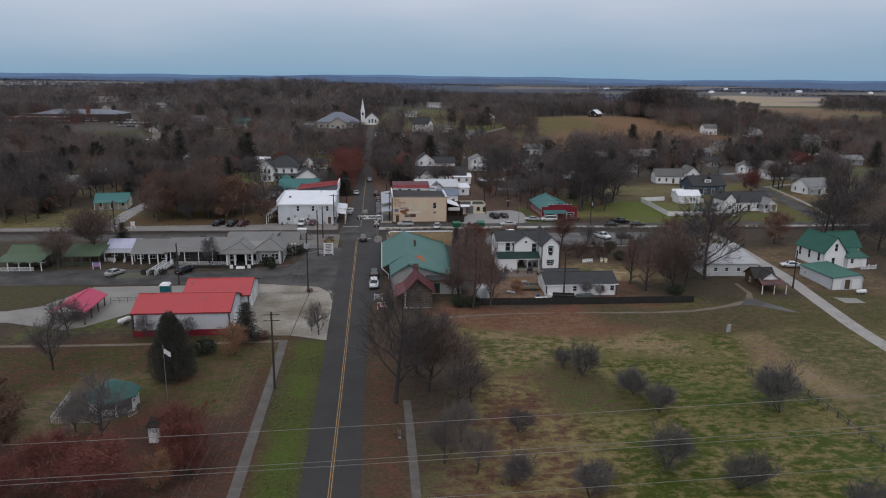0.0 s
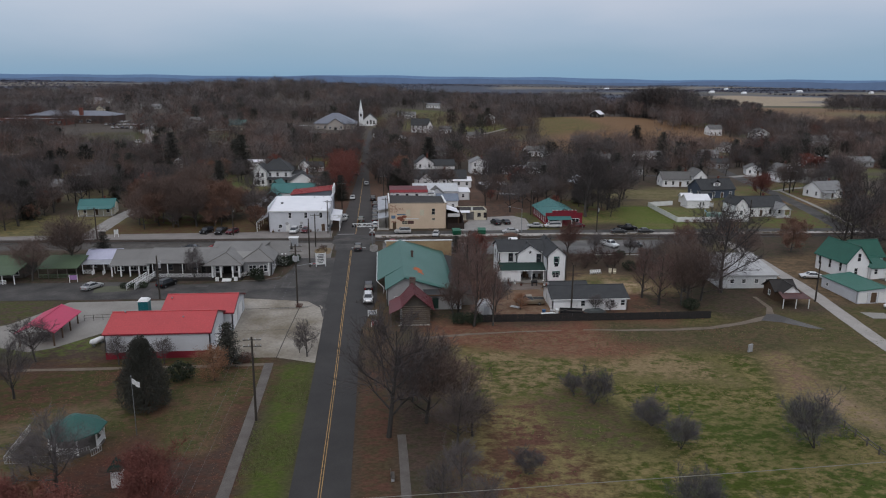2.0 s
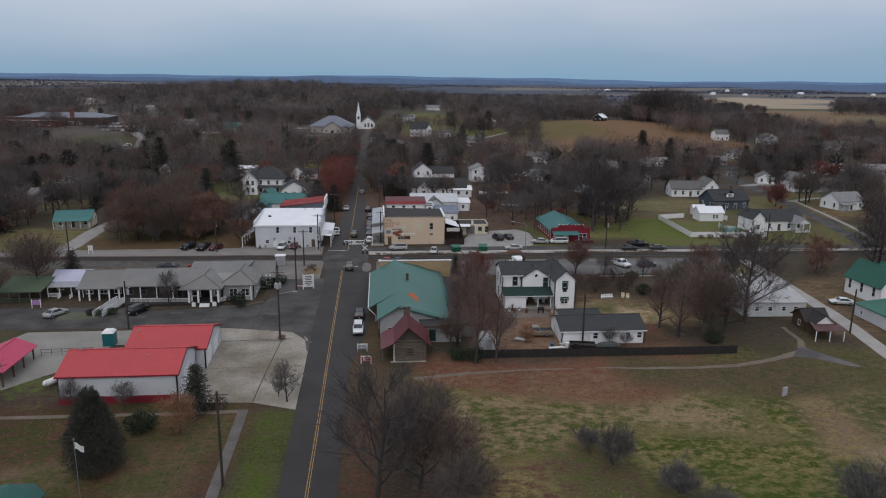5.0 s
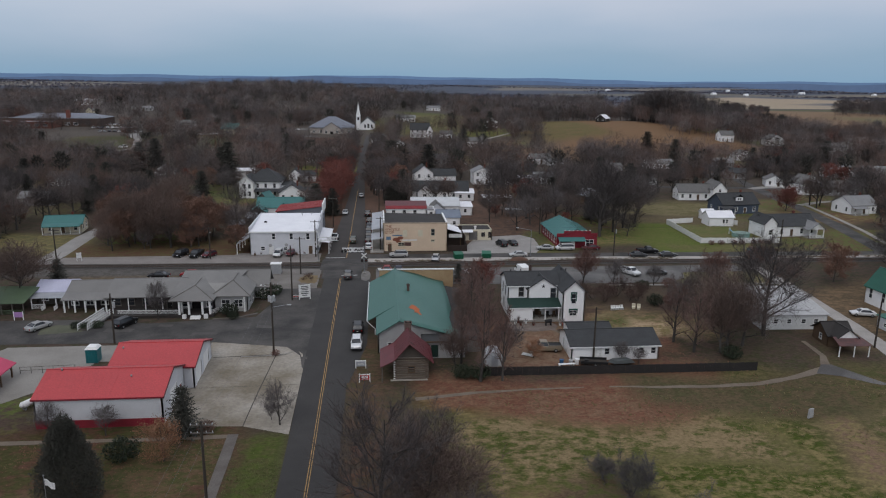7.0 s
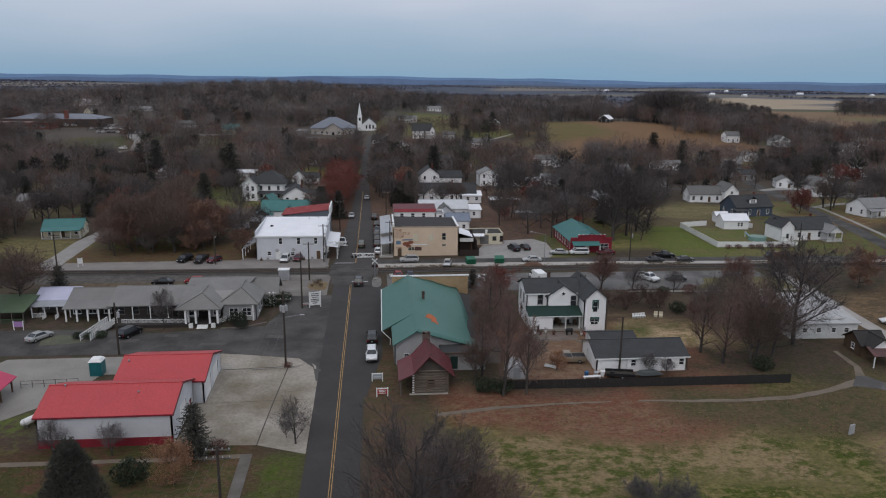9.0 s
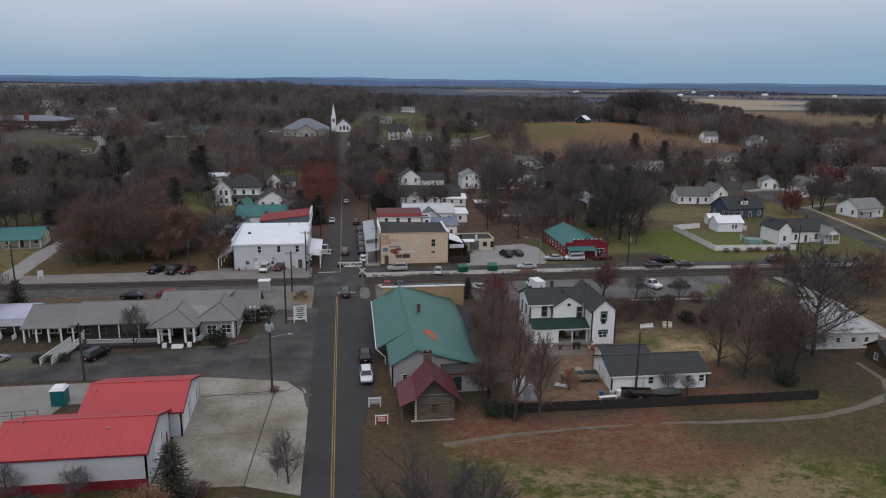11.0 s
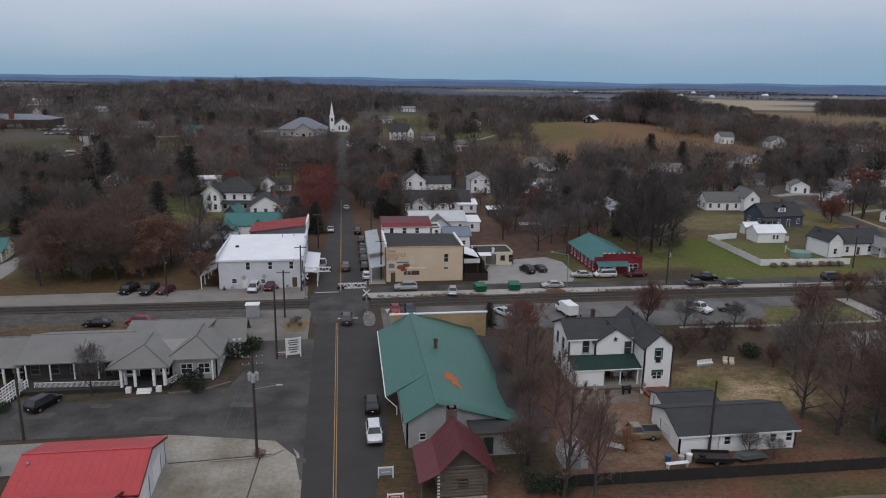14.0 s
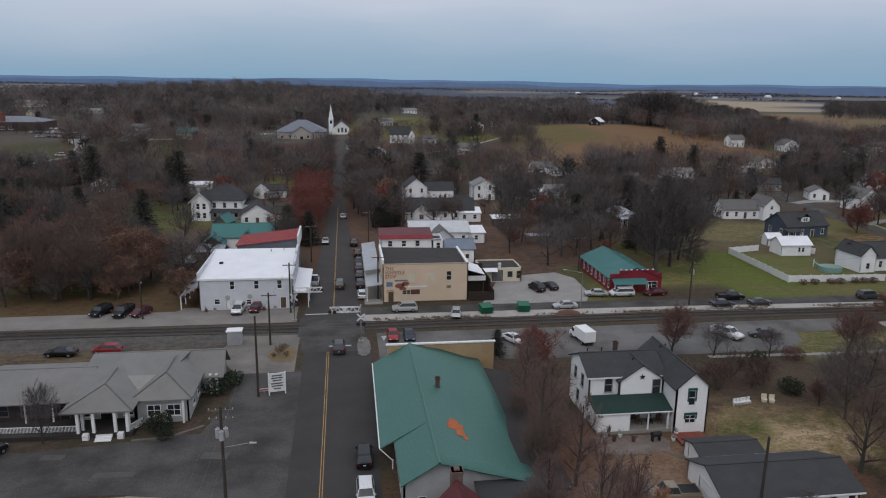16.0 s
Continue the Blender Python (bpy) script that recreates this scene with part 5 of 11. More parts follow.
def depot():
    t = thing("old_depot", 12, 144, "long old depot with a rust-patched green metal roof", "depot", z=-0.8)
    # ridge lies at x = 0; eaves to the west are nearer than to the east
    bm = bmesh.new()
    f = facing(-3.6, 9.5, 0.0, 33.2)
    pierced(bm, f["S"], 13.1, -0.4, 2.4, [(1.6, 2.3, 0.9, 1.7)])
    pierced(bm, f["W"], 33.2, -0.4, 3.4, [(3, 4, 1.0, 2.2), (9, 10, 1.0, 2.2), (15, 16, 1.0, 2.2), (26.5, 29.5, 0.1, 2.7)])
    pierced(bm, f["E"], 33.2, -0.4, 2.4, [])
    pierced(bm, f["N"], 13.1, -0.4, 2.4, [])
    prism(bm, lambda q: [(-3.6, q, 2.4), (9.5, q, 2.4), (0, q, 5.5), (-3.6, q, 3.3)], 0.0, 0.2)
    prism(bm, lambda q: [(-3.6, q, 2.4), (9.5, q, 2.4), (0, q, 5.5), (-3.6, q, 3.3)], 33.0, 33.2)
    part("wall", bm, STUCCO_GREY, t)
    for hole in ((3, 4, 1.0, 2.2), (9, 10, 1.0, 2.2), (15, 16, 1.0, 2.2)):
        window(t, f["W"], hole)
    window(t, f["S"], (1.6, 2.3, 0.9, 1.7))
    door(t, f["W"], (26.5, 29.5, 0.1, 2.7), WOOD_BROWN, None, True)
    bm = bmesh.new()
    slab(bm, [(-3.9, -0.6, 3.35), (0, -0.6, 5.75), (0, 8.6, 5.7), (-3.9, 8.6, 3.3)], 0.13)
    roof = part("roof", bm, GREEN_METAL, t, "faded green metal roof")
    part("roof_slope", slab(bmesh.new(), [(-5.5, 8.6, 2.6), (0, 8.6, 5.7), (0, 33.2, 5.6), (-5.3, 33.2, 2.7)], 0.13), GREEN_METAL, roof)
    bm = bmesh.new()
    n, m = 16, 8
    def dip(x, y):
        return 5.7 - 0.29 * x - 0.25 * math.sin(math.pi * (y + 0.6) / 33.8 * 2.0) * x / 10.3 - 0.10 * math.sin(x * 0.9 + 0.4) * math.sin(y * 0.42)
    sheet = [[[bm.verts.new((10.3 * j / m, -0.6 + 33.8 * k / n, dip(10.3 * j / m, -0.6 + 33.8 * k / n) - d)) for j in range(m + 1)] for k in range(n + 1)] for d in (0.0, 0.13)]
    for k in range(n):  # sagging east slope
        for j in range(m):
            bm.faces.new([sheet[0][k + a][j + b] for a, b in ((0, 0), (0, 1), (1, 1), (1, 0))])
            bm.faces.new([sheet[1][k + a][j + b] for a, b in ((0, 0), (1, 0), (1, 1), (0, 1))])
        bm.faces.new((sheet[0][k][m], sheet[1][k][m], sheet[1][k + 1][m], sheet[0][k + 1][m]))
    for j in range(m):
        for k in (0, n):
            bm.faces.new((sheet[0][k][j], sheet[1][k][j], sheet[1][k][j + 1], sheet[0][k][j + 1]))
    part("roof_slope", bm, GREEN_METAL, roof, "sagging slope of the green metal roof", shade=True)
    part("ridge_cap", box(bmesh.new(), -0.15, 0.15, -0.6, 33.2, 5.66, 5.8), GREEN_METAL, roof)
    bm = bmesh.new()
    rng = random.Random(5)
    for ox, oy, rx, ry, n in ((3.0, 9.0, 0.95, 1.5, 64), (3.45, 7.3, 0.55, 0.9, 48), (3.85, 6.2, 0.3, 0.5, 24), (3.95, 9.4, 0.10, 0.25, 10), (2.0, 8.4, 0.10, 0.2, 10), (2.9, 6.6, 0.1, 0.2, 10)):
        ring = []
        for q in range(n):
            a = q * math.tau / n
            r = 0.92 + 0.12 * math.sin(3 * a + ox) + 0.08 * math.sin(7 * a) + rng.uniform(-0.07, 0.07)
            x, y = ox + rx * r * math.cos(a), oy + ry * r * math.sin(a)
            ring.append(bm.verts.new((x, y, dip(x, y) + 0.025)))
        bm.faces.new(ring)
    part("rust_patch", bm, RUST, t, "orange rust patch on the roof")
    chimney(t, 2.3, 19.0, 4.4, 6.3, 0.5)
    # low shed against the south wall
    annex = part("shed", box(bmesh.new(), 3.9, 10.9, -2.6, -0.02, -0.6, 2.75), STUCCO_GREY, t, "grey lean-to shed with a dark flat roof")
    part("shed_roof", slab(bmesh.new(), [(3.6, -3.0, 2.9), (11.2, -3.0, 2.9), (11.2, -0.05, 3.15), (3.6, -0.05, 3.15)], 0.12), SHINGLE_DARK, annex)
    part("fascia", box(bmesh.new(), 3.6, 11.2, -3.06, -3.0, 2.66, 2.92), WOOD_BROWN, annex)
    part("door", box(bmesh.new(), 5.2, 6.4, -2.66, -2.59, 0.0, 2.1), GREEN_PORCH, annex, "dark green shed door")
    part("gutter", tube(tube(bmesh.new(), (-5.55, 8.6, 2.55), (-5.4, 33.2, 2.65), 0.08), (-5.55, 8.6, 2.55), (-4.2, 8.5, 1.2), 0.06), WHITE_PLAIN, t)
    part("downpipe", tube(bmesh.new(), (-4.1, 8.5, 1.2), (-4.1, 8.5, -0.2), 0.07), WHITE_PLAIN, t)
    # tall board front at the north end
    bm = box(bmesh.new(), -3.2, 12.6, 33.25, 33.5, -0.5, 5.3)
    part("board_front", bm, mat("tan_boards", (0.40, 0.29, 0.17), (0.30, 0.2, 0.11), 0.6, 7, 0.85), t, "tan board false front")
    part("front_cap", box(bmesh.new(), -3.4, 12.8, 33.15, 33.6, 5.3, 5.5), WHITE_PLAIN, t)
    # low lean-to on the east side
    part("lean_to_roof", slab(bmesh.new(), [(9.4, -0.8, 2.75), (14.2, -0.8, 1.9), (14.2, 30, 1.9), (9.4, 30, 2.85)], 0.12), ROOF_TAR, t, "dark tar-paper lean-to roof")
    part("lean_to_wall", box(box(bmesh.new(), 9.5, 13.8, -0.4, -0.25, -0.4, 2.0), 13.6, 13.8, -0.25, 29.5, -0.4, 1.8), mat("bleached_boards", (0.30, 0.29, 0.27), (0.14, 0.13, 0.12), 0.5, 6, 0.9), t)


depot()


def cabin():
    t = thing("log_cabin", 13.5, 134, "old log cabin with a dark red metal roof", "cabin")
    n, h = 9, 3.5
    lg = tube(bmesh.new(), (-2.75, 0, 0), (2.75, 0, 0), 0.19, 0.18, 7)
    me = part("log", lg, LOG, t).data
    bpy.data.objects.remove(next(o for o in t.children if o.data is me))
    for k in range(n):
        z = 0.2 + k * h / n
        for y in (0, 5.2):
            share("log", me, t, pose(0, y, z))
        for x in (-2.4, 2.4):
            share("log", me, t, pose(x, 2.6, z + 0.19, 0, 0, 90))
    bm = box(bmesh.new(), -2.4, 2.4, -0.02, 0.10, 0, h)
    box(bm, -2.4, 2.4, 5.1, 5.2, 0, h), box(bm, -2.46, -2.36, 0, 5.2, 0, h), box(bm, 2.36, 2.46, 0, 5.2, 0, h)
    part("chinking", bm, CHINKING, t)
    cor = bmesh.new()
    for k in range(9):
        box(cor, -2.72, -2.45, -0.24, 0.02, 0.1 + k * h / n, 0.26 + k * h / n)
    part("log_ends", cor, WHITE_PLAIN, t, "pale sawn log ends")
    f = facing(-2.4, 2.4, -0.2, 5.2)
    window(t, f["S"], (2.0, 2.9, 1.2, 2.1), WOOD_BROWN)
    for y in (0.1, 5.0):
        part("gable", prism(bmesh.new(), lambda q: [(-2.5, q, h), (2.5, q, h), (0, q, h + 2.6)], y, y + 0.15), WOOD_GREY, t, "weathered board gable")
    bm = bmesh.new()
    for pts in ([(-4.8, -1.3, 2.55), (-2.6, -1.3, 3.6), (-2.6, 6.4, 3.6), (-4.8, 6.4, 2.55)], [(-2.6, -1.3, 3.6), (-0.3, -1.3, 6.2), (-0.3, 6.4, 6.2), (-2.6, 6.4, 3.6)], [(3.5, -1.0, 2.9), (-0.3, -1.3, 6.2), (-0.3, 6.4, 6.2), (3.5, 6.4, 2.9)]):
        slab(bm, pts, 0.08)
    seam = bmesh.new()
    for k in range(13):
        y = -1.2 + k * 0.62
        slab(seam, [(-2.6, y, 3.64), (-0.3, y, 6.24), (-0.3, y + 0.05, 6.24), (-2.6, y + 0.05, 3.64)], 0.05)
        slab(seam, [(3.5, y, 2.94), (-0.3, y, 6.24), (-0.3, y + 0.05, 6.24), (3.5, y + 0.05, 2.94)], 0.05)
    tagged(part("roof_seams", seam, RED_RUST, part("roof", bm, RED_RUST, t, "dark red metal roof"), "raised metal roof seams"), kind="stuff")
    posts(t, ((-4.5, -1.0), (-4.5, 2.5), (-4.5, 6.1)), -0.2, 2.5, 0.08, WOOD_GREY)
    part("doorstep", box(bmesh.new(), -3.2, 2.6, -0.7, -0.35, -0.25, 0.1), CHINKING, t, "pale stone footing strip")
    chimney(t, -0.2, 7.0, -0.2, 6.9, 1.1, mat("chimney_stone", (0.17, 0.12, 0.10), (0.11, 0.08, 0.07), 1.2, 7, 0.9))


cabin()


def gabled_house():
    t = thing("gabled_house", 40, 157, "white two-storey farmhouse with a dark roof and green porch", "house", z=-0.55)
    # west block and its centre gable
    block(t, -6.4, 3.6, 4.0, 11.5, 6.1, WHITE_PAINT, SHINGLE_DARK, "gable", 1.7, "x", 0.35, windows=(("S", 2.6, 3.9, 0.95, 1.9), ("W", 2.2, 3.7, 0.9, 1.7), ("W", 5.0, 3.7, 0.9, 1.7), ("W", 3.5, 1.0, 0.9, 1.6)), trim=STUCCO_GREY, fascia=WHITE_PLAIN)
    block(t, -2.6, 3.35, 3.4, 8.0, 5.6, WHITE_PAINT, SHINGLE_DARK, "gable", 2.0, "y", 0.3, windows=(("S", 5.0, 3.7, 1.0, 1.9),), doors=(("S", 2.0, 1.0, 2.1, WOOD_BROWN),), trim=STUCCO_GREY)
    # east gabled wing
    block(t, 3.4, 7.7, -0.2, 12.0, 6.0, WHITE_PAINT, SHINGLE_DARK, "gable", 1.9, "y", 0.35, windows=(("S", 2.1, 3.6, 0.8, 1.9), ("S", 2.1, 1.2, 1.3, 1.0), ("E", 4, 3.6, 0.8, 1.7), ("E", 8, 3.6, 0.8, 1.7), ("E", 6, 1.0, 0.8, 1.6)), trim=WHITE_PLAIN, hood=GREEN_TRIM)
    # star on the centre gable
    bm = bmesh.new()
    pts = [(0.4 + (0.42 if k % 2 == 0 else 0.17) * math.sin(k * math.pi / 5), 6.05 + (0.42 if k % 2 == 0 else 0.17) * math.cos(k * math.pi / 5)) for k in range(10)]
    prism(bm, lambda q: [(x, q, z) for x, z in pts], 3.28, 3.36)
    part("star", bm, BLACK, t, "dark metal barn star")
    # porch
    part("porch_roof", slab(bmesh.new(), [(-6.7, 0.2, 2.75), (3.6, 0.2, 2.75), (3.6, 3.5, 3.75), (-6.7, 3.5, 3.75)], 0.14), GREEN_PORCH, t, "green metal porch roof")
    part("porch_gutter", box(bmesh.new(), -6.75, 3.6, 0.12, 0.2, 2.6, 2.74), WHITE_PLAIN, t)
    part("porch_floor", box(bmesh.new(), -6.4, 3.4, 0.3, 4.0, -0.4, 0.25), CONCRETE, t)
    posts(t, ((-6.2, 0.5), (-2.2, 0.5), (0.3, 0.5), (2.9, 0.5)), 0.2, 2.65, 0.09, WHITE_PLAIN)
    bm = box(bmesh.new(), -6.4, -2.3, 0.35, 0.5, -0.3, 2.6)
    box(bm, -6.4, -6.25, 0.5, 4.0, -0.3, 2.6)
    part("porch_room", bm, WHITE_PAINT, t, "white enclosed end of the porch")
    part("corner_trim", box(box(bmesh.new(), -6.45, -6.3, 3.94, 4.05, 0, 6.1), -2.72, -2.58, 3.34, 3.45, 0, 5.6), SHINGLE_DARK, t)
    chimney(t, -1.0, 9.5, 6.0, 8.6, 0.5)
    vents(t, ((-5.0, 9.2, 7.5), (-3.0, 9.2, 7.5), (5.2, 9.0, 7.7), (6.6, 10.4, 7.2), (0.0, 5.8, 7.3)), BLACK)
    d = thing("deck", 40.5, 154.3, "red-stained low timber deck beside the house", "deck", 0)
    bm = bmesh.new()
    for k in range(9):
        box(bm, 2.6 + k * 0.42, 2.99 + k * 0.42, -0.6, 2.2, 0.05, 0.3)
    part("boards", bm, mat("red_stain", (0.24, 0.06, 0.04), (0.18, 0.05, 0.035), 0.8, 8, 0.8), d)
    part("frame", box(bmesh.new(), 2.6, 6.4, -0.55, 2.15, -0.2, 0.05), WOOD_BROWN, d)


gabled_house()


def garages():
    t = thing("long_garage", 48.2, 139.3, "long white outbuilding with a charcoal shingled roof", "garage")
    block(t, -7.7, 7.3, 0, 7.9, 2.5, WHITE_PAINT, SHINGLE_DARK, "gable", 1.5, "x", 0.35, windows=[("S", u, 1.0, 0.75, 1.0) for u in (6.1, 12.0, 14.1)], doors=(("S", 4.6, 0.9, 2.0, WHITE_PLAIN), ("W", 4.0, 2.6, 2.1, WHITE_PLAIN, True)), fascia=WHITE_PLAIN, ridge=0.5)
    g = thing("garage", 46.2, 147.75, "small white garage with a dark roof and green fascia", "garage")
    block(g, -3.8, 3.8, 0, 4.2, 1.95, WHITE_PAINT, SHINGLE_DARK, "gable", 0.6, "x", 0.25, windows=(("E", 2.1, 0.9, 0.8, 0.8),), doors=(("W", 2.1, 2.0, 1.9, WHITE_PLAIN, True),), fascia=GREEN_TRIM)
    s = thing("white_shed", 27.3, 137.6, "small round-topped pale garden shed", "shed")
    bm = bmesh.new()
    arc = [(1.45 * math.cos(a), 1.0 + 1.5 * math.sin(a)) for a in [k * math.pi / 10 for k in range(11)]]
    prism(bm, lambda q: [(1.45, q, -0.2)] + [(x, q, z) for x, z in arc] + [(-1.45, q, -0.2)], 0, 3.2)
    part("shell", bm, mat("pale_canvas", (0.55, 0.56, 0.57), (0.40, 0.41, 0.42), 0.9, 7, 0.8), s)
    part("door", box(bmesh.new(), -0.55, 0.55, -0.05, -0.003, 0, 1.9), GREY_METAL, s)


garages()


def board_fence():
    t = thing("board_fence", 24.6, 134.2, "long dark weathered board fence behind the yard", "fence")
    bme = part("board", box(bmesh.new(), 0, 0.19, -0.03, 0.0, 0.05, 1.5), FENCE_DARK, t).data
    bpy.data.objects.remove(next(o for o in t.children if o.data is bme))
    rme = part("rail", box(bmesh.new(), 0, 2.4, 0.0, 0.05, 0, 0.1), FENCE_DARK, t).data
    bpy.data.objects.remove(next(o for o in t.children if o.data is rme))
    po = box(bmesh.new(), -0.07, 0.07, 0.0, 0.14, -0.4, 1.56)
    ome = part("post", po, FENCE_DARK, t).data
    bpy.data.objects.remove(next(o for o in t.children if o.data is ome))
    z0, rng = gz(24.6, 134.2), random.Random(3)
    for k in range(19):
        x, y = 24.6 + k * 2.4, 134.2 - k * 0.01
        z = gz(x, y) - z0
        share("post", ome, t, pose(x - 24.6, y - 134.2, z))
        for h in (0.35, 1.15):
            share("rail", rme, t, pose(x - 24.6, y - 134.2, z + h, 0, 0, -0.24))
        for q in range(12):
            share("board", bme, t, pose(x - 24.6 + q * 0.2, y - 134.2 - q * 0.0008, z + rng.uniform(-0.04, 0.04), 0, rng.uniform(-0.8, 0.8), -0.24))


board_fence()


def east_side():
    t = thing("farmhouse", 114.9, 156.0, "white house with a bright green metal roof", "house", rz=5)
    block(t, -2.9, 2.9, 0, 10.0, 4.0, WHITE_PAINT, GREEN_DARK, "gable", 3.5, "y", 0.4, windows=(("S", 2.6, 0.9, 0.85, 1.6), ("W", 1.4, 1.5, 0.8, 1.9), ("W", 4.8, 1.5, 0.8, 1.9), ("W", 8.2, 1.5, 0.8, 1.9)), ribs=0.6)
    frame_up = part("gable_window", box(bmesh.new(), -0.35, 0.55, -0.06, 0.0, 4.1, 6.0), WHITE_PLAIN, t)
    for z in (4.18, 5.08):
        part("pane", box(bmesh.new(), -0.27, 0.47, -0.075, -0.06, z, z + 0.82), GLASS, frame_up)
    block(t, 2.95, 10.4, 4.4, 10.4, 4.0, WHITE_PAINT, GREEN_DARK, "gable", 3.2, "x", 0.4, windows=(("E", 3.0, 1.2, 0.8, 1.6),), ribs=0.6)
    block(t, 2.95, 8.2, -0.8, 4.35, 2.6, WHITE_PAINT, GREEN_DARK, "gable", 1.2, "x", 0.35, windows=(("S", 1.3, 1.2, 0.8, 1.1),), doors=(("S", 3.6, 0.9, 2.0),), ribs=0.6, ridge=0.93)
    railing(t, (5.4, -2.6), (9.4, -2.6), 0.1, 0.9, WHITE_PLAIN)
    posts(t, ((5.4, -2.6), (7.4, -2.6), (9.4, -2.6)), -0.2, 1.3, 0.06, WHITE_PLAIN)
    part("porch_floor", box(bmesh.new(), 5.2, 9.6, -2.8, -0.85, -0.3, 0.12), WOOD_GREY, t)
    g = thing("green_garage", 103.8, 139.8, "long white metal garage with a flat-pitched green roof", "garage", rz=2)
    block(g, 0, 7.4, 0, 11.4, 2.7, GREY_SIDING, mat("faded_green_metal", (0.028, 0.128, 0.092), (0.022, 0.105, 0.076), 0.3, 5, 0.5, bump=0.06), "gable", 0.55, "y", 0.25, doors=(("S", 1.35, 1.9, 2.2, WHITE_PLAIN, True), ("S", 3.7, 1.3, 2.2, WOOD_BROWN), ("S", 5.8, 1.9, 2.2, WHITE_PLAIN, True)), windows=(("W", 2.0, 1.1, 0.7, 0.6),), ribs=0.6, ridge=0.88)
    k = thing("propane_tank", 108.8, 137.0, "white propane tank on legs before the green garage", "gas tank", rz=6)
    bm = tube(bmesh.new(), (-0.95, 0, 0.65), (0.95, 0, 0.65), 0.42, 0.42, 14)
    tube(bm, (0.95, 0, 0.65), (1.22, 0, 0.65), 0.42, 0.16, 14), tube(bm, (-0.95, 0, 0.65), (-1.22, 0, 0.65), 0.42, 0.16, 14)
    part("tank", bm, WHITE_PLAIN, k, shade=True)
    for x in (-0.7, 0.7):
        part("leg", box(bmesh.new(), x - 0.08, x + 0.08, -0.3, 0.3, -0.1, 0.35), POLE_STEEL, k)
    w = thing("white_outbuilding", 87.2, 150.7, "white block outbuilding with a pale metal roof", "outbuilding", rz=-2)
    block(w, -7, 5.5, 0, 15.0, 2.9, mat("whitewash", (0.66, 0.67, 0.67), (0.52, 0.53, 0.53), 0.6, 8, 0.9), mat("dull_white_metal", (0.45, 0.445, 0.44), (0.33, 0.325, 0.32), 0.35, 5, 0.6), "gable", 1.7, "x", 0.35, windows=[("S", u, 1.2, 0.8, 0.8) for u in (2.6, 5.2, 8.0, 10.4)], ribs=0.7, ridge=0.85)
    s = thing("corner_hut", 89.5, 140.7, "dark hut with a rust-red porch roof and white gable", "hut", rz=-3)
    block(s, -1.9, 2.4, 1.6, 6.4, 2.3, WOOD_BROWN, ROOF_TAR, "gable", 1.6, "x", 0.4, windows=(("W", 2.5, 0.9, 0.7, 0.9),))
    bm = gable_roof(bmesh.new(), -1.4, 2.4, -0.4, 4.4, 2.4, 1.5, "y", 0.2, 0.1)
    part("gable_roof", bm, ROOF_TAR, s)
    part("gable", prism(bmesh.new(), lambda q: [(-1.4, q, 2.4), (2.4, q, 2.4), (0.5, q, 3.9)], -0.3, -0.2), WHITE_PLAIN, s, "white board gable")
    part("porch_roof", slab(bmesh.new(), [(-2.4, -2.8, 1.95), (3.2, -2.8, 1.95), (3.0, 0.2, 2.5), (-2.0, 0.2, 2.5)], 0.1), mat("rusted_porch_roof", (0.13, 0.058, 0.055), (0.075, 0.045, 0.044), 0.8, 6, 0.7, mix=0.3), s, "rusty red porch roof")
    posts(s, ((-2.2, -2.6), (0.4, -2.6), (3.0, -2.6)), -0.2, 1.9, 0.07, WHITE_PLAIN)


east_side()


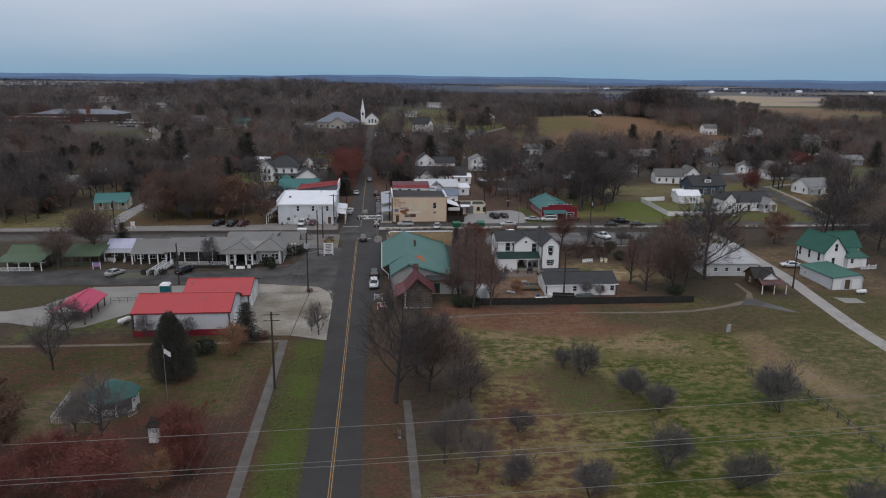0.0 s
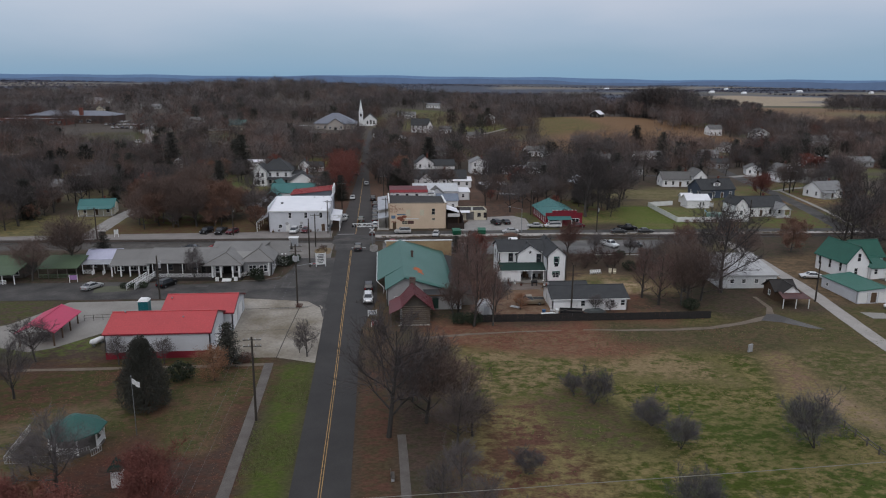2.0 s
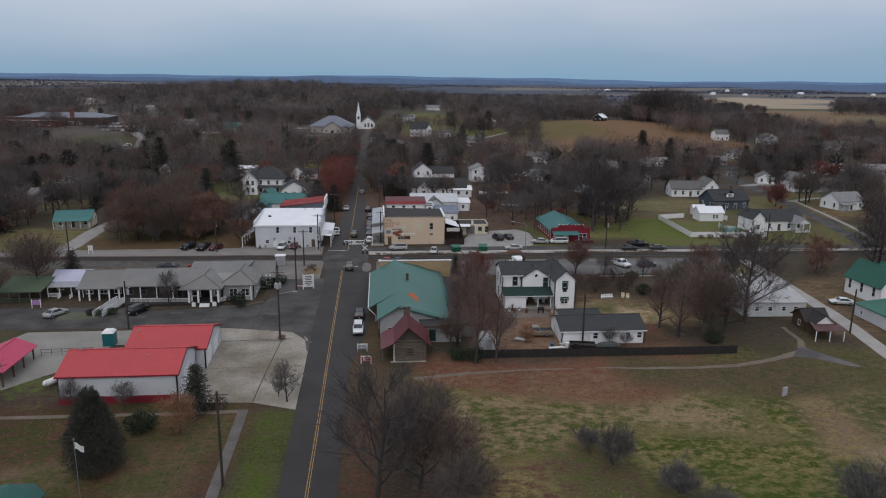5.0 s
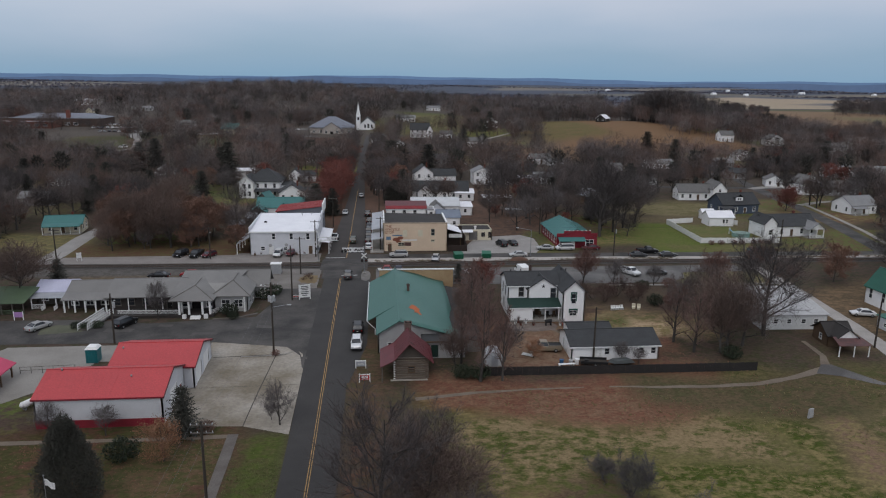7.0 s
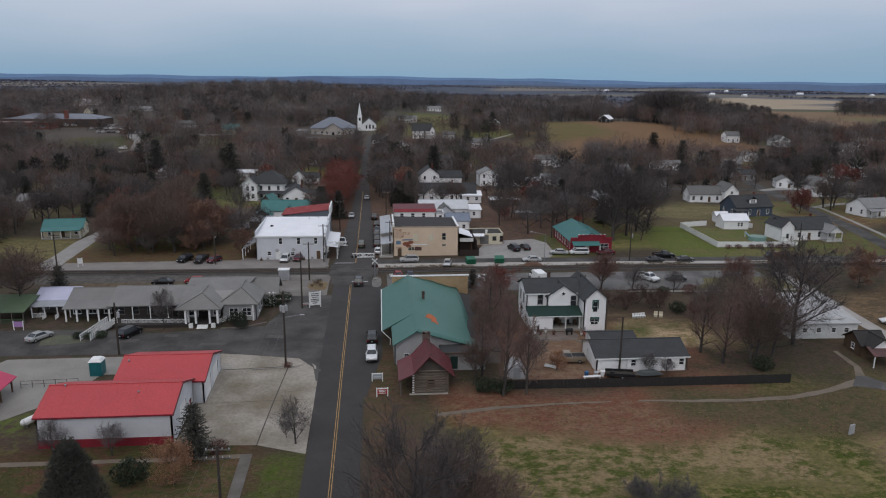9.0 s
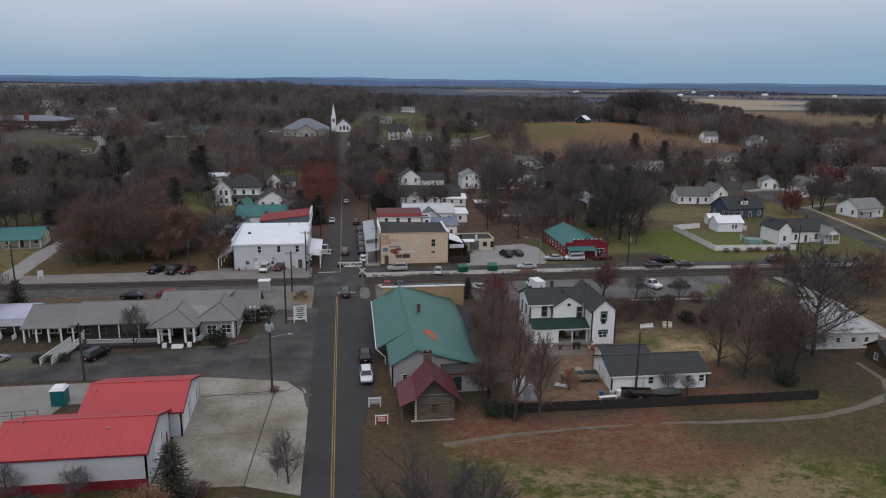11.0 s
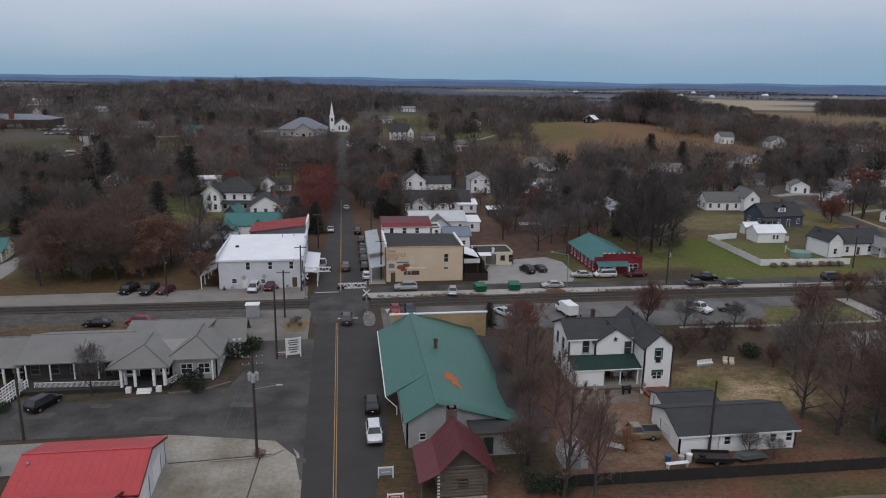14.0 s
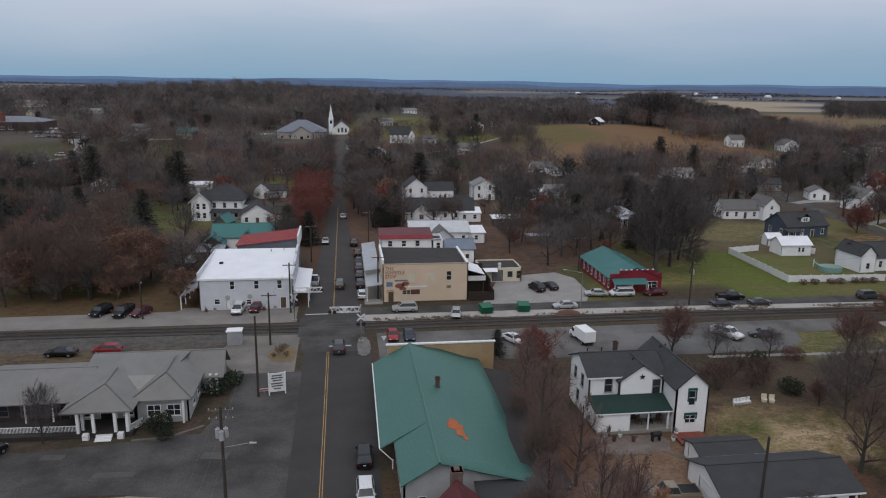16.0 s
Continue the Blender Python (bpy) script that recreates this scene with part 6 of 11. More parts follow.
def park_things():
    t = thing("gazebo", -31.0, 94.6, "octagonal white-railed gazebo with a green roof", "gazebo")
    n, r = 8, 3.1
    ring = [(r * math.cos((k + 0.5) * math.tau / n), r * math.sin((k + 0.5) * math.tau / n)) for k in range(n)]
    part("floor", prism(bmesh.new(), lambda q: [(x, y, q) for x, y in ring], -0.3, 0.45), WOOD_GREY, t)
    posts(t, ring, 0.3, 2.75, 0.08, WHITE_PLAIN)
    for k in range(n):
        if k != 6:
            railing(t, ring[k], ring[(k + 1) % n], 0.45, 0.85, WHITE_PLAIN)
    bm = bmesh.new()
    eave = [bm.verts.new((x * 1.16, y * 1.16, 2.6)) for x, y in ring]
    top = [bm.verts.new((x * 0.12, y * 0.12, 4.4)) for x, y in ring]
    low = [bm.verts.new((x * 1.16, y * 1.16, 2.45)) for x, y in ring]
    for k in range(n):
        j = (k + 1) % n
        bm.faces.new((eave[k], eave[j], top[j], top[k])), bm.faces.new((low[k], low[j], eave[j], eave[k]))
    bm.faces.new(top), bm.faces.new(low[::-1])
    part("roof", bm, mat("dull_teal_metal", (0.02, 0.085, 0.07), (0.03, 0.10, 0.085), 0.5, 6, 0.55), t, "green metal roof")
    d = thing("park_fence", -34.5, 92, "white picket fence panels round the gazebo lawn", "fence")
    for a, b in (((-3.5, -1.0), (-4.2, 7.2)), ((-3.4, -1.2), (2.8, -1.3)), ((2.9, -1.2), (5.6, 0.8)), ((6.2, -0.2), (6.9, 1.2))):
        railing(d, a, b, 0, 0.95, mat("worn_white_pickets", (0.50, 0.49, 0.47), (0.30, 0.29, 0.28), 0.8, 7, 0.8), 0.3, "fence_panel")
    w = thing("bell_tower_model", -22.9, 85.2, "small white wooden tower with a green pointed roof", "garden ornament")
    bm = box(bmesh.new(), -0.55, 0.55, -0.55, 0.55, -0.3, 1.5)
    part("body", bm, WHITE_PAINT, w)
    posts(w, ((-0.48, -0.48), (0.48, -0.48), (-0.48, 0.48), (0.48, 0.48)), 1.5, 2.2, 0.06, WHITE_PLAIN)
    bm = bmesh.new()
    base = [bm.verts.new((x, y, 2.2)) for x, y in ((-0.85, -0.85), (0.85, -0.85), (0.85, 0.85), (-0.85, 0.85))]
    tip = bm.verts.new((0, 0, 3.6))
    bm.faces.new(base[::-1])
    for k in range(4):
        bm.faces.new((base[k], base[(k + 1) % 4], tip))
    part("roof", bm, GREEN_PORCH, w, "dark green pointed roof")
    p = thing("flagpole", -24.6, 97, "tall grey flagpole with a hanging flag", "flagpole")
    part("pole", tube(bmesh.new(), (0, 0, -0.2), (0, 0, 8.2), 0.06, 0.035), POLE_STEEL, p)
    part("finial", tube(bmesh.new(), (0, 0, 8.2), (0, 0, 8.35), 0.09, 0.03), POLE_STEEL, p)
    bm = bmesh.new()
    grid = [[bm.verts.new((0.06 + 0.9 * i / 5, 0.10 * math.sin(i * 1.4), 7.9 - 0.75 * j - 0.55 * i / 5)) for i in range(6)] for j in range(2)]
    for i in range(5):
        bm.faces.new((grid[0][i], grid[0][i + 1], grid[1][i + 1], grid[1][i]))
    part("flag", bm, SIGN_WHITE, p, "pale drooping flag")
    k = thing("propane_tank", -40.8, 128.2, "white propane tank on legs beside the fire station", "gas tank", rz=60)
    bm = tube(bmesh.new(), (-1.1, 0, 0.75), (1.1, 0, 0.75), 0.48, 0.48, 14)
    tube(bm, (1.1, 0, 0.75), (1.42, 0, 0.75), 0.48, 0.18, 14), tube(bm, (-1.1, 0, 0.75), (-1.42, 0, 0.75), 0.48, 0.18, 14)
    part("tank", bm, WHITE_PLAIN, k, shade=True)
    for x in (-0.8, 0.8):
        part("leg", box(bmesh.new(), x - 0.08, x + 0.08, -0.35, 0.35, -0.1, 0.4), POLE_STEEL, k)
    o = thing("portable_toilet", -37.6, 143.4, "teal portable toilet with a white roof", "portable toilet")
    bm = box(bmesh.new(), -0.9, 0.9, -0.9, 0.9, 0, 2.3)
    for s in (-0.55, 0, 0.55):
        box(bm, s - 0.05, s + 0.05, -0.94, -0.9, 0.1, 2.2)
    part("cabin", bm, TEAL_PLASTIC, o)
    bm = bmesh.new()
    prism(bm, lambda q: [(-1.0 + q, -1.0 + q, 2.3 + q * 1.4), (1.0 - q, -1.0 + q, 2.3 + q * 1.4), (1.0 - q, 1.0 - q, 2.3 + q * 1.4), (-1.0 + q, 1.0 - q, 2.3 + q * 1.4)], 0, 0.3)
    part("lid", bm, WHITE_PLAIN, o, "white translucent roof")


park_things()


# ---- buildings north of the railway ----
def white_store():
    t = thing("white_store", -15.3, 210.2, "pale two-storey store with a white metal roof", "store")
    f = block(t, -8.6, 8.4, 0, 19.5, 6.0, GREY_SIDING, WHITE_METAL, "shed", 1.0, "x", 0.15, windows=[("S", u, 4.0, 0.75, 1.5) for u in (6.0, 10.4, 14.6)] + [("S", 8.9, 1.1, 0.8, 0.8), ("S", 3.2, 1.2, 0.9, 0.9)] + [("E", 3 + 4 * k, 4, 0.9, 1.6) for k in range(4)], doors=(("S", 5.3, 1.0, 2.1), ("S", 15.2, 1.0, 2.1, WOOD_BROWN)), ribs=0.6)
    part("parapet", box(box(box(bmesh.new(), 8.1, 8.55, -0.1, 6.5, 6.0, 6.7), 8.1, 8.55, 6.5, 13, 6.0, 7.3), 8.1, 8.55, 13, 19.6, 6.0, 7.9), GREY_SIDING, t)
    part("parapet", box(bmesh.new(), -8.75, -8.45, -0.1, 19.6, 6.0, 7.2), GREY_SIDING, t)
    part("fascia", box(bmesh.new(), -8.8, 8.6, -0.26, -0.16, 5.75, 6.08), WHITE_PLAIN, t)
    part("lean_to_roof", slab(bmesh.new(), [(-12.2, 0.4, 2.6), (-8.6, 0.4, 4.6), (-8.6, 12, 4.6), (-12.2, 12, 2.6)], 0.12), GREY_METAL, t, "grey metal lean-to roof")
    posts(t, ((-12.0, 0.6), (-12.0, 4.4), (-12.0, 8.2), (-12.0, 11.8)), -0.1, 2.6, 0.09, WHITE_PLAIN)
    part("balcony_roof", slab(bmesh.new(), [(8.5, 0, 3.5), (11.4, 0, 3.1), (11.4, 17, 3.1), (8.5, 17, 3.5)], 0.12), WHITE_METAL, t, "white canopy over the pavement")
    posts(t, [(11.2, 0.3 + 4.1 * k) for k in range(5)], 0, 3.1, 0.08, WHITE_PLAIN)
    part("roof_vent", box(bmesh.new(), -6.2, -5.5, 9, 9.6, 6.4, 6.9), BLACK, t)
    part("wall_ornament", tube(tube(bmesh.new(), (0.5, -0.06, 2.5), (0.5, -0.003, 2.5), 0.45, 0.45, 12), (-3.5, -0.06, 2.4), (-3.5, -0.003, 2.4), 0.45, 0.45, 12), STUCCO_GREY, t, "round wall ornaments")
    vents(t, ((3.0, 17, 7.1), (5.5, 18, 7.1)))
    g = thing("grey_store", -13.6, 233.5, "grey building with a dull red metal roof", "store")
    slate = mat("blue_grey_siding_pale", (0.15, 0.165, 0.19), (0.115, 0.125, 0.145), 0.5, 7, 0.7, band=0.18)
    block(g, -6.6, 6.2, 0, 10.5, 6.3, slate, ROOF_TAR, "flat", windows=[("S", u, 5.0, 0.7, 0.7) for u in (5.2, 7.4, 9.6)])
    part("wall_top", prism(bmesh.new(), lambda q: [(-6.6, q, 6.3), (6.2, q, 6.3), (6.2, q, 8.3), (-6.6, q, 6.9)], 0, 0.2), slate, g)
    part("wall_top", prism(bmesh.new(), lambda q: [(-6.6, q, 6.3), (6.2, q, 6.3), (6.2, q, 8.3), (-6.6, q, 6.9)], 10.3, 10.5), slate, g)
    part("parapet", box(bmesh.new(), 6.2, 6.55, -0.1, 10.7, 6.2, 9.0), WHITE_PLAIN, g)
    rf = part("upper_roof", slab(bmesh.new(), [(-6.9, -0.3, 6.95), (6.2, -0.3, 8.4), (6.2, 10.8, 8.4), (-6.9, 10.8, 6.95)], 0.12), RED_METAL_DULL, g, "dull red sloping roof")
    bm = bmesh.new()
    for k in range(18):
        y = -0.2 + 0.62 * k
        slab(bm, [(-6.9, y, 7.0), (6.2, y, 8.45), (6.2, y + 0.06, 8.45), (-6.9, y + 0.06, 7.0)], 0.05)
    tagged(part("roof_seams", bm, RED_METAL_DULL, rf, "raised metal roof seams"), kind="stuff")
    c = thing("green_roofed_store", -22.5, 255, "white building with a teal metal roof", "store")
    block(c, -6.8, 7.5, 0, 9.5, 4.2, WHITE_PAINT, TEAL_ROOF, "gable", 2.4, "x", 0.4, windows=(("S", 3, 1.2, 0.9, 1.3), ("S", 9, 1.2, 0.9, 1.3)), ribs=0.6)
    block(c, -8.5, -3.5, -4.0, 3.0, 3.4, WOOD_GREY, TEAL_ROOF, "gable", 1.7, "y", 0.3, windows=(("S", 2.5, 1.0, 0.9, 1.0),))
    part("dormer", prism(bmesh.new(), lambda q: [(0.6, q, 4.6), (2.6, q, 4.6), (1.6, q, 5.8)], -0.2, 3.5), TEAL_ROOF, c)
    s = thing("shed", -32.2, 238, "small dark red shed with a pale roof", "shed", rz=12)
    block(s, -1.9, 1.9, 0, 3.4, 2.3, mat("barn_red_boards", (0.10, 0.03, 0.032), (0.07, 0.024, 0.025), 0.6, 8, 0.85), GREY_METAL, "gable", 0.9, "x", 0.3, windows=(("S", 1.0, 0.8, 0.6, 0.6),))
    s = thing("shed", -28.6, 248, "small weathered shed with a pale roof", "shed", rz=-10)
    block(s, -3, 3, 0, 4, 2.3, WOOD_GREY, GREY_METAL, "gable", 1.2, "x", 0.3, windows=(("S", 3.0, 0.9, 0.9, 0.9),))


white_store()


def cafe():
    t = thing("corner_cafe", 18.4, 212, "cream-painted two-storey brick corner cafe with faded wall lettering", "cafe")
    f = block(t, -8.4, 8.3, 0, 13.5, 7.5, CREAM_BRICK, ROOF_TAR, "flat", windows=(("S", 12.9, 4.3, 0.9, 1.7), ("S", 12.9, 2.7, 0.9, 0.45), ("S", 5.6, 4.2, 1.0, 1.5), ("S", 9.6, 4.2, 1.0, 1.5), ("S", 4.6, 1.6, 1.5, 0.8), ("W", 3, 4.2, 0.9, 1.7), ("W", 7, 4.2, 0.9, 1.7), ("W", 11, 4.2, 0.9, 1.7)), doors=(("S", 1.6, 1.0, 2.1, WOOD_BROWN), ("W", 6, 1.6, 2.3, DARK)), trim=CREAM_PAINT)
    for u, z in ((5.6, 4.2), (9.6, 4.2)):
        part("shutter", box(bmesh.new(), u - 0.55, u + 0.55, -0.06, -0.003, z - 0.05, z + 1.55, f["S"]), CREAM_PAINT, t, "pale boarded window")
    bm = box(bmesh.new(), -8.45, 8.35, -0.06, 0.2, 7.5, 7.72)
    part("coping", bm, mat("faded_coping", (0.48, 0.38, 0.28), (0.34, 0.26, 0.2), 0.6, 8, 0.9), t)
    part("parapet", box(bmesh.new(), -8.5, -8.1, 0, 13.6, 7.5, 8.5), WHITE_PLAIN, t)
    part("parapet", box(bmesh.new(), 7.9, 8.35, 0.2, 13.6, 7.45, 7.8), WHITE_PLAIN, t)
    # faded dark upper roof slope
    part("roof_slope", slab(bmesh.new(), [(-8.1, 0.25, 7.45), (7.9, 0.25, 7.3), (7.9, 13.4, 7.5), (-8.1, 13.4, 7.9)], 0.1), ROOF_TAR, t, "dark tar roof")
    text_part(t, "THE\nWHISTLE\nSTOP", pose(-8.0, -0.03, 6.45, 90, 0, 0), 0.95, MURAL_BROWN)
    # mural below the words
    def mark(name, u0, u1, v0, v1, m, label=""):
        part(name, box(bmesh.new(), u0, u1, -0.025, -0.003, v0, v1, f["S"]), m, t, label)
    bm = bmesh.new()
    for cx, cz, r in ((3.3, 3.3, 0.75), (4.4, 3.7, 0.6), (3.9, 2.7, 0.55)):
        prism(bm, lambda q: [(cx - 8.4 + r * 1.3 * math.cos(a), q, cz + r * 0.7 * math.sin(a)) for a in [k * math.tau / 9 for k in range(9)]], -0.025, -0.003)
    part("mural", bm, MURAL_BROWN, t, "faded brown mural of a pot")
    mark("mural", 0.7, 1.9, 3.2, 4.1, MURAL_BLUE, "faded blue mural patch")
    mark("mural", 2.3, 4.9, 4.2, 4.5, MURAL_BLUE, "faded blue mural patch")
    mark("wall_notice", 4.9, 8.7, 2.95, 3.25, SIGN_WHITE, "white lettered strip")
    mark("wall_notice", 5.2, 7.2, 1.55, 2.5, mat("notice_dark", (0.10, 0.05, 0.045), None, 1, 9, 0.8), "dark notice board")
    mark("wall_notice", 0.7, 2.1, 2.3, 2.42, MURAL_BROWN)
    mark("wall_notice", 0.7, 2.3, 1.95, 2.05, MURAL_BROWN)
    part("plinth", box(bmesh.new(), 0, 16.7, -0.04, -0.003, -0.3, 0.16, f["S"]), mat("plinth_dark", (0.10, 0.075, 0.06), None, 1, 8, 0.9), t)
    # street canopies on the west side
    for y0, y1, z, m in ((0.2, 8.5, 3.7, GREY_METAL), (8.8, 18.0, 4.6, GREY_METAL), (18.3, 37, 3.9, GREY_METAL)):
        part("canopy", slab(bmesh.new(), [(-11.6, y0, z - 0.5), (-8.45, y0, z), (-8.45, y1, z), (-11.6, y1, z - 0.5)], 0.12), m, t, "grey metal canopy over the pavement")
    posts(t, [(-11.4, 0.5 + 4.4 * k) for k in range(9)], 0, 3.2, 0.08, WHITE_PLAIN)
    part("pavement", box(bmesh.new(), -11.9, -8.4, -1.0, 38, -0.1, 0.15), CONCRETE, t)
    # east porch and annexe
    part("porch_roof", slab(bmesh.new(), [(8.4, 5.0, 5.1), (12.6, 5.0, 3.9), (12.6, 13, 3.9), (8.4, 13, 5.1)], 0.12), WHITE_METAL, t, "white lean-to roof")
    part("porch_sign", box(bmesh.new(), 9.2, 12.8, 4.8, 4.9, 2.6, 3.6), SIGN_WHITE, t, "blank pale porch board")
    part("porch_back", box(box(bmesh.new(), 8.4, 13.6, 12.6, 12.8, -0.2, 4.2), 13.4, 13.6, 3.6, 12.7, -0.2, 3.2), mat("dark_brown_boards", (0.035, 0.024, 0.02), None, 0.8, 8, 0.9), t, "dark board porch wall")
    # added dark sheets stand in for the shade inside the porch and alley
    part("porch_front", box(bmesh.new(), 8.4, 13.4, 5.9, 6.02, -0.2, 3.4), MATS["dark_brown_boards"], t, "dark board porch front")
    part("side_fence", box(box(bmesh.new(), 13.4, 13.55, -0.4, 3.6, -0.2, 2.0), 8.5, 13.4, -0.5, -0.38, -0.2, 1.7), MATS["dark_brown_boards"], t, "dark board fence beside the cafe")
    posts(t, ((12.4, 5.2), (8.7, 5.2)), 0, 3.9, 0.1, WOOD_BROWN)
    a = thing("cream_annexe", 37, 224.5, "low cream flat-roofed annexe", "shop")
    block(a, -5.2, 3.6, 0, 7.5, 3.1, CREAM_PAINT, ROOF_TAR, "flat", windows=(("S", 6.3, 1.2, 0.9, 1.0), ("S", 8.2, 1.7, 0.7, 0.6), ("S", 8.2, 0.9, 0.7, 0.5)), doors=(("S", 3.5, 2.2, 2.4, mat("grey_door", (0.16, 0.155, 0.15), None, 1, 8, 0.7)),), trim=BRICK_DARK)
    part("roof_slab", slab(bmesh.new(), [(-5.0, 0.2, 2.85), (3.4, 0.2, 2.85), (3.4, 7.3, 2.85), (-5.0, 7.3, 2.85)], 0.1), ROOF_TAR, a)
    chimney(a, -1.0, 1.2, 2.9, 3.8, 0.5, WHITE_PLAIN)
    part("awning", slab(bmesh.new(), [(-5.8, -1.5, 2.7), (-1.9, -1.5, 2.7), (-1.9, 0, 3.1), (-5.8, 0, 3.1)], 0.1), WHITE_METAL, a)
    # white block with a red roof behind
    b = thing("red_roofed_store", 18.3, 241, "white clapboard store with a deep red roof", "store")
    block(b, -7.2, 4.9, 0, 8, 6.2, WHITE_PAINT, RED_RUST, "shed", 0.9, "x", 0.3, windows=[("S", u, 4.4, 0.9, 1.3) for u in (2.2, 5.4, 8.6)], ribs=0.5)
    block(b, 4.9, 7.6, 0, 8, 5.6, WHITE_PAINT, ROOF_TAR, "flat", windows=(("S", 1.4, 3.8, 0.8, 1.3),))
    part("cornice", box(bmesh.new(), -7.4, 7.8, -0.3, -0.01, 5.95, 6.2), GREY_SIDING, b)
    part("gable_end", prism(bmesh.new(), lambda q: [(q, 0, 6.2), (q, 8, 6.2), (q, 8, 7.1)], -7.2, -7.0), WHITE_PAINT, b)
    part("valance", slab(bmesh.new(), [(-7.4, -0.35, 6.3), (4.9, -0.35, 6.3), (4.9, 0.0, 7.1), (-7.4, 0.0, 7.1)], 0.15), mat("red_valance", (0.28, 0.03, 0.04), (0.2, 0.025, 0.03), 0.5, 6, 0.5), b, "deep red metal valance")
    c = thing("blue_grey_shed", 29.6, 242, "low building with a blue-grey metal roof", "shed")
    block(c, -4.2, 4.0, 0, 8, 3.2, WHITE_PAINT, mat("blue_grey_metal", (0.17, 0.20, 0.25), (0.13, 0.155, 0.2), 0.5, 6, 0.5), "gable", 1.6, "x", 0.3, windows=(("S", 2, 1.0, 0.8, 1.0), ("S", 6.4, 1.0, 0.8, 1.0)), ribs=0.5)
    d = thing("white_hall", 25.8, 260, "white clapboard hall with a pale roof", "hall")
    block(d, -6, 9.5, 0, 10, 3.6, WHITE_PAINT, mat("pale_grey_metal", (0.55, 0.56, 0.57), (0.42, 0.43, 0.44), 0.5, 6, 0.5), "gable", 2.0, "x", 0.4, windows=[("S", u, 1.2, 0.8, 1.4) for u in (2, 5, 8, 11, 14)])
    block(d, -1.0, 4.4, -5.0, 1.0, 3.2, GREY_SIDING, SHINGLE_GREY, "gable", 2.2, "y", 0.3, windows=(("S", 2.7, 1.2, 0.8, 1.3),))
    block(d, 9.5, 14.2, 2.0, 8.0, 2.8, WHITE_PAINT, WHITE_METAL, "shed", 0.8, "x", 0.25, windows=(("S", 2.3, 1.0, 0.8, 1.1),))
    e = thing("white_long_house", 32, 294, "long white clapboard house with a dark roof and gables", "house", rz=-3)
    block(e, -10.5, 10.5, 0, 9, 3.3, WHITE_PAINT, SHINGLE_DARK, "gable", 3.0, "x", 0.4, windows=[("S", 2 + 3.4 * k, 1.0, 0.9, 1.4) for k in range(6)] + [("W", 4.5, 1.0, 0.9, 1.4)])
    block(e, -8.5, -3.0, -3.0, 4.0, 3.3, WHITE_PAINT, SHINGLE_DARK, "gable", 2.4, "y", 0.35, windows=(("S", 2.7, 1.0, 1.2, 1.4),))
    block(e, 5.5, 12.5, -2.2, 3.5, 2.7, WHITE_PAINT, WHITE_METAL, "shed", 0.9, "x", 0.3, windows=(("S", 2.0, 1.0, 0.9, 1.2), ("S", 5.2, 1.0, 0.9, 1.2)))
    chimney(e, 2.0, 4.6, 4, 7.4, 0.6, BRICK_RED)
    s = thing("shed", 52.0, 284, "long low shed with a pale flat roof", "shed")
    block(s, -5.2, 5.2, 0, 4.0, 2.3, WOOD_GREY, WHITE_METAL, "shed", 0.4, "x", 0.3, windows=(("S", 2.5, 1.0, 0.9, 0.8), ("S", 7.5, 1.0, 0.9, 0.8)))
    s = thing("carport", 54.2, 259, "open carport with a pale metal roof", "carport")
    part("roof", slab(bmesh.new(), [(-3.4, 0, 2.4), (3.4, 0, 2.4), (3.4, 3, 2.5), (-3.4, 3, 2.5)], 0.12), GREY_METAL, s)
    posts(s, ((-3.2, 0.2), (3.2, 0.2), (-3.2, 2.8), (3.2, 2.8)), -0.1, 2.4, 0.07, WOOD_GREY)


cafe()


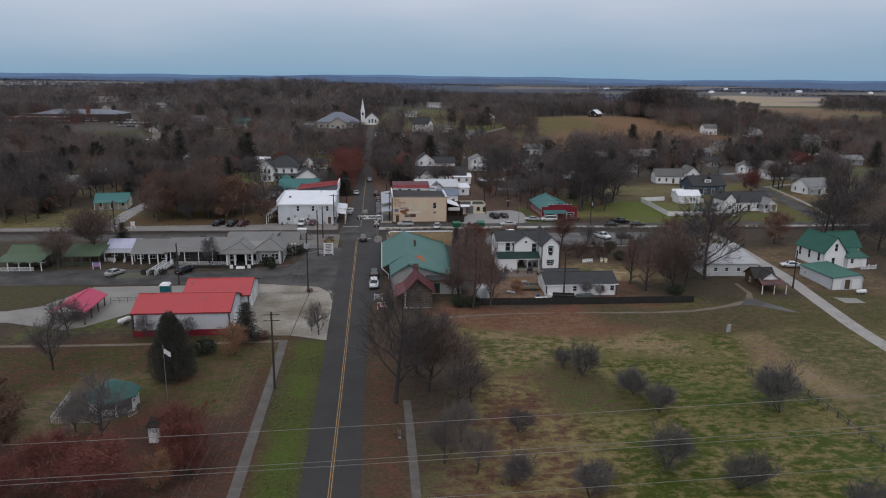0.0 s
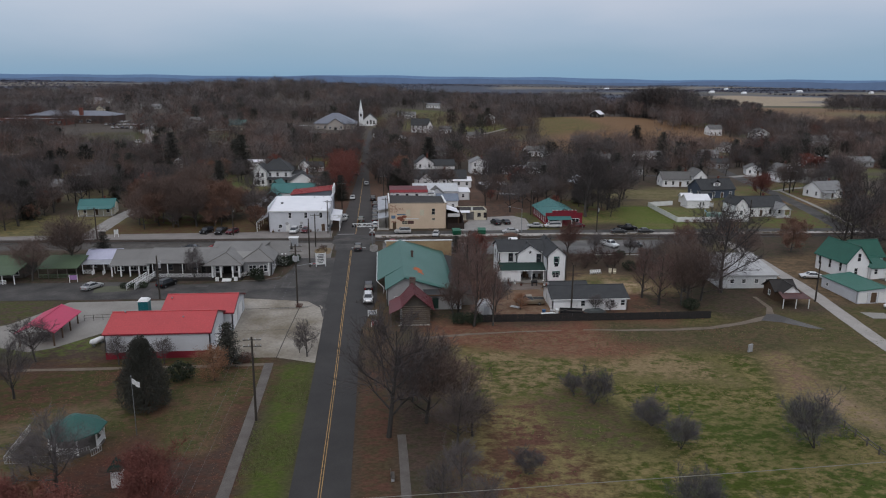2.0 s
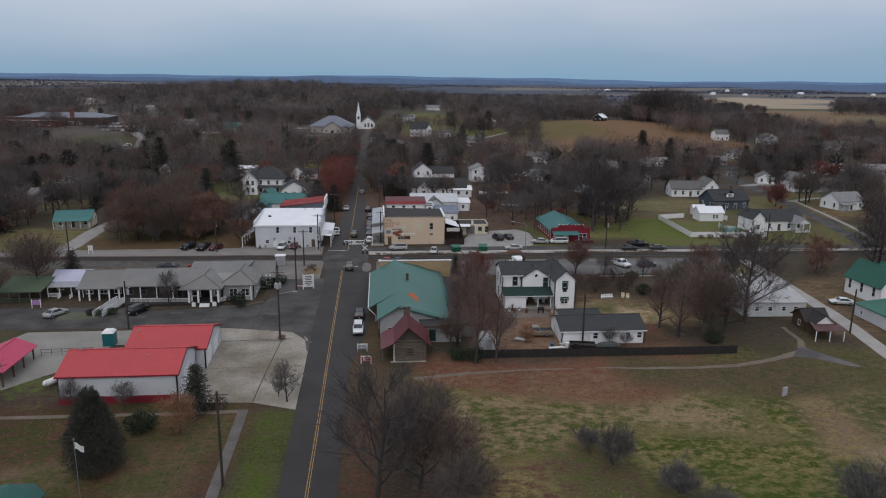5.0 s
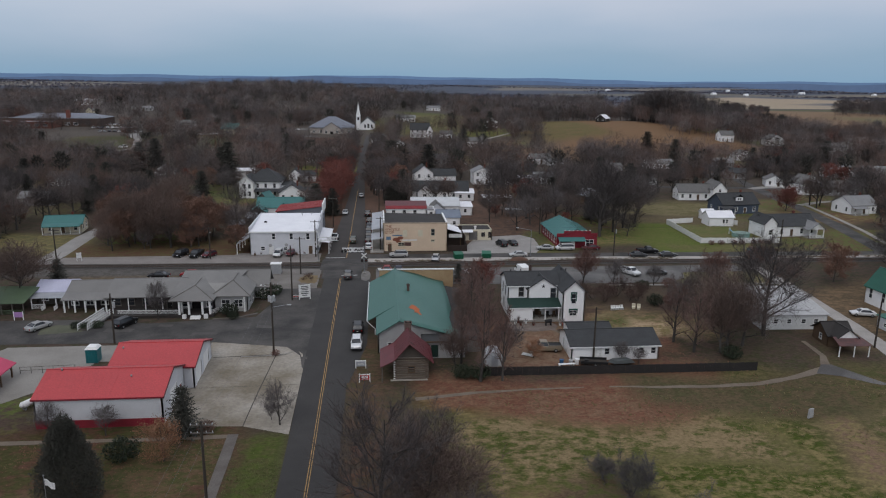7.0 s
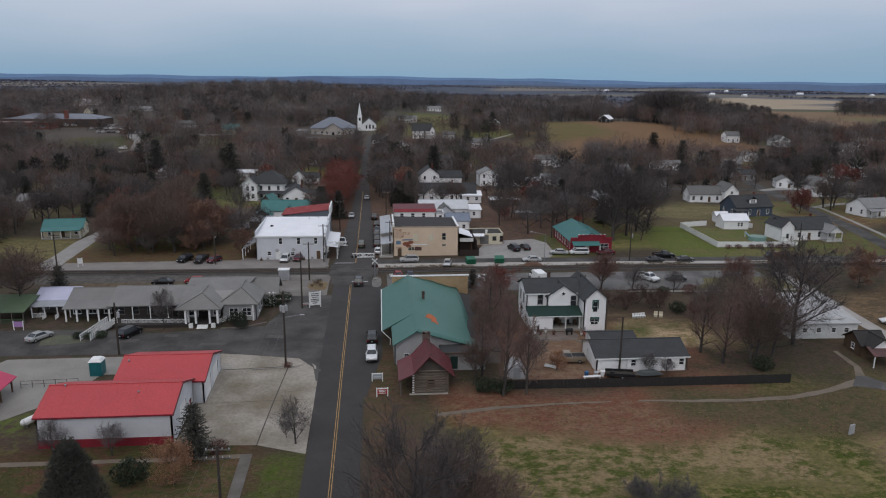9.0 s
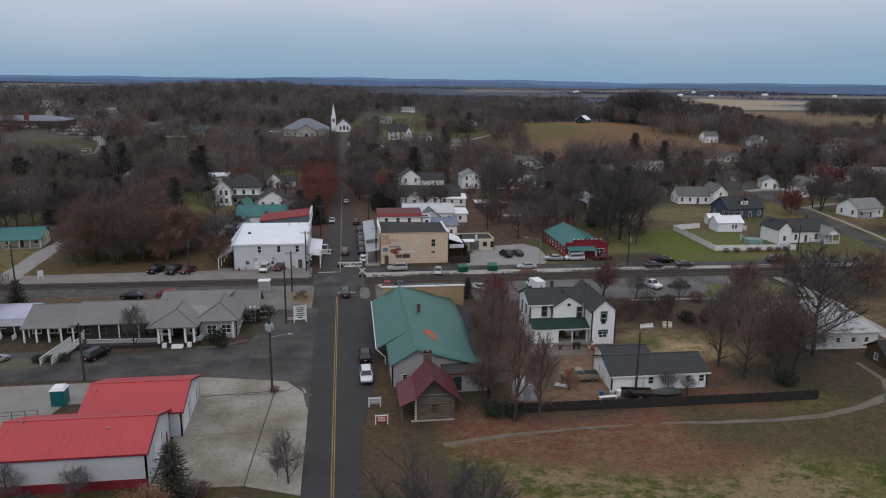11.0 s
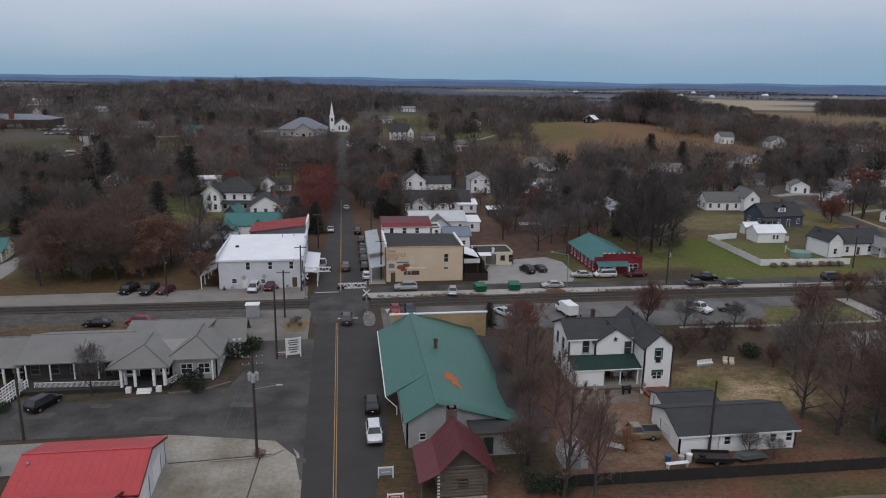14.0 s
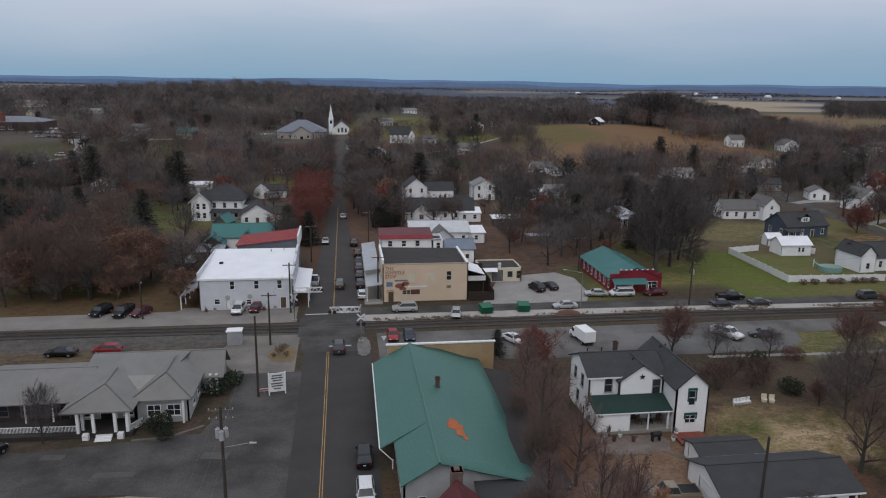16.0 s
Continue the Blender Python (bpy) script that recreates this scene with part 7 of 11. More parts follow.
def red_store():
    t = thing("red_store", 62.3, 213.5, "red-fronted store with a teal green roof and awning", "store")
    f = block(t, -5.2, 5.2, 1.2, 20.5, 2.9, RED_PAINT, TEAL_ROOF, "gable", 2.2, "y", 0.4, windows=[("W", 2.5 + 2.6 * k, 0.8, 0.8, 1.5) for k in range(7)], ribs=0.6)
    bm = bmesh.new()
    ff = facing(-5.6, 5.6, 0.8, 1.2)
    pierced(bm, ff["S"], 11.2, -0.3, 4.0, [(1.2, 3.6, 0.7, 2.2), (4.0, 5.0, 0.1, 2.2), (8.0, 10.2, 0.7, 2.2)], 0.25)
    box(bm, -3.6, 3.8, 0.8, 1.05, 4.0, 4.7)
    part("false_front", bm, RED_PAINT, t, "stepped red false front")
    window(t, ff["S"], (1.2, 3.6, 0.7, 2.2))
    window(t, ff["S"], (8.0, 10.2, 0.7, 2.2))
    door(t, ff["S"], (4.0, 5.0, 0.1, 2.2), WHITE_PLAIN)
    bm = bmesh.new()
    for k in range(7):
        box(bm, -3.5 + k * 1.15, -3.2 + k * 1.15, 0.75, 1.1, 4.7, 4.85)
    part("cresting", bm, WHITE_PLAIN, t)
    part("awning", slab(bmesh.new(), [(-5.3, -1.2, 2.3), (2.0, -1.2, 2.3), (2.0, 0.8, 3.0), (-5.3, 0.8, 3.0)], 0.1), TEAL_ROOF, t, "teal awning")
    posts(t, ((-5.2, -1.1), (-1.6, -1.1), (1.9, -1.1)), 0, 2.3, 0.07, WHITE_PLAIN)
    s = thing("shed", 87.5, 283, "small dark board house with a pale hipped metal roof", "shed", rz=28)
    block(s, -3.6, 3.6, 0, 6.4, 3.2, WOOD_BROWN, GREY_METAL, "hip", 2.4, "y", 0.6, windows=(("S", 2.0, 1.0, 0.9, 1.2), ("S", 5.4, 1.0, 0.9, 1.2)), doors=(("S", 3.7, 0.95, 2.05, DARK),))
    part("porch_roof", slab(bmesh.new(), [(-4.0, -2.4, 2.5), (4.0, -2.4, 2.5), (4.0, 0.0, 3.1), (-4.0, 0.0, 3.1)], 0.1), GREY_METAL, s)
    posts(s, ((-3.8, -2.2), (-1.3, -2.2), (1.3, -2.2), (3.8, -2.2)), -0.2, 2.5, 0.08, WHITE_PLAIN)


red_store()


def white_fence():
    t = thing("vinyl_fence", 100, 218, "white solid vinyl panel fence round a lawn", "fence")
    legs = (((-0.8, 0.2), (0.2, 27)), ((0.2, 27), (10, 29.5)), ((-0.8, 0.2), (22, -0.6)), ((18, 31), (22.5, 24)))
    pan = bmesh.new()
    box(pan, 0, 2.44, -0.03, 0.03, 0.08, 1.6)
    pme = part("panel", pan, WHITE_PLAIN, t).data
    bpy.data.objects.remove(next(o for o in t.children if o.data is pme))
    po = box(box(bmesh.new(), -0.07, 0.07, -0.07, 0.07, -0.3, 1.7), -0.09, 0.09, -0.09, 0.09, 1.7, 1.76)
    ome = part("post", po, WHITE_PLAIN, t).data
    bpy.data.objects.remove(next(o for o in t.children if o.data is ome))
    for a, b in legs:
        a, b = Vector((*a, 0)), Vector((*b, 0))
        n = round((b - a).length / 2.44)
        ang = math.degrees(math.atan2(b.y - a.y, b.x - a.x))
        for k in range(n):
            p = a.lerp(b, k / n)
            share("panel", pme, t, pose(p.x, p.y, 0, 0, 0, ang))
            share("post", ome, t, pose(p.x, p.y, 0, 0, 0, ang))
    s = thing("white_barn", 116.5, 241.5, "small white barn with a white metal roof", "shed", rz=-2)
    block(s, -4, 4, 0, 5.5, 2.8, WHITE_PAINT, WHITE_METAL, "gable", 1.6, "x", 0.3, windows=(("S", 4.8, 1.0, 0.6, 1.1), ("S", 5.8, 1.0, 0.6, 1.1)), ribs=0.6)
    s = thing("white_barn", 117.5, 252.5, "small white shed with a low roof behind the fence", "shed")
    block(s, -2, 2, 0, 3, 2.2, WHITE_PAINT, WHITE_METAL, "gable", 1.0, "x", 0.3)


white_fence()


def simple_house(name, x, y, rz, w, d, h, rise, label, walls=None, roofing=None, along="x", wing=None, porch=None, storeys=1, chim=True, category="house"):
    """A plain house: one block, perhaps a wing (x0, x1, y0, y1, h, rise, along), perhaps a porch (x0, x1, roofing)."""
    walls, roofing = walls or WHITE_PAINT, roofing or SHINGLE_DARK
    t = thing(name, x, y, label, category, rz)
    win = []
    for s in range(storeys):
        n = max(2, int(w / 3.0))
        win += [("S", (k + 0.5) * w / n, 0.9 + s * 2.8, 0.85, 1.4) for k in range(n) if not (s == 0 and k == n // 2)]
        m = max(1, int(d / 3.5))
        win += [(side, (k + 0.5) * d / m, 0.9 + s * 2.8, 0.85, 1.4) for k in range(m) for side in "WE"]
    block(t, -w / 2, w / 2, 0, d, h, walls, roofing, "gable", rise, along, 0.4, windows=win, doors=(("S", (max(2, int(w / 3.0)) // 2 + 0.5) * w / max(2, int(w / 3.0)), 0.95, 2.05, WOOD_BROWN),))
    if wing:
        x0, x1, y0, y1, wh, wr, wa = wing
        ww = [("S", (x1 - x0) / 2, 0.9, 0.9, 1.3)] + ([("S", (x1 - x0) / 2, 3.6, 0.8, 1.3)] if wh > 4.5 else [])
        block(t, x0, x1, y0, y1, wh, walls, roofing, "gable", wr, wa, 0.35, windows=ww)
    if porch:
        x0, x1, pm = porch
        part("porch_roof", slab(bmesh.new(), [(x0, -2.4, 2.4), (x1, -2.4, 2.4), (x1, 0, 3.0), (x0, 0, 3.0)], 0.12), pm, t)
        n = max(2, int((x1 - x0) / 2.5))
        posts(t, [(x0 + 0.2 + (x1 - x0 - 0.4) * k / n, -2.2) for k in range(n + 1)], 0, 2.4, 0.08, WHITE_PLAIN)
        part("porch_floor", box(bmesh.new(), x0, x1, -2.4, 0, -0.3, 0.2), CONCRETE, t)
    if chim:
        chimney(t, w * 0.2, d * 0.55, h, h + rise + 0.9, 0.55, BRICK_RED)
    return t


def villa():
    t = thing("white_villa", -36.5, 300, "white two-storey house with a dark hipped roof and gabled bay", "house", rz=-4)
    rows = [("S", u, z, 0.9, 1.5) for u in (3.9, 6.9, 10.2) for z in (0.9, 3.7)]
    block(t, -3.6, 8.6, 0, 10.5, 6.0, WHITE_PAINT, SHINGLE_DARK, "hip", 4.4, "x", 0.7, windows=rows + [("E", 4, 3.7, 0.9, 1.5), ("E", 8, 3.7, 0.9, 1.5)])
    block(t, -6.0, -0.6, -2.4, 6, 5.8, WHITE_PAINT, SHINGLE_DARK, "gable", 2.6, "y", 0.6, windows=(("S", 2.0, 3.7, 0.9, 1.6), ("S", 3.8, 3.7, 0.9, 1.6), ("S", 2.0, 0.9, 0.9, 1.6), ("S", 3.8, 0.9, 0.9, 1.6)))
    part("bay_trim", prism(bmesh.new(), lambda q: [(-6.65, q, 5.35), (-3.3, q, 8.5), (0.05, q, 5.35), (0.05, q, 5.6), (-3.3, q, 8.75), (-6.65, q, 5.6)], -3.06, -3.02), WHITE_PLAIN, t)
    part("porch_roof", slab(bmesh.new(), [(-0.6, -3.0, 2.7), (9.2, -3.0, 2.7), (9.2, 0, 3.4), (-0.6, 0, 3.4)], 0.14), SHINGLE_DARK, t, "dark shingled porch roof")
    posts(t, [(-0.4 + 2.3 * k, -2.8) for k in range(5)], 0, 2.7, 0.11, WHITE_PLAIN)
    part("porch_floor", box(bmesh.new(), -0.6, 9.2, -3.1, 0, -0.3, 0.3), CONCRETE, t)
    block(t, 8.6, 11.5, 2, 9, 4.4, WHITE_PAINT, SHINGLE_DARK, "shed", 0.8, "x", 0.35, windows=(("S", 1.4, 2.2, 0.9, 1.4),))
    chimney(t, 2.0, 5.0, 8, 11.6, 0.8, BRICK_RED)
    s = thing("garden_shed", -32.0, 283.4, "small shed with a steep teal metal roof", "shed", rz=-20)
    block(s, -1.9, 1.9, 0, 5, 2.4, WOOD_GREY, TEAL_ROOF, "gable", 1.9, "y", 0.4, windows=(("S", 2.6, 1.0, 0.8, 0.8),))


def town_houses():
    grey = mat("light_grey_shingles", (0.24, 0.24, 0.24), (0.18, 0.18, 0.18), 0.6, 12, 0.92, bump=0.4, band=0.14)
    simple_house("white_house", 131, 290, -4, 15, 7, 3.2, 2.6, "white house with a grey roof and tall end gable", None, SHINGLE_GREY, "x", (4.5, 10, -2.5, 7.5, 4.6, 2.6, "y"))
    t = simple_house("blue_house", 133.5, 262, 8, 14, 9, 3.4, 3.2, "dark blue-grey bungalow with a charcoal roof and dormer", BLUE_SIDING, SHINGLE_DARK, "x", None, (-8.5, -3.5, SHINGLE_DARK))
    f = facing(-1.4, 1.4, 1.2, 4.5)
    bm = bmesh.new()
    pierced(bm, f["S"], 2.8, 4.0, 5.6, [(0.7, 1.3, 4.5, 5.4), (1.5, 2.1, 4.5, 5.4)])
    part("dormer_wall", bm, WHITE_PAINT, t)
    for hole in ((0.7, 1.3, 4.5, 5.4), (1.5, 2.1, 4.5, 5.4)):
        window(t, f["S"], hole)
    part("dormer_roof", gable_roof(bmesh.new(), -1.4, 1.4, 1.2, 4.5, 5.6, 1.0, "y", 0.3, 0.1), SHINGLE_DARK, t)
    t = simple_house("porch_house", 130.6, 226, 3, 16, 9, 3.3, 2.6, "white cottage with a dark roof and columned porch", WHITE_PAINT, SHINGLE_DARK, "x", (-9.5, -5.5, -1, 7, 4.2, 2.0, "y"))
    part("gable_roof", gable_roof(bmesh.new(), 3.4, 8.4, -3.4, 3.0, 2.7, 1.8, "y", 0.3, 0.12), grey, t)
    part("gable", prism(bmesh.new(), lambda q: [(3.4, q, 2.7), (8.4, q, 2.7), (5.9, q, 4.5)], -3.3, -3.15), WHITE_PAINT, t)
    posts(t, ((3.7, -3.1), (5.9, -3.1), (8.1, -3.1), (3.7, -0.2), (8.1, -0.2)), 0, 2.7, 0.1, WHITE_PLAIN)
    railing(t, (3.7, -3.1), (8.1, -3.1), 0.1, 0.85, WHITE_PLAIN)
    part("porch_floor", box(bmesh.new(), 3.2, 8.6, -3.5, 0, -0.3, 0.15), CONCRETE, t)
    simple_house("grey_roof_cottage", 177.5, 260, 10, 11, 9, 3.2, 2.6, "pale cottage with a light grey roof", WHITE_PAINT, grey, "x", None, (-6, 0, grey))
    simple_house("white_cottage", 184.5, 302, 10, 9, 8, 4.5, 3.0, "white cottage with a steep grey gable", WHITE_PAINT, SHINGLE_GREY, "y")
    simple_house("white_garage", 181, 324, -20, 7, 8, 3.0, 1.8, "white garage with a grey roof", WHITE_PAINT, SHINGLE_GREY, "y", chim=False, category="garage")
    simple_house("brown_house", 196, 300, 0, 13, 8, 3.0, 2.4, "low house with a brown-grey roof", STUCCO_GREY, SHINGLE_GREY)
    simple_house("teal_roof_cottage", -81, 238, 8, 10, 7, 2.7, 1.9, "pale cottage with a teal roof and porch", CREAM_PAINT, TEAL_ROOF, "x", None, (-5, 5, TEAL_ROOF))
    simple_house("white_farmhouse", 28.0, 327, 3, 8, 8, 5.6, 3.0, "white two-storey house with a steep gable", WHITE_PAINT, SHINGLE_DARK, "y", (4, 14, 2.5, 9, 4.2, 2.4, "x"), None, 2)
    simple_house("white_annex_house", 53.5, 332, 0, 8, 9, 5.2, 2.0, "tall plain white house", WHITE_PAINT, grey, "y", storeys=2)
    simple_house("white_trailer", 69.5, 331, -3, 11, 4.5, 2.8, 0.9, "low white mobile home", WHITE_PAINT, WHITE_METAL, "x", chim=False)
    villa()
    simple_house("white_cottage", -22.6, 291, 4, 9.4, 9, 3.1, 2.9, "white cottage with a dark roof and a low side wing", WHITE_PAINT, SHINGLE_DARK, "y", (4.7, 15.5, 3, 9, 2.5, 1.7, "x"))
    simple_house("white_gable_house", -26.6, 339, 2, 5.4, 8, 3.3, 2.3, "small white gabled house among trees", WHITE_PAINT, SHINGLE_DARK, "y", (2.7, 8.5, 2, 8, 2.6, 1.8, "x"))
    simple_house("white_house", -50.5, 353, 3, 8, 6, 3.2, 0.8, "low pale house with a flat white roof among trees", WHITE_PAINT, WHITE_METAL, chim=False)
    simple_house("grey_house", -22, 405, 0, 14, 7, 3.4, 2.0, "long pale house among trees", STUCCO_GREY, SHINGLE_GREY)
    simple_house("white_farmhouse", 38, 527, -4, 13, 9, 5.4, 4.4, "white two-storey farmhouse with a dark steep roof", WHITE_PAINT, SHINGLE_DARK, "x", (5, 9, -3, 6, 5.0, 3.4, "y"), None, 2)
    simple_house("white_house", 56, 520, 0, 8, 7, 3.0, 2.0, "small white house among bare trees", WHITE_PAINT, SHINGLE_GREY)
    simple_house("white_house", 33, 640, 0, 16, 8, 3.6, 2.0, "long low white house on a rise", WHITE_PAINT, grey)
    simple_house("teal_roof_house", -95, 548, 0, 12, 9, 3.8, 3.4, "cream house with a bright teal roof", CREAM_PAINT, TEAL_ROOF, "x", (6, 11, -1, 7, 3.6, 1.6, "x"))
    for k, y, w in ((0.496, 3000, 20), (0.546, 2950, 18), (0.63, 3300, 30), (0.745, 3200, 16), (0.335, 3400, 20), (0.515, 3500, 14)):
        simple_house("far_barn", k * (y - 95), y, 12, w, 15, 6, 4, "white farm buildings far out on the plain", WHITE_PAINT, WHITE_METAL, chim=False, category="barn")
    simple_house("hill_barn", 190, 585, 52, 10, 8, 2.6, 2.8, "dark barn with a pale roof on the hill", FENCE_DARK, WHITE_METAL, "x", chim=False, category="barn")
    simple_house("white_house", 238, 482, 0, 9, 8, 4.6, 2.4, "white house among trees", WHITE_PAINT, SHINGLE_GREY)
    simple_house("white_house", 265, 470, 6, 11, 8, 4.2, 2.8, "white gabled house among trees", WHITE_PAINT, SHINGLE_GREY, "y")
    simple_house("white_house", 310, 400, -6, 12, 8, 3.4, 2.4, "pale house among trees", WHITE_PAINT, SHINGLE_GREY)
    simple_house("white_house", 340, 470, 5, 13, 8, 4.0, 2.4, "pale house among trees", WHITE_PAINT, grey)
    simple_house("white_house", 235, 340, 5, 12, 8, 3.4, 2.4, "white house among trees", WHITE_PAINT, SHINGLE_DARK)
    simple_house("white_house", 95, 400, 5, 11, 7, 3.2, 2.2, "white house among trees", WHITE_PAINT, SHINGLE_GREY)
    simple_house("white_house", 120, 360, -5, 10, 8, 3.2, 2.2, "low pale house among trees", STUCCO_GREY, SHINGLE_GREY)
    simple_house("white_house", 70, 470, 0, 9, 8, 3.6, 2.4, "white house among trees", WHITE_PAINT, SHINGLE_GREY)
    simple_house("white_house", -120, 330, 0, 10, 8, 3.2, 2.2, "pale house among trees", WHITE_PAINT, SHINGLE_GREY)
    simple_house("white_house", -150, 420, 0, 12, 8, 3.2, 2.2, "pale house among trees", STUCCO_GREY, SHINGLE_GREY)
    for x, y, rz, w, d, h, rise, wall, roofing, along in (
            (231, 352, 6, 13, 8, 3.4, 2.4, WHITE_PAINT, grey, "x"), (252, 352, -4, 16, 8, 3.0, 2.0, STUCCO_GREY, grey, "x"), (284, 436, 8, 14, 8, 4.6, 2.6, WHITE_PAINT, SHINGLE_GREY, "x"),
            (318, 466, -8, 12, 8, 4.8, 2.6, WHITE_PAINT, SHINGLE_GREY, "x"), (153, 382, 0, 14, 7, 2.8, 1.8, WHITE_PAINT, grey, "x"), (124, 328, 3, 12, 7, 2.6, 1.8, STUCCO_GREY, SHINGLE_GREY, "x"),
            (176, 348, -10, 9, 7, 2.8, 1.9, STUCCO_GREY, SHINGLE_DARK, "x"), (214, 412, 4, 10, 8, 3.2, 2.2, WHITE_PAINT, SHINGLE_GREY, "y"), (188, 384, 0, 10, 7, 3.0, 2.0, STUCCO_GREY, grey, "x"),
            (-109, 284, 0, 11, 7, 2.6, 1.8, STUCCO_GREY, grey, "x"), (-160, 384, 5, 10, 7, 2.8, 2.0, WHITE_PAINT, SHINGLE_GREY, "x"), (-137, 600, 0, 10, 8, 2.8, 2.0, STUCCO_GREY, SHINGLE_GREY, "x"),
            (-210, 728, 3, 18, 9, 2.6, 1.8, STUCCO_GREY, grey, "x"), (-243, 690, 0, 6, 7, 4.0, 3.2, CREAM_PAINT, SHINGLE_GREY, "y"),
            (-286, 800, 0, 26, 10, 4.0, 2.0, WHITE_PAINT, WHITE_METAL, "x"), (70, 815, 0, 15, 8, 3.2, 2.0, WHITE_PAINT, grey, "x"), (22, 465, 0, 8, 7, 3.0, 2.2, WHITE_PAINT, SHINGLE_GREY, "y"),
            (9, 497, 4, 9, 7, 3.2, 2.2, WHITE_PAINT, SHINGLE_GREY, "x"), (-22, 430, 0, 10, 8, 3.0, 2.2, STUCCO_GREY, SHINGLE_DARK, "x"), (45, 402, 2, 14, 7, 3.0, 2.2, STUCCO_GREY, SHINGLE_DARK, "x"),
            (50, 384, 0, 7, 6, 2.8, 2.0, WHITE_PAINT, SHINGLE_GREY, "y"), (102, 393, -4, 10, 5, 2.4, 1.2, WHITE_PAINT, grey, "x"), (-87, 358, 6, 8, 6, 2.8, 2.0, WHITE_PAINT, SHINGLE_GREY, "y"),
            (81, 334, 0, 8, 5, 3.0, 1.8, WHITE_PAINT, grey, "x"), (96, 575, 0, 9, 8, 5.0, 3.0, WHITE_PAINT, SHINGLE_GREY, "y")):
        simple_house("town_house", x, y, rz, w, d, h, rise, {WHITE_PAINT: "white", CREAM_PAINT: "cream"}.get(wall, "grey") + " house with a " + ("pale" if roofing in (grey, WHITE_METAL) else "dark") + " roof among bare trees", wall, roofing, along)
    simple_house("far_barn", 118, 615, 0, 7, 6, 5, 1.5, "white house on the edge of the field", WHITE_PAINT, grey)


town_houses()


def church():
    t = thing("church", 1.0, 584, "white wooden church with a tall pointed steeple", "church")
    block(t, -5.0, 6.0, 0, 20, 4.6, WHITE_PAINT, SHINGLE_DARK, "gable", 4.6, "y", 0.5, windows=(("S", 3.5, 1.5, 1.2, 2.6), ("S", 6.0, 1.5, 1.4, 3.2), ("S", 8.5, 1.5, 1.2, 2.6)))
    bm = box(bmesh.new(), -8.2, -5.0, -0.8, 2.4, -0.5, 10.8)
    box(bm, -8.5, -4.7, -1.1, 2.7, 10.6, 11.0)
    part("tower", bm, WHITE_PAINT, t)
    part("louvre", box(bmesh.new(), -7.3, -5.9, -0.88, -0.803, 7.4, 9.6), BLACK, t)
    bm = bmesh.new()
    n = 8
    ring = [bm.verts.new((-6.6 + 1.7 * math.cos((k + 0.5) * math.tau / n), 0.8 + 1.7 * math.sin((k + 0.5) * math.tau / n), 10.9)) for k in range(n)]
    tip = bm.verts.new((-6.6, 0.8, 20.6))
    for k in range(n):
        bm.faces.new((ring[k], ring[(k + 1) % n], tip))
    bm.faces.new(ring[::-1])
    part("spire", bm, WHITE_PLAIN, t, "white pointed spire")
    s = thing("parish_hall", -24, 534, "long tan hall with a wide grey roof", "hall")
    tan = mat("tan_siding", (0.42, 0.38, 0.345), (0.35, 0.315, 0.285), 0.4, 6, 0.8)
    slate = mat("slate_grey_metal", (0.17, 0.18, 0.21), (0.14, 0.15, 0.18), 0.4, 6, 0.6)
    block(s, -16, 15, 22, 48, 4.8, tan, slate, "hip", 7.2, "x", 0.8, windows=[("S", 3 + 5 * q, 1.2, 1.4, 1.6) for q in range(6)])
    block(s, -7, 7, 18, 30, 4.2, tan, slate, "gable", 4.6, "y", 0.7, windows=(("S", 3, 1.2, 1.4, 1.8), ("S", 11, 1.2, 1.4, 1.8)), doors=(("S", 7, 2.0, 2.3, DARK),))
    k = thing("school", -205, 594, "long low dark brick school with a pale flat roof and chimney", "school")
    block(k, -75, 6, 0, 30, 6.0, BRICK_DARK, mat("pale_membrane", (0.48, 0.49, 0.51), (0.38, 0.39, 0.41), 0.1, 3, 0.8), "flat", windows=[("S", 3 + 6 * q, 1.2, 3.4, 1.8) for q in range(11)])
    part("roof_deck", hip_roof(bmesh.new(), -60, 6, 4, 29, 5.9, 3.2, 0.4), mat("slate_school_roof", (0.19, 0.20, 0.23), (0.15, 0.16, 0.19), 0.3, 4, 0.7), k, "low slate-grey hipped roof")
    part("chimney", box(bmesh.new(), -20, -17.5, 4, 6.5, 0, 12), BRICK_RED, k, "tall brick chimney")
    block(k, -72, -22, -16, 0, 4.6, BRICK_RED, mat("pale_membrane", (0.36, 0.37, 0.39)), "flat", windows=[("S", 3 + 6 * q, 1.2, 3.0, 1.6) for q in range(8)])


church()


# ---- trees ----
def unit(v):
    return v / np.maximum(np.linalg.norm(v, axis=-1, keepdims=True), 1e-9)


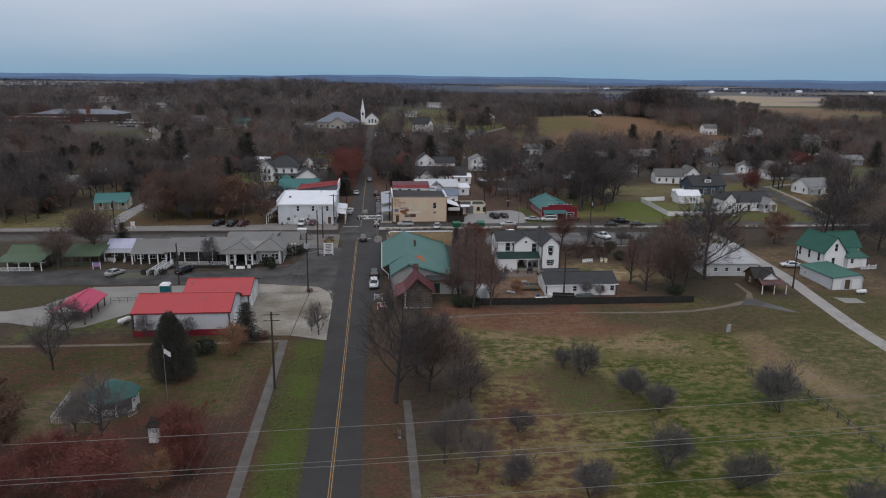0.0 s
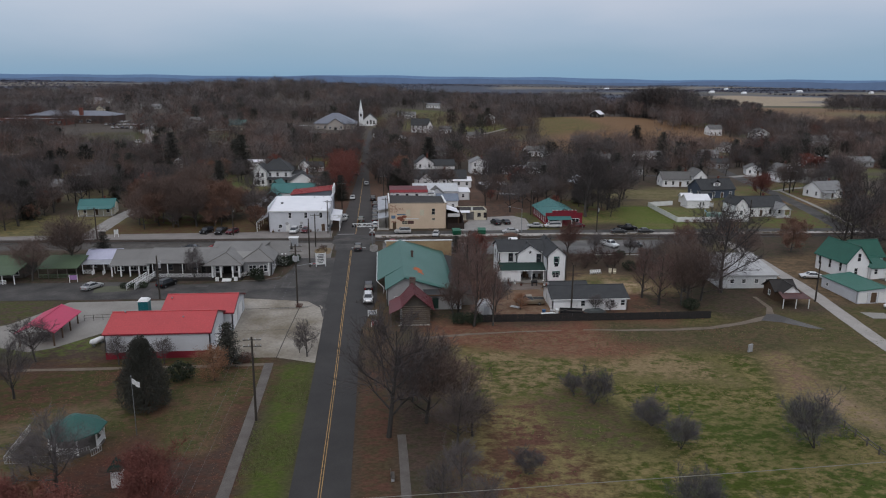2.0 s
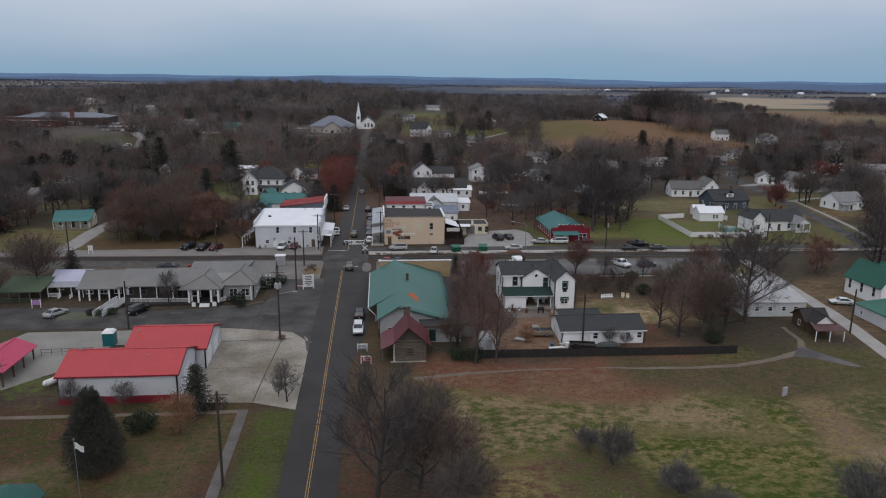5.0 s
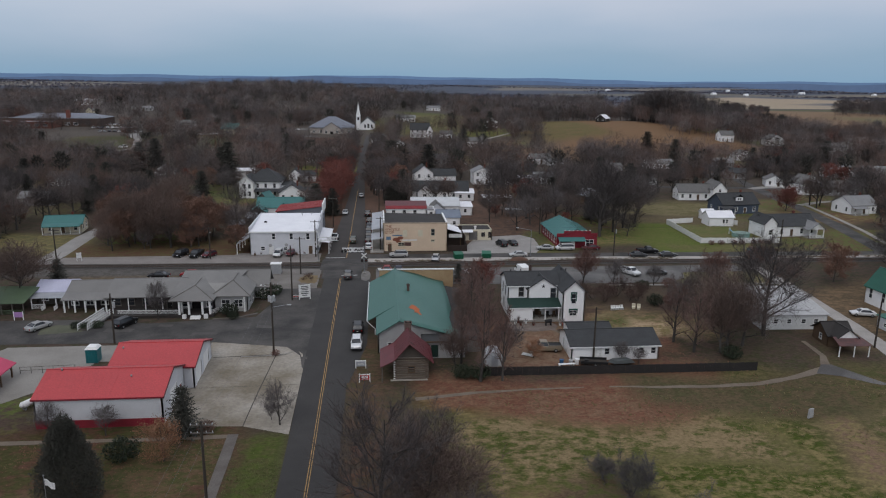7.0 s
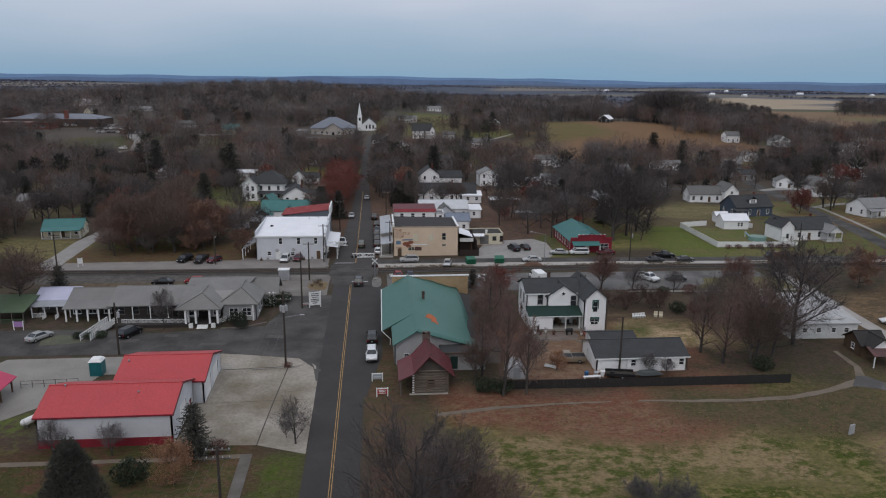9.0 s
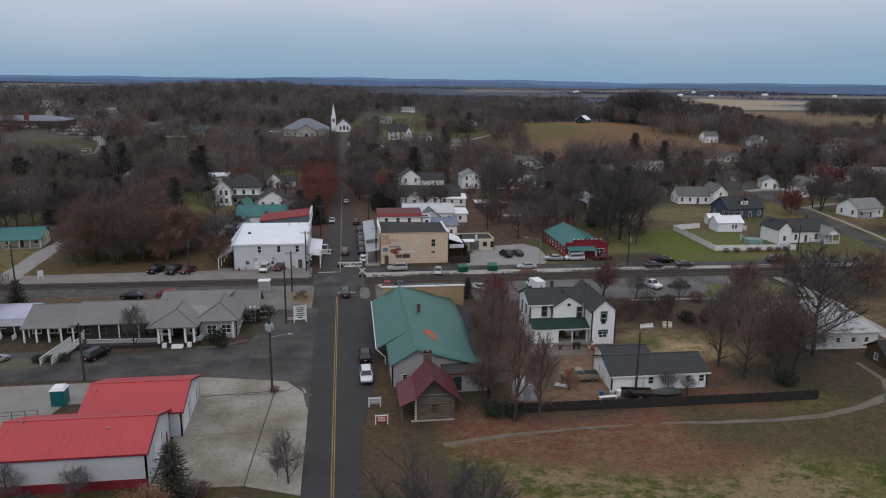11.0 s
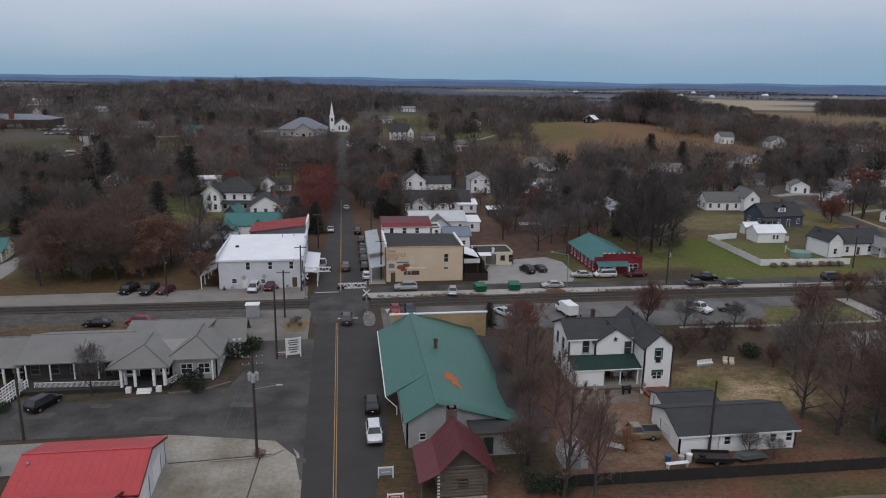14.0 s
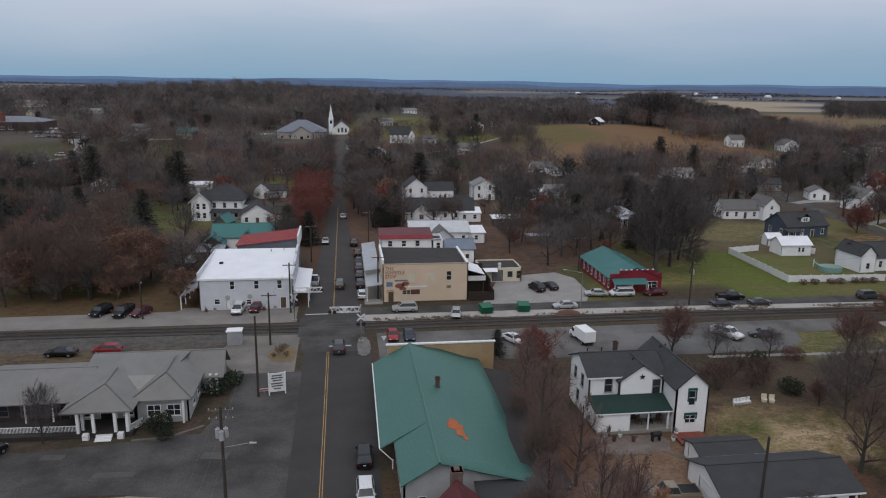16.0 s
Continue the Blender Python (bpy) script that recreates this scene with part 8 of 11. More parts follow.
class Growth:
    """Collects the tubes and slivers of one tree: wood is the trunk with its limbs, fine the crown of twigs and leaves."""

    def __init__(self, seed):
        self.r = np.random.RandomState(seed)
        self.v = {"wood": [], "fine": []}
        self.f = {"wood": [], "fine": []}
        self.n = {"wood": 0, "fine": 0}

    def add(self, part_name, verts, tris):
        self.v[part_name].append(verts)
        self.f[part_name].append(tris + self.n[part_name])
        self.n[part_name] += len(verts)

    def line(self, p, d, length, n, wander, lift):
        pts, d = [p], unit(d)
        for _ in range(n):
            d = unit(d + self.r.normal(0, wander, 3) + np.array((0, 0, lift)))
            pts.append(pts[-1] + d * length / n)
        return np.array(pts)

    def tube(self, part_name, pts, r0, r1, k):
        t = unit(np.gradient(pts, axis=0))
        ref = np.where(np.abs(t[:, 2:3]) < 0.9, np.array([[0, 0, 1.0]]), np.array([[1.0, 0, 0]]))
        a = unit(np.cross(t, ref))
        b = np.cross(t, a)
        rad = np.linspace(r0, r1, len(pts))[:, None, None]
        ang = np.arange(k) * math.tau / k
        ring = pts[:, None] + rad * (a[:, None] * np.cos(ang)[None, :, None] + b[:, None] * np.sin(ang)[None, :, None])
        i, j = np.meshgrid(np.arange(len(pts) - 1), np.arange(k), indexing="ij")
        q = lambda ii, jj: ii * k + jj % k
        t1 = np.stack([q(i, j), q(i, j + 1), q(i + 1, j + 1)], -1).reshape(-1, 3)
        t2 = np.stack([q(i, j), q(i + 1, j + 1), q(i + 1, j)], -1).reshape(-1, 3)
        self.add(part_name, ring.reshape(-1, 3), np.concatenate([t1, t2]))

    def slivers(self, base, d, length, width):
        n = len(base)
        side = unit(np.cross(d, self.r.normal(0, 1, (n, 3)))) * (np.asarray(width) / 2).reshape(-1, 1)
        tip = base + d * np.asarray(length).reshape(-1, 1)
        self.add("fine", np.stack([base - side, base + side, tip], 1).reshape(-1, 3), np.arange(3 * n).reshape(n, 3))

    def leaves(self, centre, size):
        n = len(centre)
        a = unit(self.r.normal(0, 1, (n, 3)))
        b = unit(np.cross(a, self.r.normal(0, 1, (n, 3))))
        s = np.asarray(size).reshape(-1, 1)
        quad = np.stack([centre - a * s, centre + b * s * 0.6, centre + a * s, centre - b * s * 0.6], 1).reshape(-1, 3)
        i = np.arange(n)[:, None] * 4
        self.add("fine", quad, np.concatenate([i + np.array([[0, 1, 2]]), i + np.array([[0, 2, 3]])]))

    def meshes(self, name, bark, crown):
        out = []
        for key, m in (("wood", bark), ("fine", crown)):
            out.append(big_mesh(name + "_" + key, np.concatenate(self.v[key]), np.concatenate(self.f[key]), m))
        return out


def broadleaf(seed, height, spread, limbs=9, subs=6, sprays=5, twigs=6, twig_w=0.035, base=0.28, leaf=0, leaf_size=0.16, bark=None, crown=None, stems=1, upright=0.35, haze=0, name="tree"):
    g = Growth(seed)
    r = g.r
    ends, dirs, lens = [], [], []
    for s in range(stems):
        lean = np.array((*r.normal(0, 0.05 if stems == 1 else 0.4, 2), 1.0))
        trunk = g.line(np.zeros(3) + np.array((0, 0, -0.3)), lean, height * 0.82, 7, 0.05, 0.05)
        r0 = height * 0.019 / math.sqrt(stems)
        g.tube("wood", trunk, r0 * 1.15, r0 * 0.2, 7)
        for k in range(limbs // stems):
            u = base + (0.98 - base) * ((k + r.uniform(0.1, 0.9)) / (limbs // stems))
            p = trunk[0] + (trunk[-1] - trunk[0]) * u
            i = min(int(u * 7), 6)
            p = trunk[i] + (trunk[i + 1] - trunk[i]) * (u * 7 - i)
            az = k * 2.4 + r.uniform(-0.5, 0.5)
            reach = spread * (1.05 - 0.75 * abs(u - 0.45) / 0.55) * r.uniform(0.75, 1.1)
            tilt = upright + r.uniform(0.1, 0.5) + 0.7 * max(0, u - 0.5)
            d = np.array((math.cos(az), math.sin(az), tilt))
            limb = g.line(p, d, reach * 1.15, 5, 0.13, 0.06)
            rl = r0 * (1.0 - 0.8 * u) * 0.62
            g.tube("wood", limb, rl, rl * 0.25, 5)
            for j in range(subs):
                v = 0.25 + 0.75 * (j + r.uniform(0, 1)) / subs
                ii = min(int(v * 5), 4)
                q = limb[ii] + (limb[ii + 1] - limb[ii]) * (v * 5 - ii)
                along = unit(limb[min(ii + 1, 5)] - limb[ii])
                d2 = unit(along + r.normal(0, 0.55, 3) + np.array((0, 0, 0.22)))
                ln = reach * (0.62 - 0.32 * v) * r.uniform(0.8, 1.25)
                sub = g.line(q, d2, ln, 3, 0.14, 0.05)
                g.tube("fine", sub, max(0.0022 * height, rl * 0.36), 0.0014 * height, 3)
                for m in range(sprays):
                    w = 0.2 + 0.8 * (m + r.uniform(0, 1)) / sprays
                    jj = min(int(w * 3), 2)
                    e = sub[jj] + (sub[jj + 1] - sub[jj]) * (w * 3 - jj)
                    ends.append(e)
                    dirs.append(unit(unit(sub[jj + 1] - sub[jj]) + r.normal(0, 0.5, 3) + np.array((0, 0, 0.15))))
                    lens.append(ln * r.uniform(0.35, 0.7))
    ends, dirs, lens = np.array(ends), np.array(dirs), np.array(lens)
    g.slivers(ends, dirs, lens, np.full(len(ends), twig_w * 1.5))
    n = len(ends)
    rep = np.repeat(np.arange(n), twigs)
    u = r.uniform(0.1, 1.0, len(rep))[:, None]
    tb = ends[rep] + dirs[rep] * lens[rep][:, None] * u
    td = unit(dirs[rep] + r.normal(0, 0.6, (len(rep), 3)) + np.array((0, 0, 0.12)))
    g.slivers(tb, td, lens[rep] * r.uniform(0.35, 0.8, len(rep)), np.full(len(rep), twig_w))
    if haze:
        # the finest twigs, which fill the crown out to its rounded rim
        low, high = np.percentile(ends[:, 2], 6), ends[:, 2].max()
        mid = np.array((*np.mean(ends[:, :2], 0), low + 0.42 * (high - low)))
        d = unit(r.normal(0, 1, (haze, 3)))
        lump = 0.82 + 0.17 * np.sin(6.2 * d[:, 0] + seed) * np.sin(4.1 * d[:, 2] + 2 * seed) + 0.13 * np.sin(5.3 * d[:, 1] + 2 * d[:, 2] + seed)
        axes = np.where(d[:, 2:3] > 0, np.array((spread, spread, 0.58 * (high - low))), np.array((spread, spread, 0.42 * (high - low))))
        pos = mid + d * axes * (lump * r.uniform(0.15, 1.0, haze) ** 0.45)[:, None]
        hd = unit(unit(pos - mid + np.array((0, 0, 0.25 * height))) + r.normal(0, 0.45, (haze, 3)))
        hl = spread * r.uniform(0.14, 0.3, haze)
        g.slivers(pos - hd * hl[:, None] * 0.6, hd, hl, np.full(haze, twig_w * 0.9))
    if leaf:
        pick = r.randint(0, len(tb), leaf)
        g.leaves(tb[pick] + td[pick] * (lens[rep][pick] * 0.5)[:, None] * r.uniform(0, 1, (leaf, 1)) + r.normal(0, 0.32, (leaf, 3)), leaf_size * r.uniform(0.6, 1.3, leaf))
    return g.meshes(name, bark or BARK, crown or TWIG)


def conifer(seed, height, radius, crown=None, whorls=26, per=10, tuft=9, blunt=0.75, name="conifer"):
    g = Growth(seed)
    r = g.r
    trunk = g.line(np.array((0, 0, -0.3)), np.array((0, 0, 1.0)), height, 6, 0.02, 0.1)
    g.tube("wood", trunk, height * 0.02, 0.03, 6)
    bases, ds, ls = [], [], []
    for k in range(whorls):
        u = (k + r.uniform(0, 0.8)) / whorls
        reach = radius * (1 - u) ** blunt * r.uniform(0.8, 1.15) + 0.25
        for j in range(per):
            az = j * math.tau / per + k * 0.9 + r.uniform(-0.3, 0.3)
            ln = reach * r.uniform(0.6, 1.15)
            d = unit(np.array((math.cos(az), math.sin(az), 0.25 - 0.5 * (1 - u) + r.uniform(-0.15, 0.3))))
            p = np.array((0, 0, height * (0.04 + 0.95 * u)))
            for q in range(tuft):
                w = (q + r.uniform(0.2, 1.0)) / tuft
                bases.append(p + d * ln * w * 0.95)
                ds.append(unit(d + r.normal(0, 0.65, 3)))
                ls.append(0.22 + 0.2 * ln * (1 - 0.5 * w))
    bases, ds, ls = np.array(bases), np.array(ds), np.array(ls)
    g.slivers(bases, ds, ls, ls * 0.42)
    return g.meshes(name, BARK, crown or NEEDLE)


def cedar(seed, height, radius, lobes=90, per=420, name="cedar"):
    """A dense evergreen whose outline is made of many soft rounded lobes, widest low down."""
    g = Growth(seed)
    r = g.r
    trunk = g.line(np.array((0, 0, -0.3)), np.array((0, 0, 1.0)), height * 0.95, 6, 0.02, 0.1)
    g.tube("wood", trunk, height * 0.022, 0.04, 7)
    bases, ds, ls = [], [], []
    for k in range(lobes):
        u = 0.06 + 0.86 * (k + r.uniform(0, 1)) / lobes
        reach = radius * min(1.0, (1 - u) * 1.30 + 0.10) ** 0.8 * (0.72 + 0.28 * min(1.0, u / 0.16))
        az, size = k * 2.4 + r.uniform(-0.4, 0.4), (0.30 * reach + 0.42) * r.uniform(0.8, 1.25)
        out = max(0.0, reach - 0.75 * size) * r.uniform(0.82, 1.06)
        c = np.array((math.cos(az) * out, math.sin(az) * out, height * u))
        d = unit(r.normal(0, 1, (per, 3)))
        bases.append(c + d * size * r.uniform(0.45, 0.92, (per, 1)) * np.array((1, 1, 1.15)))
        ds.append(unit(d * 0.8 + np.array((0, 0, 0.55)) + r.normal(0, 0.35, (per, 3))))
        ls.append(r.uniform(0.14, 0.30, per))
    bases, ds, ls = np.concatenate(bases), np.concatenate(ds), np.concatenate(ls)
    g.slivers(bases, ds, ls, ls * 0.40)
    return g.meshes(name, BARK, NEEDLE)


def shrub(seed, height, radius, crown, leaf=500, size=0.1, name="shrub"):
    g = Growth(seed)
    r = g.r
    for k in range(7):
        az = r.uniform(0, math.tau)
        st = g.line(np.array((0, 0, -0.1)), np.array((math.cos(az) * 0.7, math.sin(az) * 0.7, 1.0)), height * 0.9, 3, 0.15, 0)
        g.tube("wood", st, 0.035, 0.01, 4)
    n = 160
    d = unit(r.normal(0, 1, (n, 3)) + np.array((0, 0, 0.6)))
    b = d * np.array((radius, radius, height)) * 0.25
    g.slivers(b + np.array((0, 0, height * 0.25)), d, np.full(n, height * 0.6), np.full(n, 0.03))
    if leaf:
        c = unit(r.normal(0, 1, (leaf, 3))) * r.uniform(0.5, 1.0, (leaf, 1)) ** 0.5
        c *= 1 + 0.2 * np.sin(c[:, :1] * 7 + c[:, 1:2] * 5)
        c = c * np.array((radius, radius, height * 0.5)) + np.array((0, 0, height * 0.52))
        g.leaves(c, size * r.uniform(0.6, 1.3, leaf))
    return g.meshes(name, BARK, crown)


def plant_tree(kind, x, y, size=1.0, label="", category="tree", group="", wide=1.0, turn=None, rng=random.Random(11)):
    name, (wood, fine), base_label = kind
    t = new(name)
    t.empty_display_size = 0.5
    a = rng.uniform(0, 360) if turn is None else turn
    s = size * rng.uniform(0.94, 1.06)
    t.matrix_basis = pose(x, y, gz(x, y), 0, 0, a) @ Matrix.Diagonal((s * wide, s * wide, s, 1))
    tagged(t, label or base_label, category, group)
    for n, me in (("trunk", wood), ("crown", fine)):
        ob = new(n, me)
        ob.parent = t
    return t


BIG = [("bare_tree", broadleaf(s, 17, 8.0, 16, 8, 7, 9, 0.034, base=0.2, haze=2400, crown=TWIG_DARK, name="big_bare"), "tall bare winter tree with spreading grey limbs") for s in (3, 8)]
MID = [("bare_tree", broadleaf(20 + s, 13 + s % 3, 6.0 + 0.3 * (s % 4), 12, 6, 5, 6, 0.042, base=0.18, haze=3600, name="bare"), "bare grey-brown winter tree") for s in range(4)]
MID_B = [("bare_tree", broadleaf(40 + s, 12, 6.0, 12, 6, 5, 6, 0.042, base=0.15, haze=4200, crown=TWIG_BROWN, name="brown_bare"), "bare tree with dense brown twigs") for s in range(3)]
MID_G = [("bare_tree", broadleaf(50 + s, 14, 6.2, 12, 6, 5, 6, 0.042, base=0.18, haze=3600, crown=TWIG_GREY, name="grey_bare"), "bare pale grey winter tree") for s in range(2)]
SLIM = [("slender_tree", broadleaf(60 + s, 13, 3.7, 14, 6, 6, 7, 0.034, base=0.08, haze=1700, crown=TWIG_SLIM, upright=0.9, name="slim"), "slender brown-twigged bare tree") for s in range(2)]
ORCHARD = [("orchard_tree", broadleaf(70 + s, 4.8, 2.9, 18, 6, 6, 8, 0.016, base=0.08, stems=3, haze=6500, crown=TWIG_MIST, upright=0.35, name="orchard"), "small bare grey orchard tree") for s in range(3)]
RUSTY = [("rust_leaved_tree", broadleaf(80 + s, 10, 5.8, 11, 6, 5, 6, 0.05, base=0.1, haze=3000, leaf=5600, leaf_size=0.15, crown=LEAF_RUST, name="rusty"), "broad tree with dry rust-brown leaves") for s in range(2)]
MAROON = [("maroon_tree", broadleaf(90, 7, 4.2, 13, 7, 6, 9, 0.03, base=0.06, haze=3500, leaf=4600, leaf_size=0.09, crown=LEAF_MAROON, name="maroon"), "small tree with dark maroon leaves")]
ORANGE = [("orange_tree", broadleaf(95, 6.2, 2.9, 13, 7, 6, 7, 0.025, base=0.06, haze=1800, leaf=3200, leaf_size=0.09, crown=LEAF_ORANGE, name="orange"), "small tree with faded orange leaves")]
CEDAR = [("cedar_tree", cedar(101, 11.0, 3.3), "broad dark evergreen cedar tree")]
PINE = [("evergreen_tree", conifer(105 + s, 12, 2.8, whorls=34, per=12, tuft=9, blunt=0.42, name="pine"), "narrow dark evergreen tree") for s in range(2)]
SHRUB = [("shrub", shrub(110, 1.5, 1.2, EVERGREEN_LEAF, 900), "rounded dark green garden shrub"), ("shrub", shrub(111, 1.6, 1.3, TWIG_RUST, 1100, 0.08), "bare brown garden shrub")]
BRUSH = [("brush", broadleaf(135 + s, 3.0, 2.2, 12, 5, 4, 5, 0.022, base=0.05, haze=1500, stems=3, crown=TWIG_BRUSH, upright=0.6, name="brush"), "tangled dark brown brush") for s in range(2)]
CONE = [("conical_tree", broadleaf(130 + s, 9, 3.4, 16, 6, 5, 7, 0.032, base=0.1, haze=5000, crown=TWIG_RUST, upright=0.75, name="cone"), "conical bare brown tree") for s in range(2)]
BARE_SMALL = [("small_bare_tree", broadleaf(120 + s, 6.5, 3.2, 11, 6, 5, 6, 0.026, base=0.15, haze=2600, upright=0.6, crown=TWIG_GREY, name="small_bare"), "small bare grey winter tree") for s in range(2)]

TOWN = []
for s, (tint, h, sp) in enumerate(((TWIG, 13, 6.0), (TWIG_BROWN, 12, 6.0), (TWIG_GREY, 14, 6.2), (TWIG_DARK, 14, 6.0), (TWIG, 15, 6.6), (TWIG_BROWN, 12.5, 5.6), (TWIG_DARK, 13, 5.4), (TWIG_GREY, 12, 6.2))):
    words = {TWIG: "bare grey-brown town tree", TWIG_BROWN: "bare brown-twigged town tree", TWIG_GREY: "bare pale grey town tree", TWIG_DARK: "dark bare grey town tree"}[tint]
    TOWN.append(("town_tree", broadleaf(140 + s, h, sp, 10, 5, 4, 4, 0.062, base=0.14, haze=2200, crown=tint, name="town"), words))
TOWN_RUST = [("rust_leaved_tree", broadleaf(150 + s, 9.5, 5.4, 10, 5, 4, 3, 0.08, base=0.1, haze=700, leaf=1300, leaf_size=0.24, crown=(LEAF_RUST, LEAF_MAROON)[s], name="town_rust"), ("broad tree with dry rust-brown leaves", "broad tree with dark maroon leaves")[s]) for s in range(2)]

# trees that stand alone, by the street, the meadow and the yards
plant_tree(BIG[0], 7.9, 94, 1.08, "tall bare street tree with dark limbs over the road", wide=0.9, turn=40)
plant_tree(MID_B[0], 13.0, 97.5, 0.95, wide=1.05)
plant_tree(MID_B[1], 11.5, 104, 0.8)
plant_tree(MID[3], 14.5, 108, 0.75)
plant_tree(MID_B[2], 17.0, 99.5, 0.8, wide=1.1)
plant_tree(MID[0], 18.8, 93.5, 0.6, wide=1.1)
plant_tree(BARE_SMALL[1], 16, 82, 1.0)
plant_tree(BARE_SMALL[0], 17, 74.5, 0.9)
plant_tree(MID[1], 16.5, 91, 0.62)
plant_tree(BARE_SMALL[0], 13.4, 77, 0.95)
for x, y, s, k in ((37.5, 102, 1.15, 0), (43.7, 95.2, 1.1, 1), (44.8, 88.8, 1.0, 2), (62.5, 88, 1.6, 0), (20.5, 71.5, 0.9, 1), (29, 69, 1.0, 2), (40, 74.5, 1.2, 0), (35.5, 105, 0.7, 1), (46.5, 70, 1.1, 1), (57, 62, 1.1, 2), (24, 84, 0.8, 2)):
    plant_tree(ORCHARD[k], x, y, s, group="orchard trees in the meadow")
plant_tree(CEDAR[0], -25.9, 104.8, 1.0, wide=1.16)
plant_tree(SHRUB[0], -23.4, 114.0, 1.7, "dark green evergreen bush beside the cedar", "shrub")
plant_tree(BARE_SMALL[1], -45.4, 109, 1.35)
plant_tree(BARE_SMALL[0], -48, 122, 1.2)
plant_tree(ORANGE[0], -18.2, 113.2, 1.0)
plant_tree(PINE[0], -17.2, 119.0, 0.56, "small dark conical evergreen at the station corner", wide=1.45)
for x, y, s in ((-7.6, 187.0, 0.45), (-6.4, 185.6, 0.35), (-7.0, 188.6, 0.38), (-8.2, 185.6, 0.3)):
    plant_tree(BRUSH[0], x, y, s, "dry weeds round the pole by the crossing", "shrub")
plant_tree(SHRUB[1], -8.7, 144.0, 0.55, "brown weeds at the foot of the utility pole", "shrub")
plant_tree(SHRUB[1], -14.6, 119.8, 1.0, "bare brown shrub by the concrete", "shrub")
plant_tree(BARE_SMALL[1], -27.5, 119.8, 0.75)
plant_tree(BARE_SMALL[0], -34.5, 119.8, 0.75)
plant_tree(MAROON[0], -18.6, 82.0, 0.9, wide=1.1)
plant_tree(MAROON[0], -16.5, 76.5, 0.7)
plant_tree(ORANGE[0], -30.4, 81.5, 0.6, "small tree with faded orange leaves by the gazebo")
plant_tree(ORANGE[0], -19, 73.5, 0.85)
plant_tree(RUSTY[0], -39, 79, 0.85)
plant_tree(RUSTY[1], -46, 88, 0.8)
plant_tree(MID_B[2], -52, 97, 0.8)
plant_tree(MAROON[0], -35, 70, 1.0)
plant_tree(MAROON[0], -17.5, 78.5, 0.85)
plant_tree(MAROON[0], -25, 72, 1.1, wide=1.2)
plant_tree(MAROON[0], -31, 75, 1.0, wide=1.1)
plant_tree(MID_G[0], -28.6, 83.0, 0.78, "small grey bare tree before the gazebo")
plant_tree(BARE_SMALL[0], -33.5, 88.0, 0.8)
plant_tree(RUSTY[0], -43, 73, 0.8)
plant_tree(BARE_SMALL[0], -5.0, 121.0, 0.98, "small bare shrub tree at the corner of the concrete", turn=20)
plant_tree(BARE_SMALL[1], -6.4, 122.5, 0.4, "small bare shrub tree at the corner of the concrete")
for x, y, s in ((22.0, 139, 0.8), (27.5, 147, 0.95), (26.0, 154, 1.0), (28.0, 160, 0.9), (26.5, 166, 0.85), (29.0, 173, 0.75), (30.5, 178, 0.6)):
    plant_tree(SLIM[int(x * 7) % 2], x, y, s, group="trees between the depot and the house")
for x, y, s, w in ((24.2, 132.4, 1.2, 0.8), (27.7, 132.5, 1.1, 0.6)):
    plant_tree(SLIM[int(x) % 2], x, y, s, "tall slender brown tree at the fence end", wide=w, group="trees between the depot and the house")
for x, y, s, w in ((24.6, 160, 0.6, 0.75), (23.8, 148, 0.66, 0.8), (20.8, 136.6, 0.6, 0.85)):
    plant_tree(MID_B[int(y) % 2], x, y, s, "misty brown bare tree beside the depot", wide=w, group="trees between the depot and the house")
for x, y, k, s in ((172, 277, 3, 0.9), (168, 293, 6, 1.0), (197, 286, 3, 1.0), (193, 270, 0, 1.0), (188, 243, 6, 1.0), (178, 232, 1, 0.9), (170, 238, 3, 0.8), (199, 256, 3, 1.1), (205, 300, 6, 1.1), (160, 334, 3, 1.0), (206, 240, 0, 1.1), (190, 222, 3, 1.0)):
    plant_tree(TOWN[k], x, y, s, "grey bare tree along the residential street", group="trees of the residential street")
plant_tree(TOWN_RUST[0], 163, 226, 0.9)
for k in range(9):
    plant_tree(BRUSH[k % 2], 49.5 + 1.9 * k, 170 + 2.2 * math.sin(1.7 * k), 1.15 + 0.25 * math.sin(2.9 * k), "dark red-brown brush behind the yard", "shrub", "brush behind the yard")
for x, y, k, s in ((-104, 216, 3, 1.0), (-97, 222, 6, 1.1), (-112, 224, 1, 1.1), (-104, 236, 3, 1.2), (-96, 243, 0, 1.0), (-116, 244, 6, 1.1), (-125, 232, 3, 1.1), (-92, 256, 6, 1.0), (-106, 258, 3, 1.1), (-134, 250, 0, 1.2), (-122, 262, 6, 1.2), (-136, 270, 3, 1.1)):
    plant_tree(TOWN[k], x, y, s, "large dark bare tree west of the cottage", wide=1.15, group="trees west of the cottage")
plant_tree(PINE[0], -99, 232, 1.0, "dark evergreen west of the cottage", wide=1.5)
plant_tree(MAROON[0], 31.0, 177, 0.95, "small red-brown tree behind the house")
plant_tree(PINE[0], 26.4, 183, 0.36, "small dark evergreen beside the depot", wide=1.6)
plant_tree(SHRUB[0], 24.2, 133.6, 1.5, "dark evergreen bush at the fence end", "shrub")
plant_tree(SHRUB[0], 21.6, 133.9, 1.3, "dark evergreen bush at the fence end", "shrub")
plant_tree(BARE_SMALL[0], 29.2, 139.5, 1.1)
plant_tree(ORANGE[0], 34.4, 140.5, 0.62, "small thin rust-leaved tree in the yard")
plant_tree(BARE_SMALL[1], 48.7, 138.0, 0.6)
plant_tree(BARE_SMALL[0], 51.5, 137.2, 0.55)
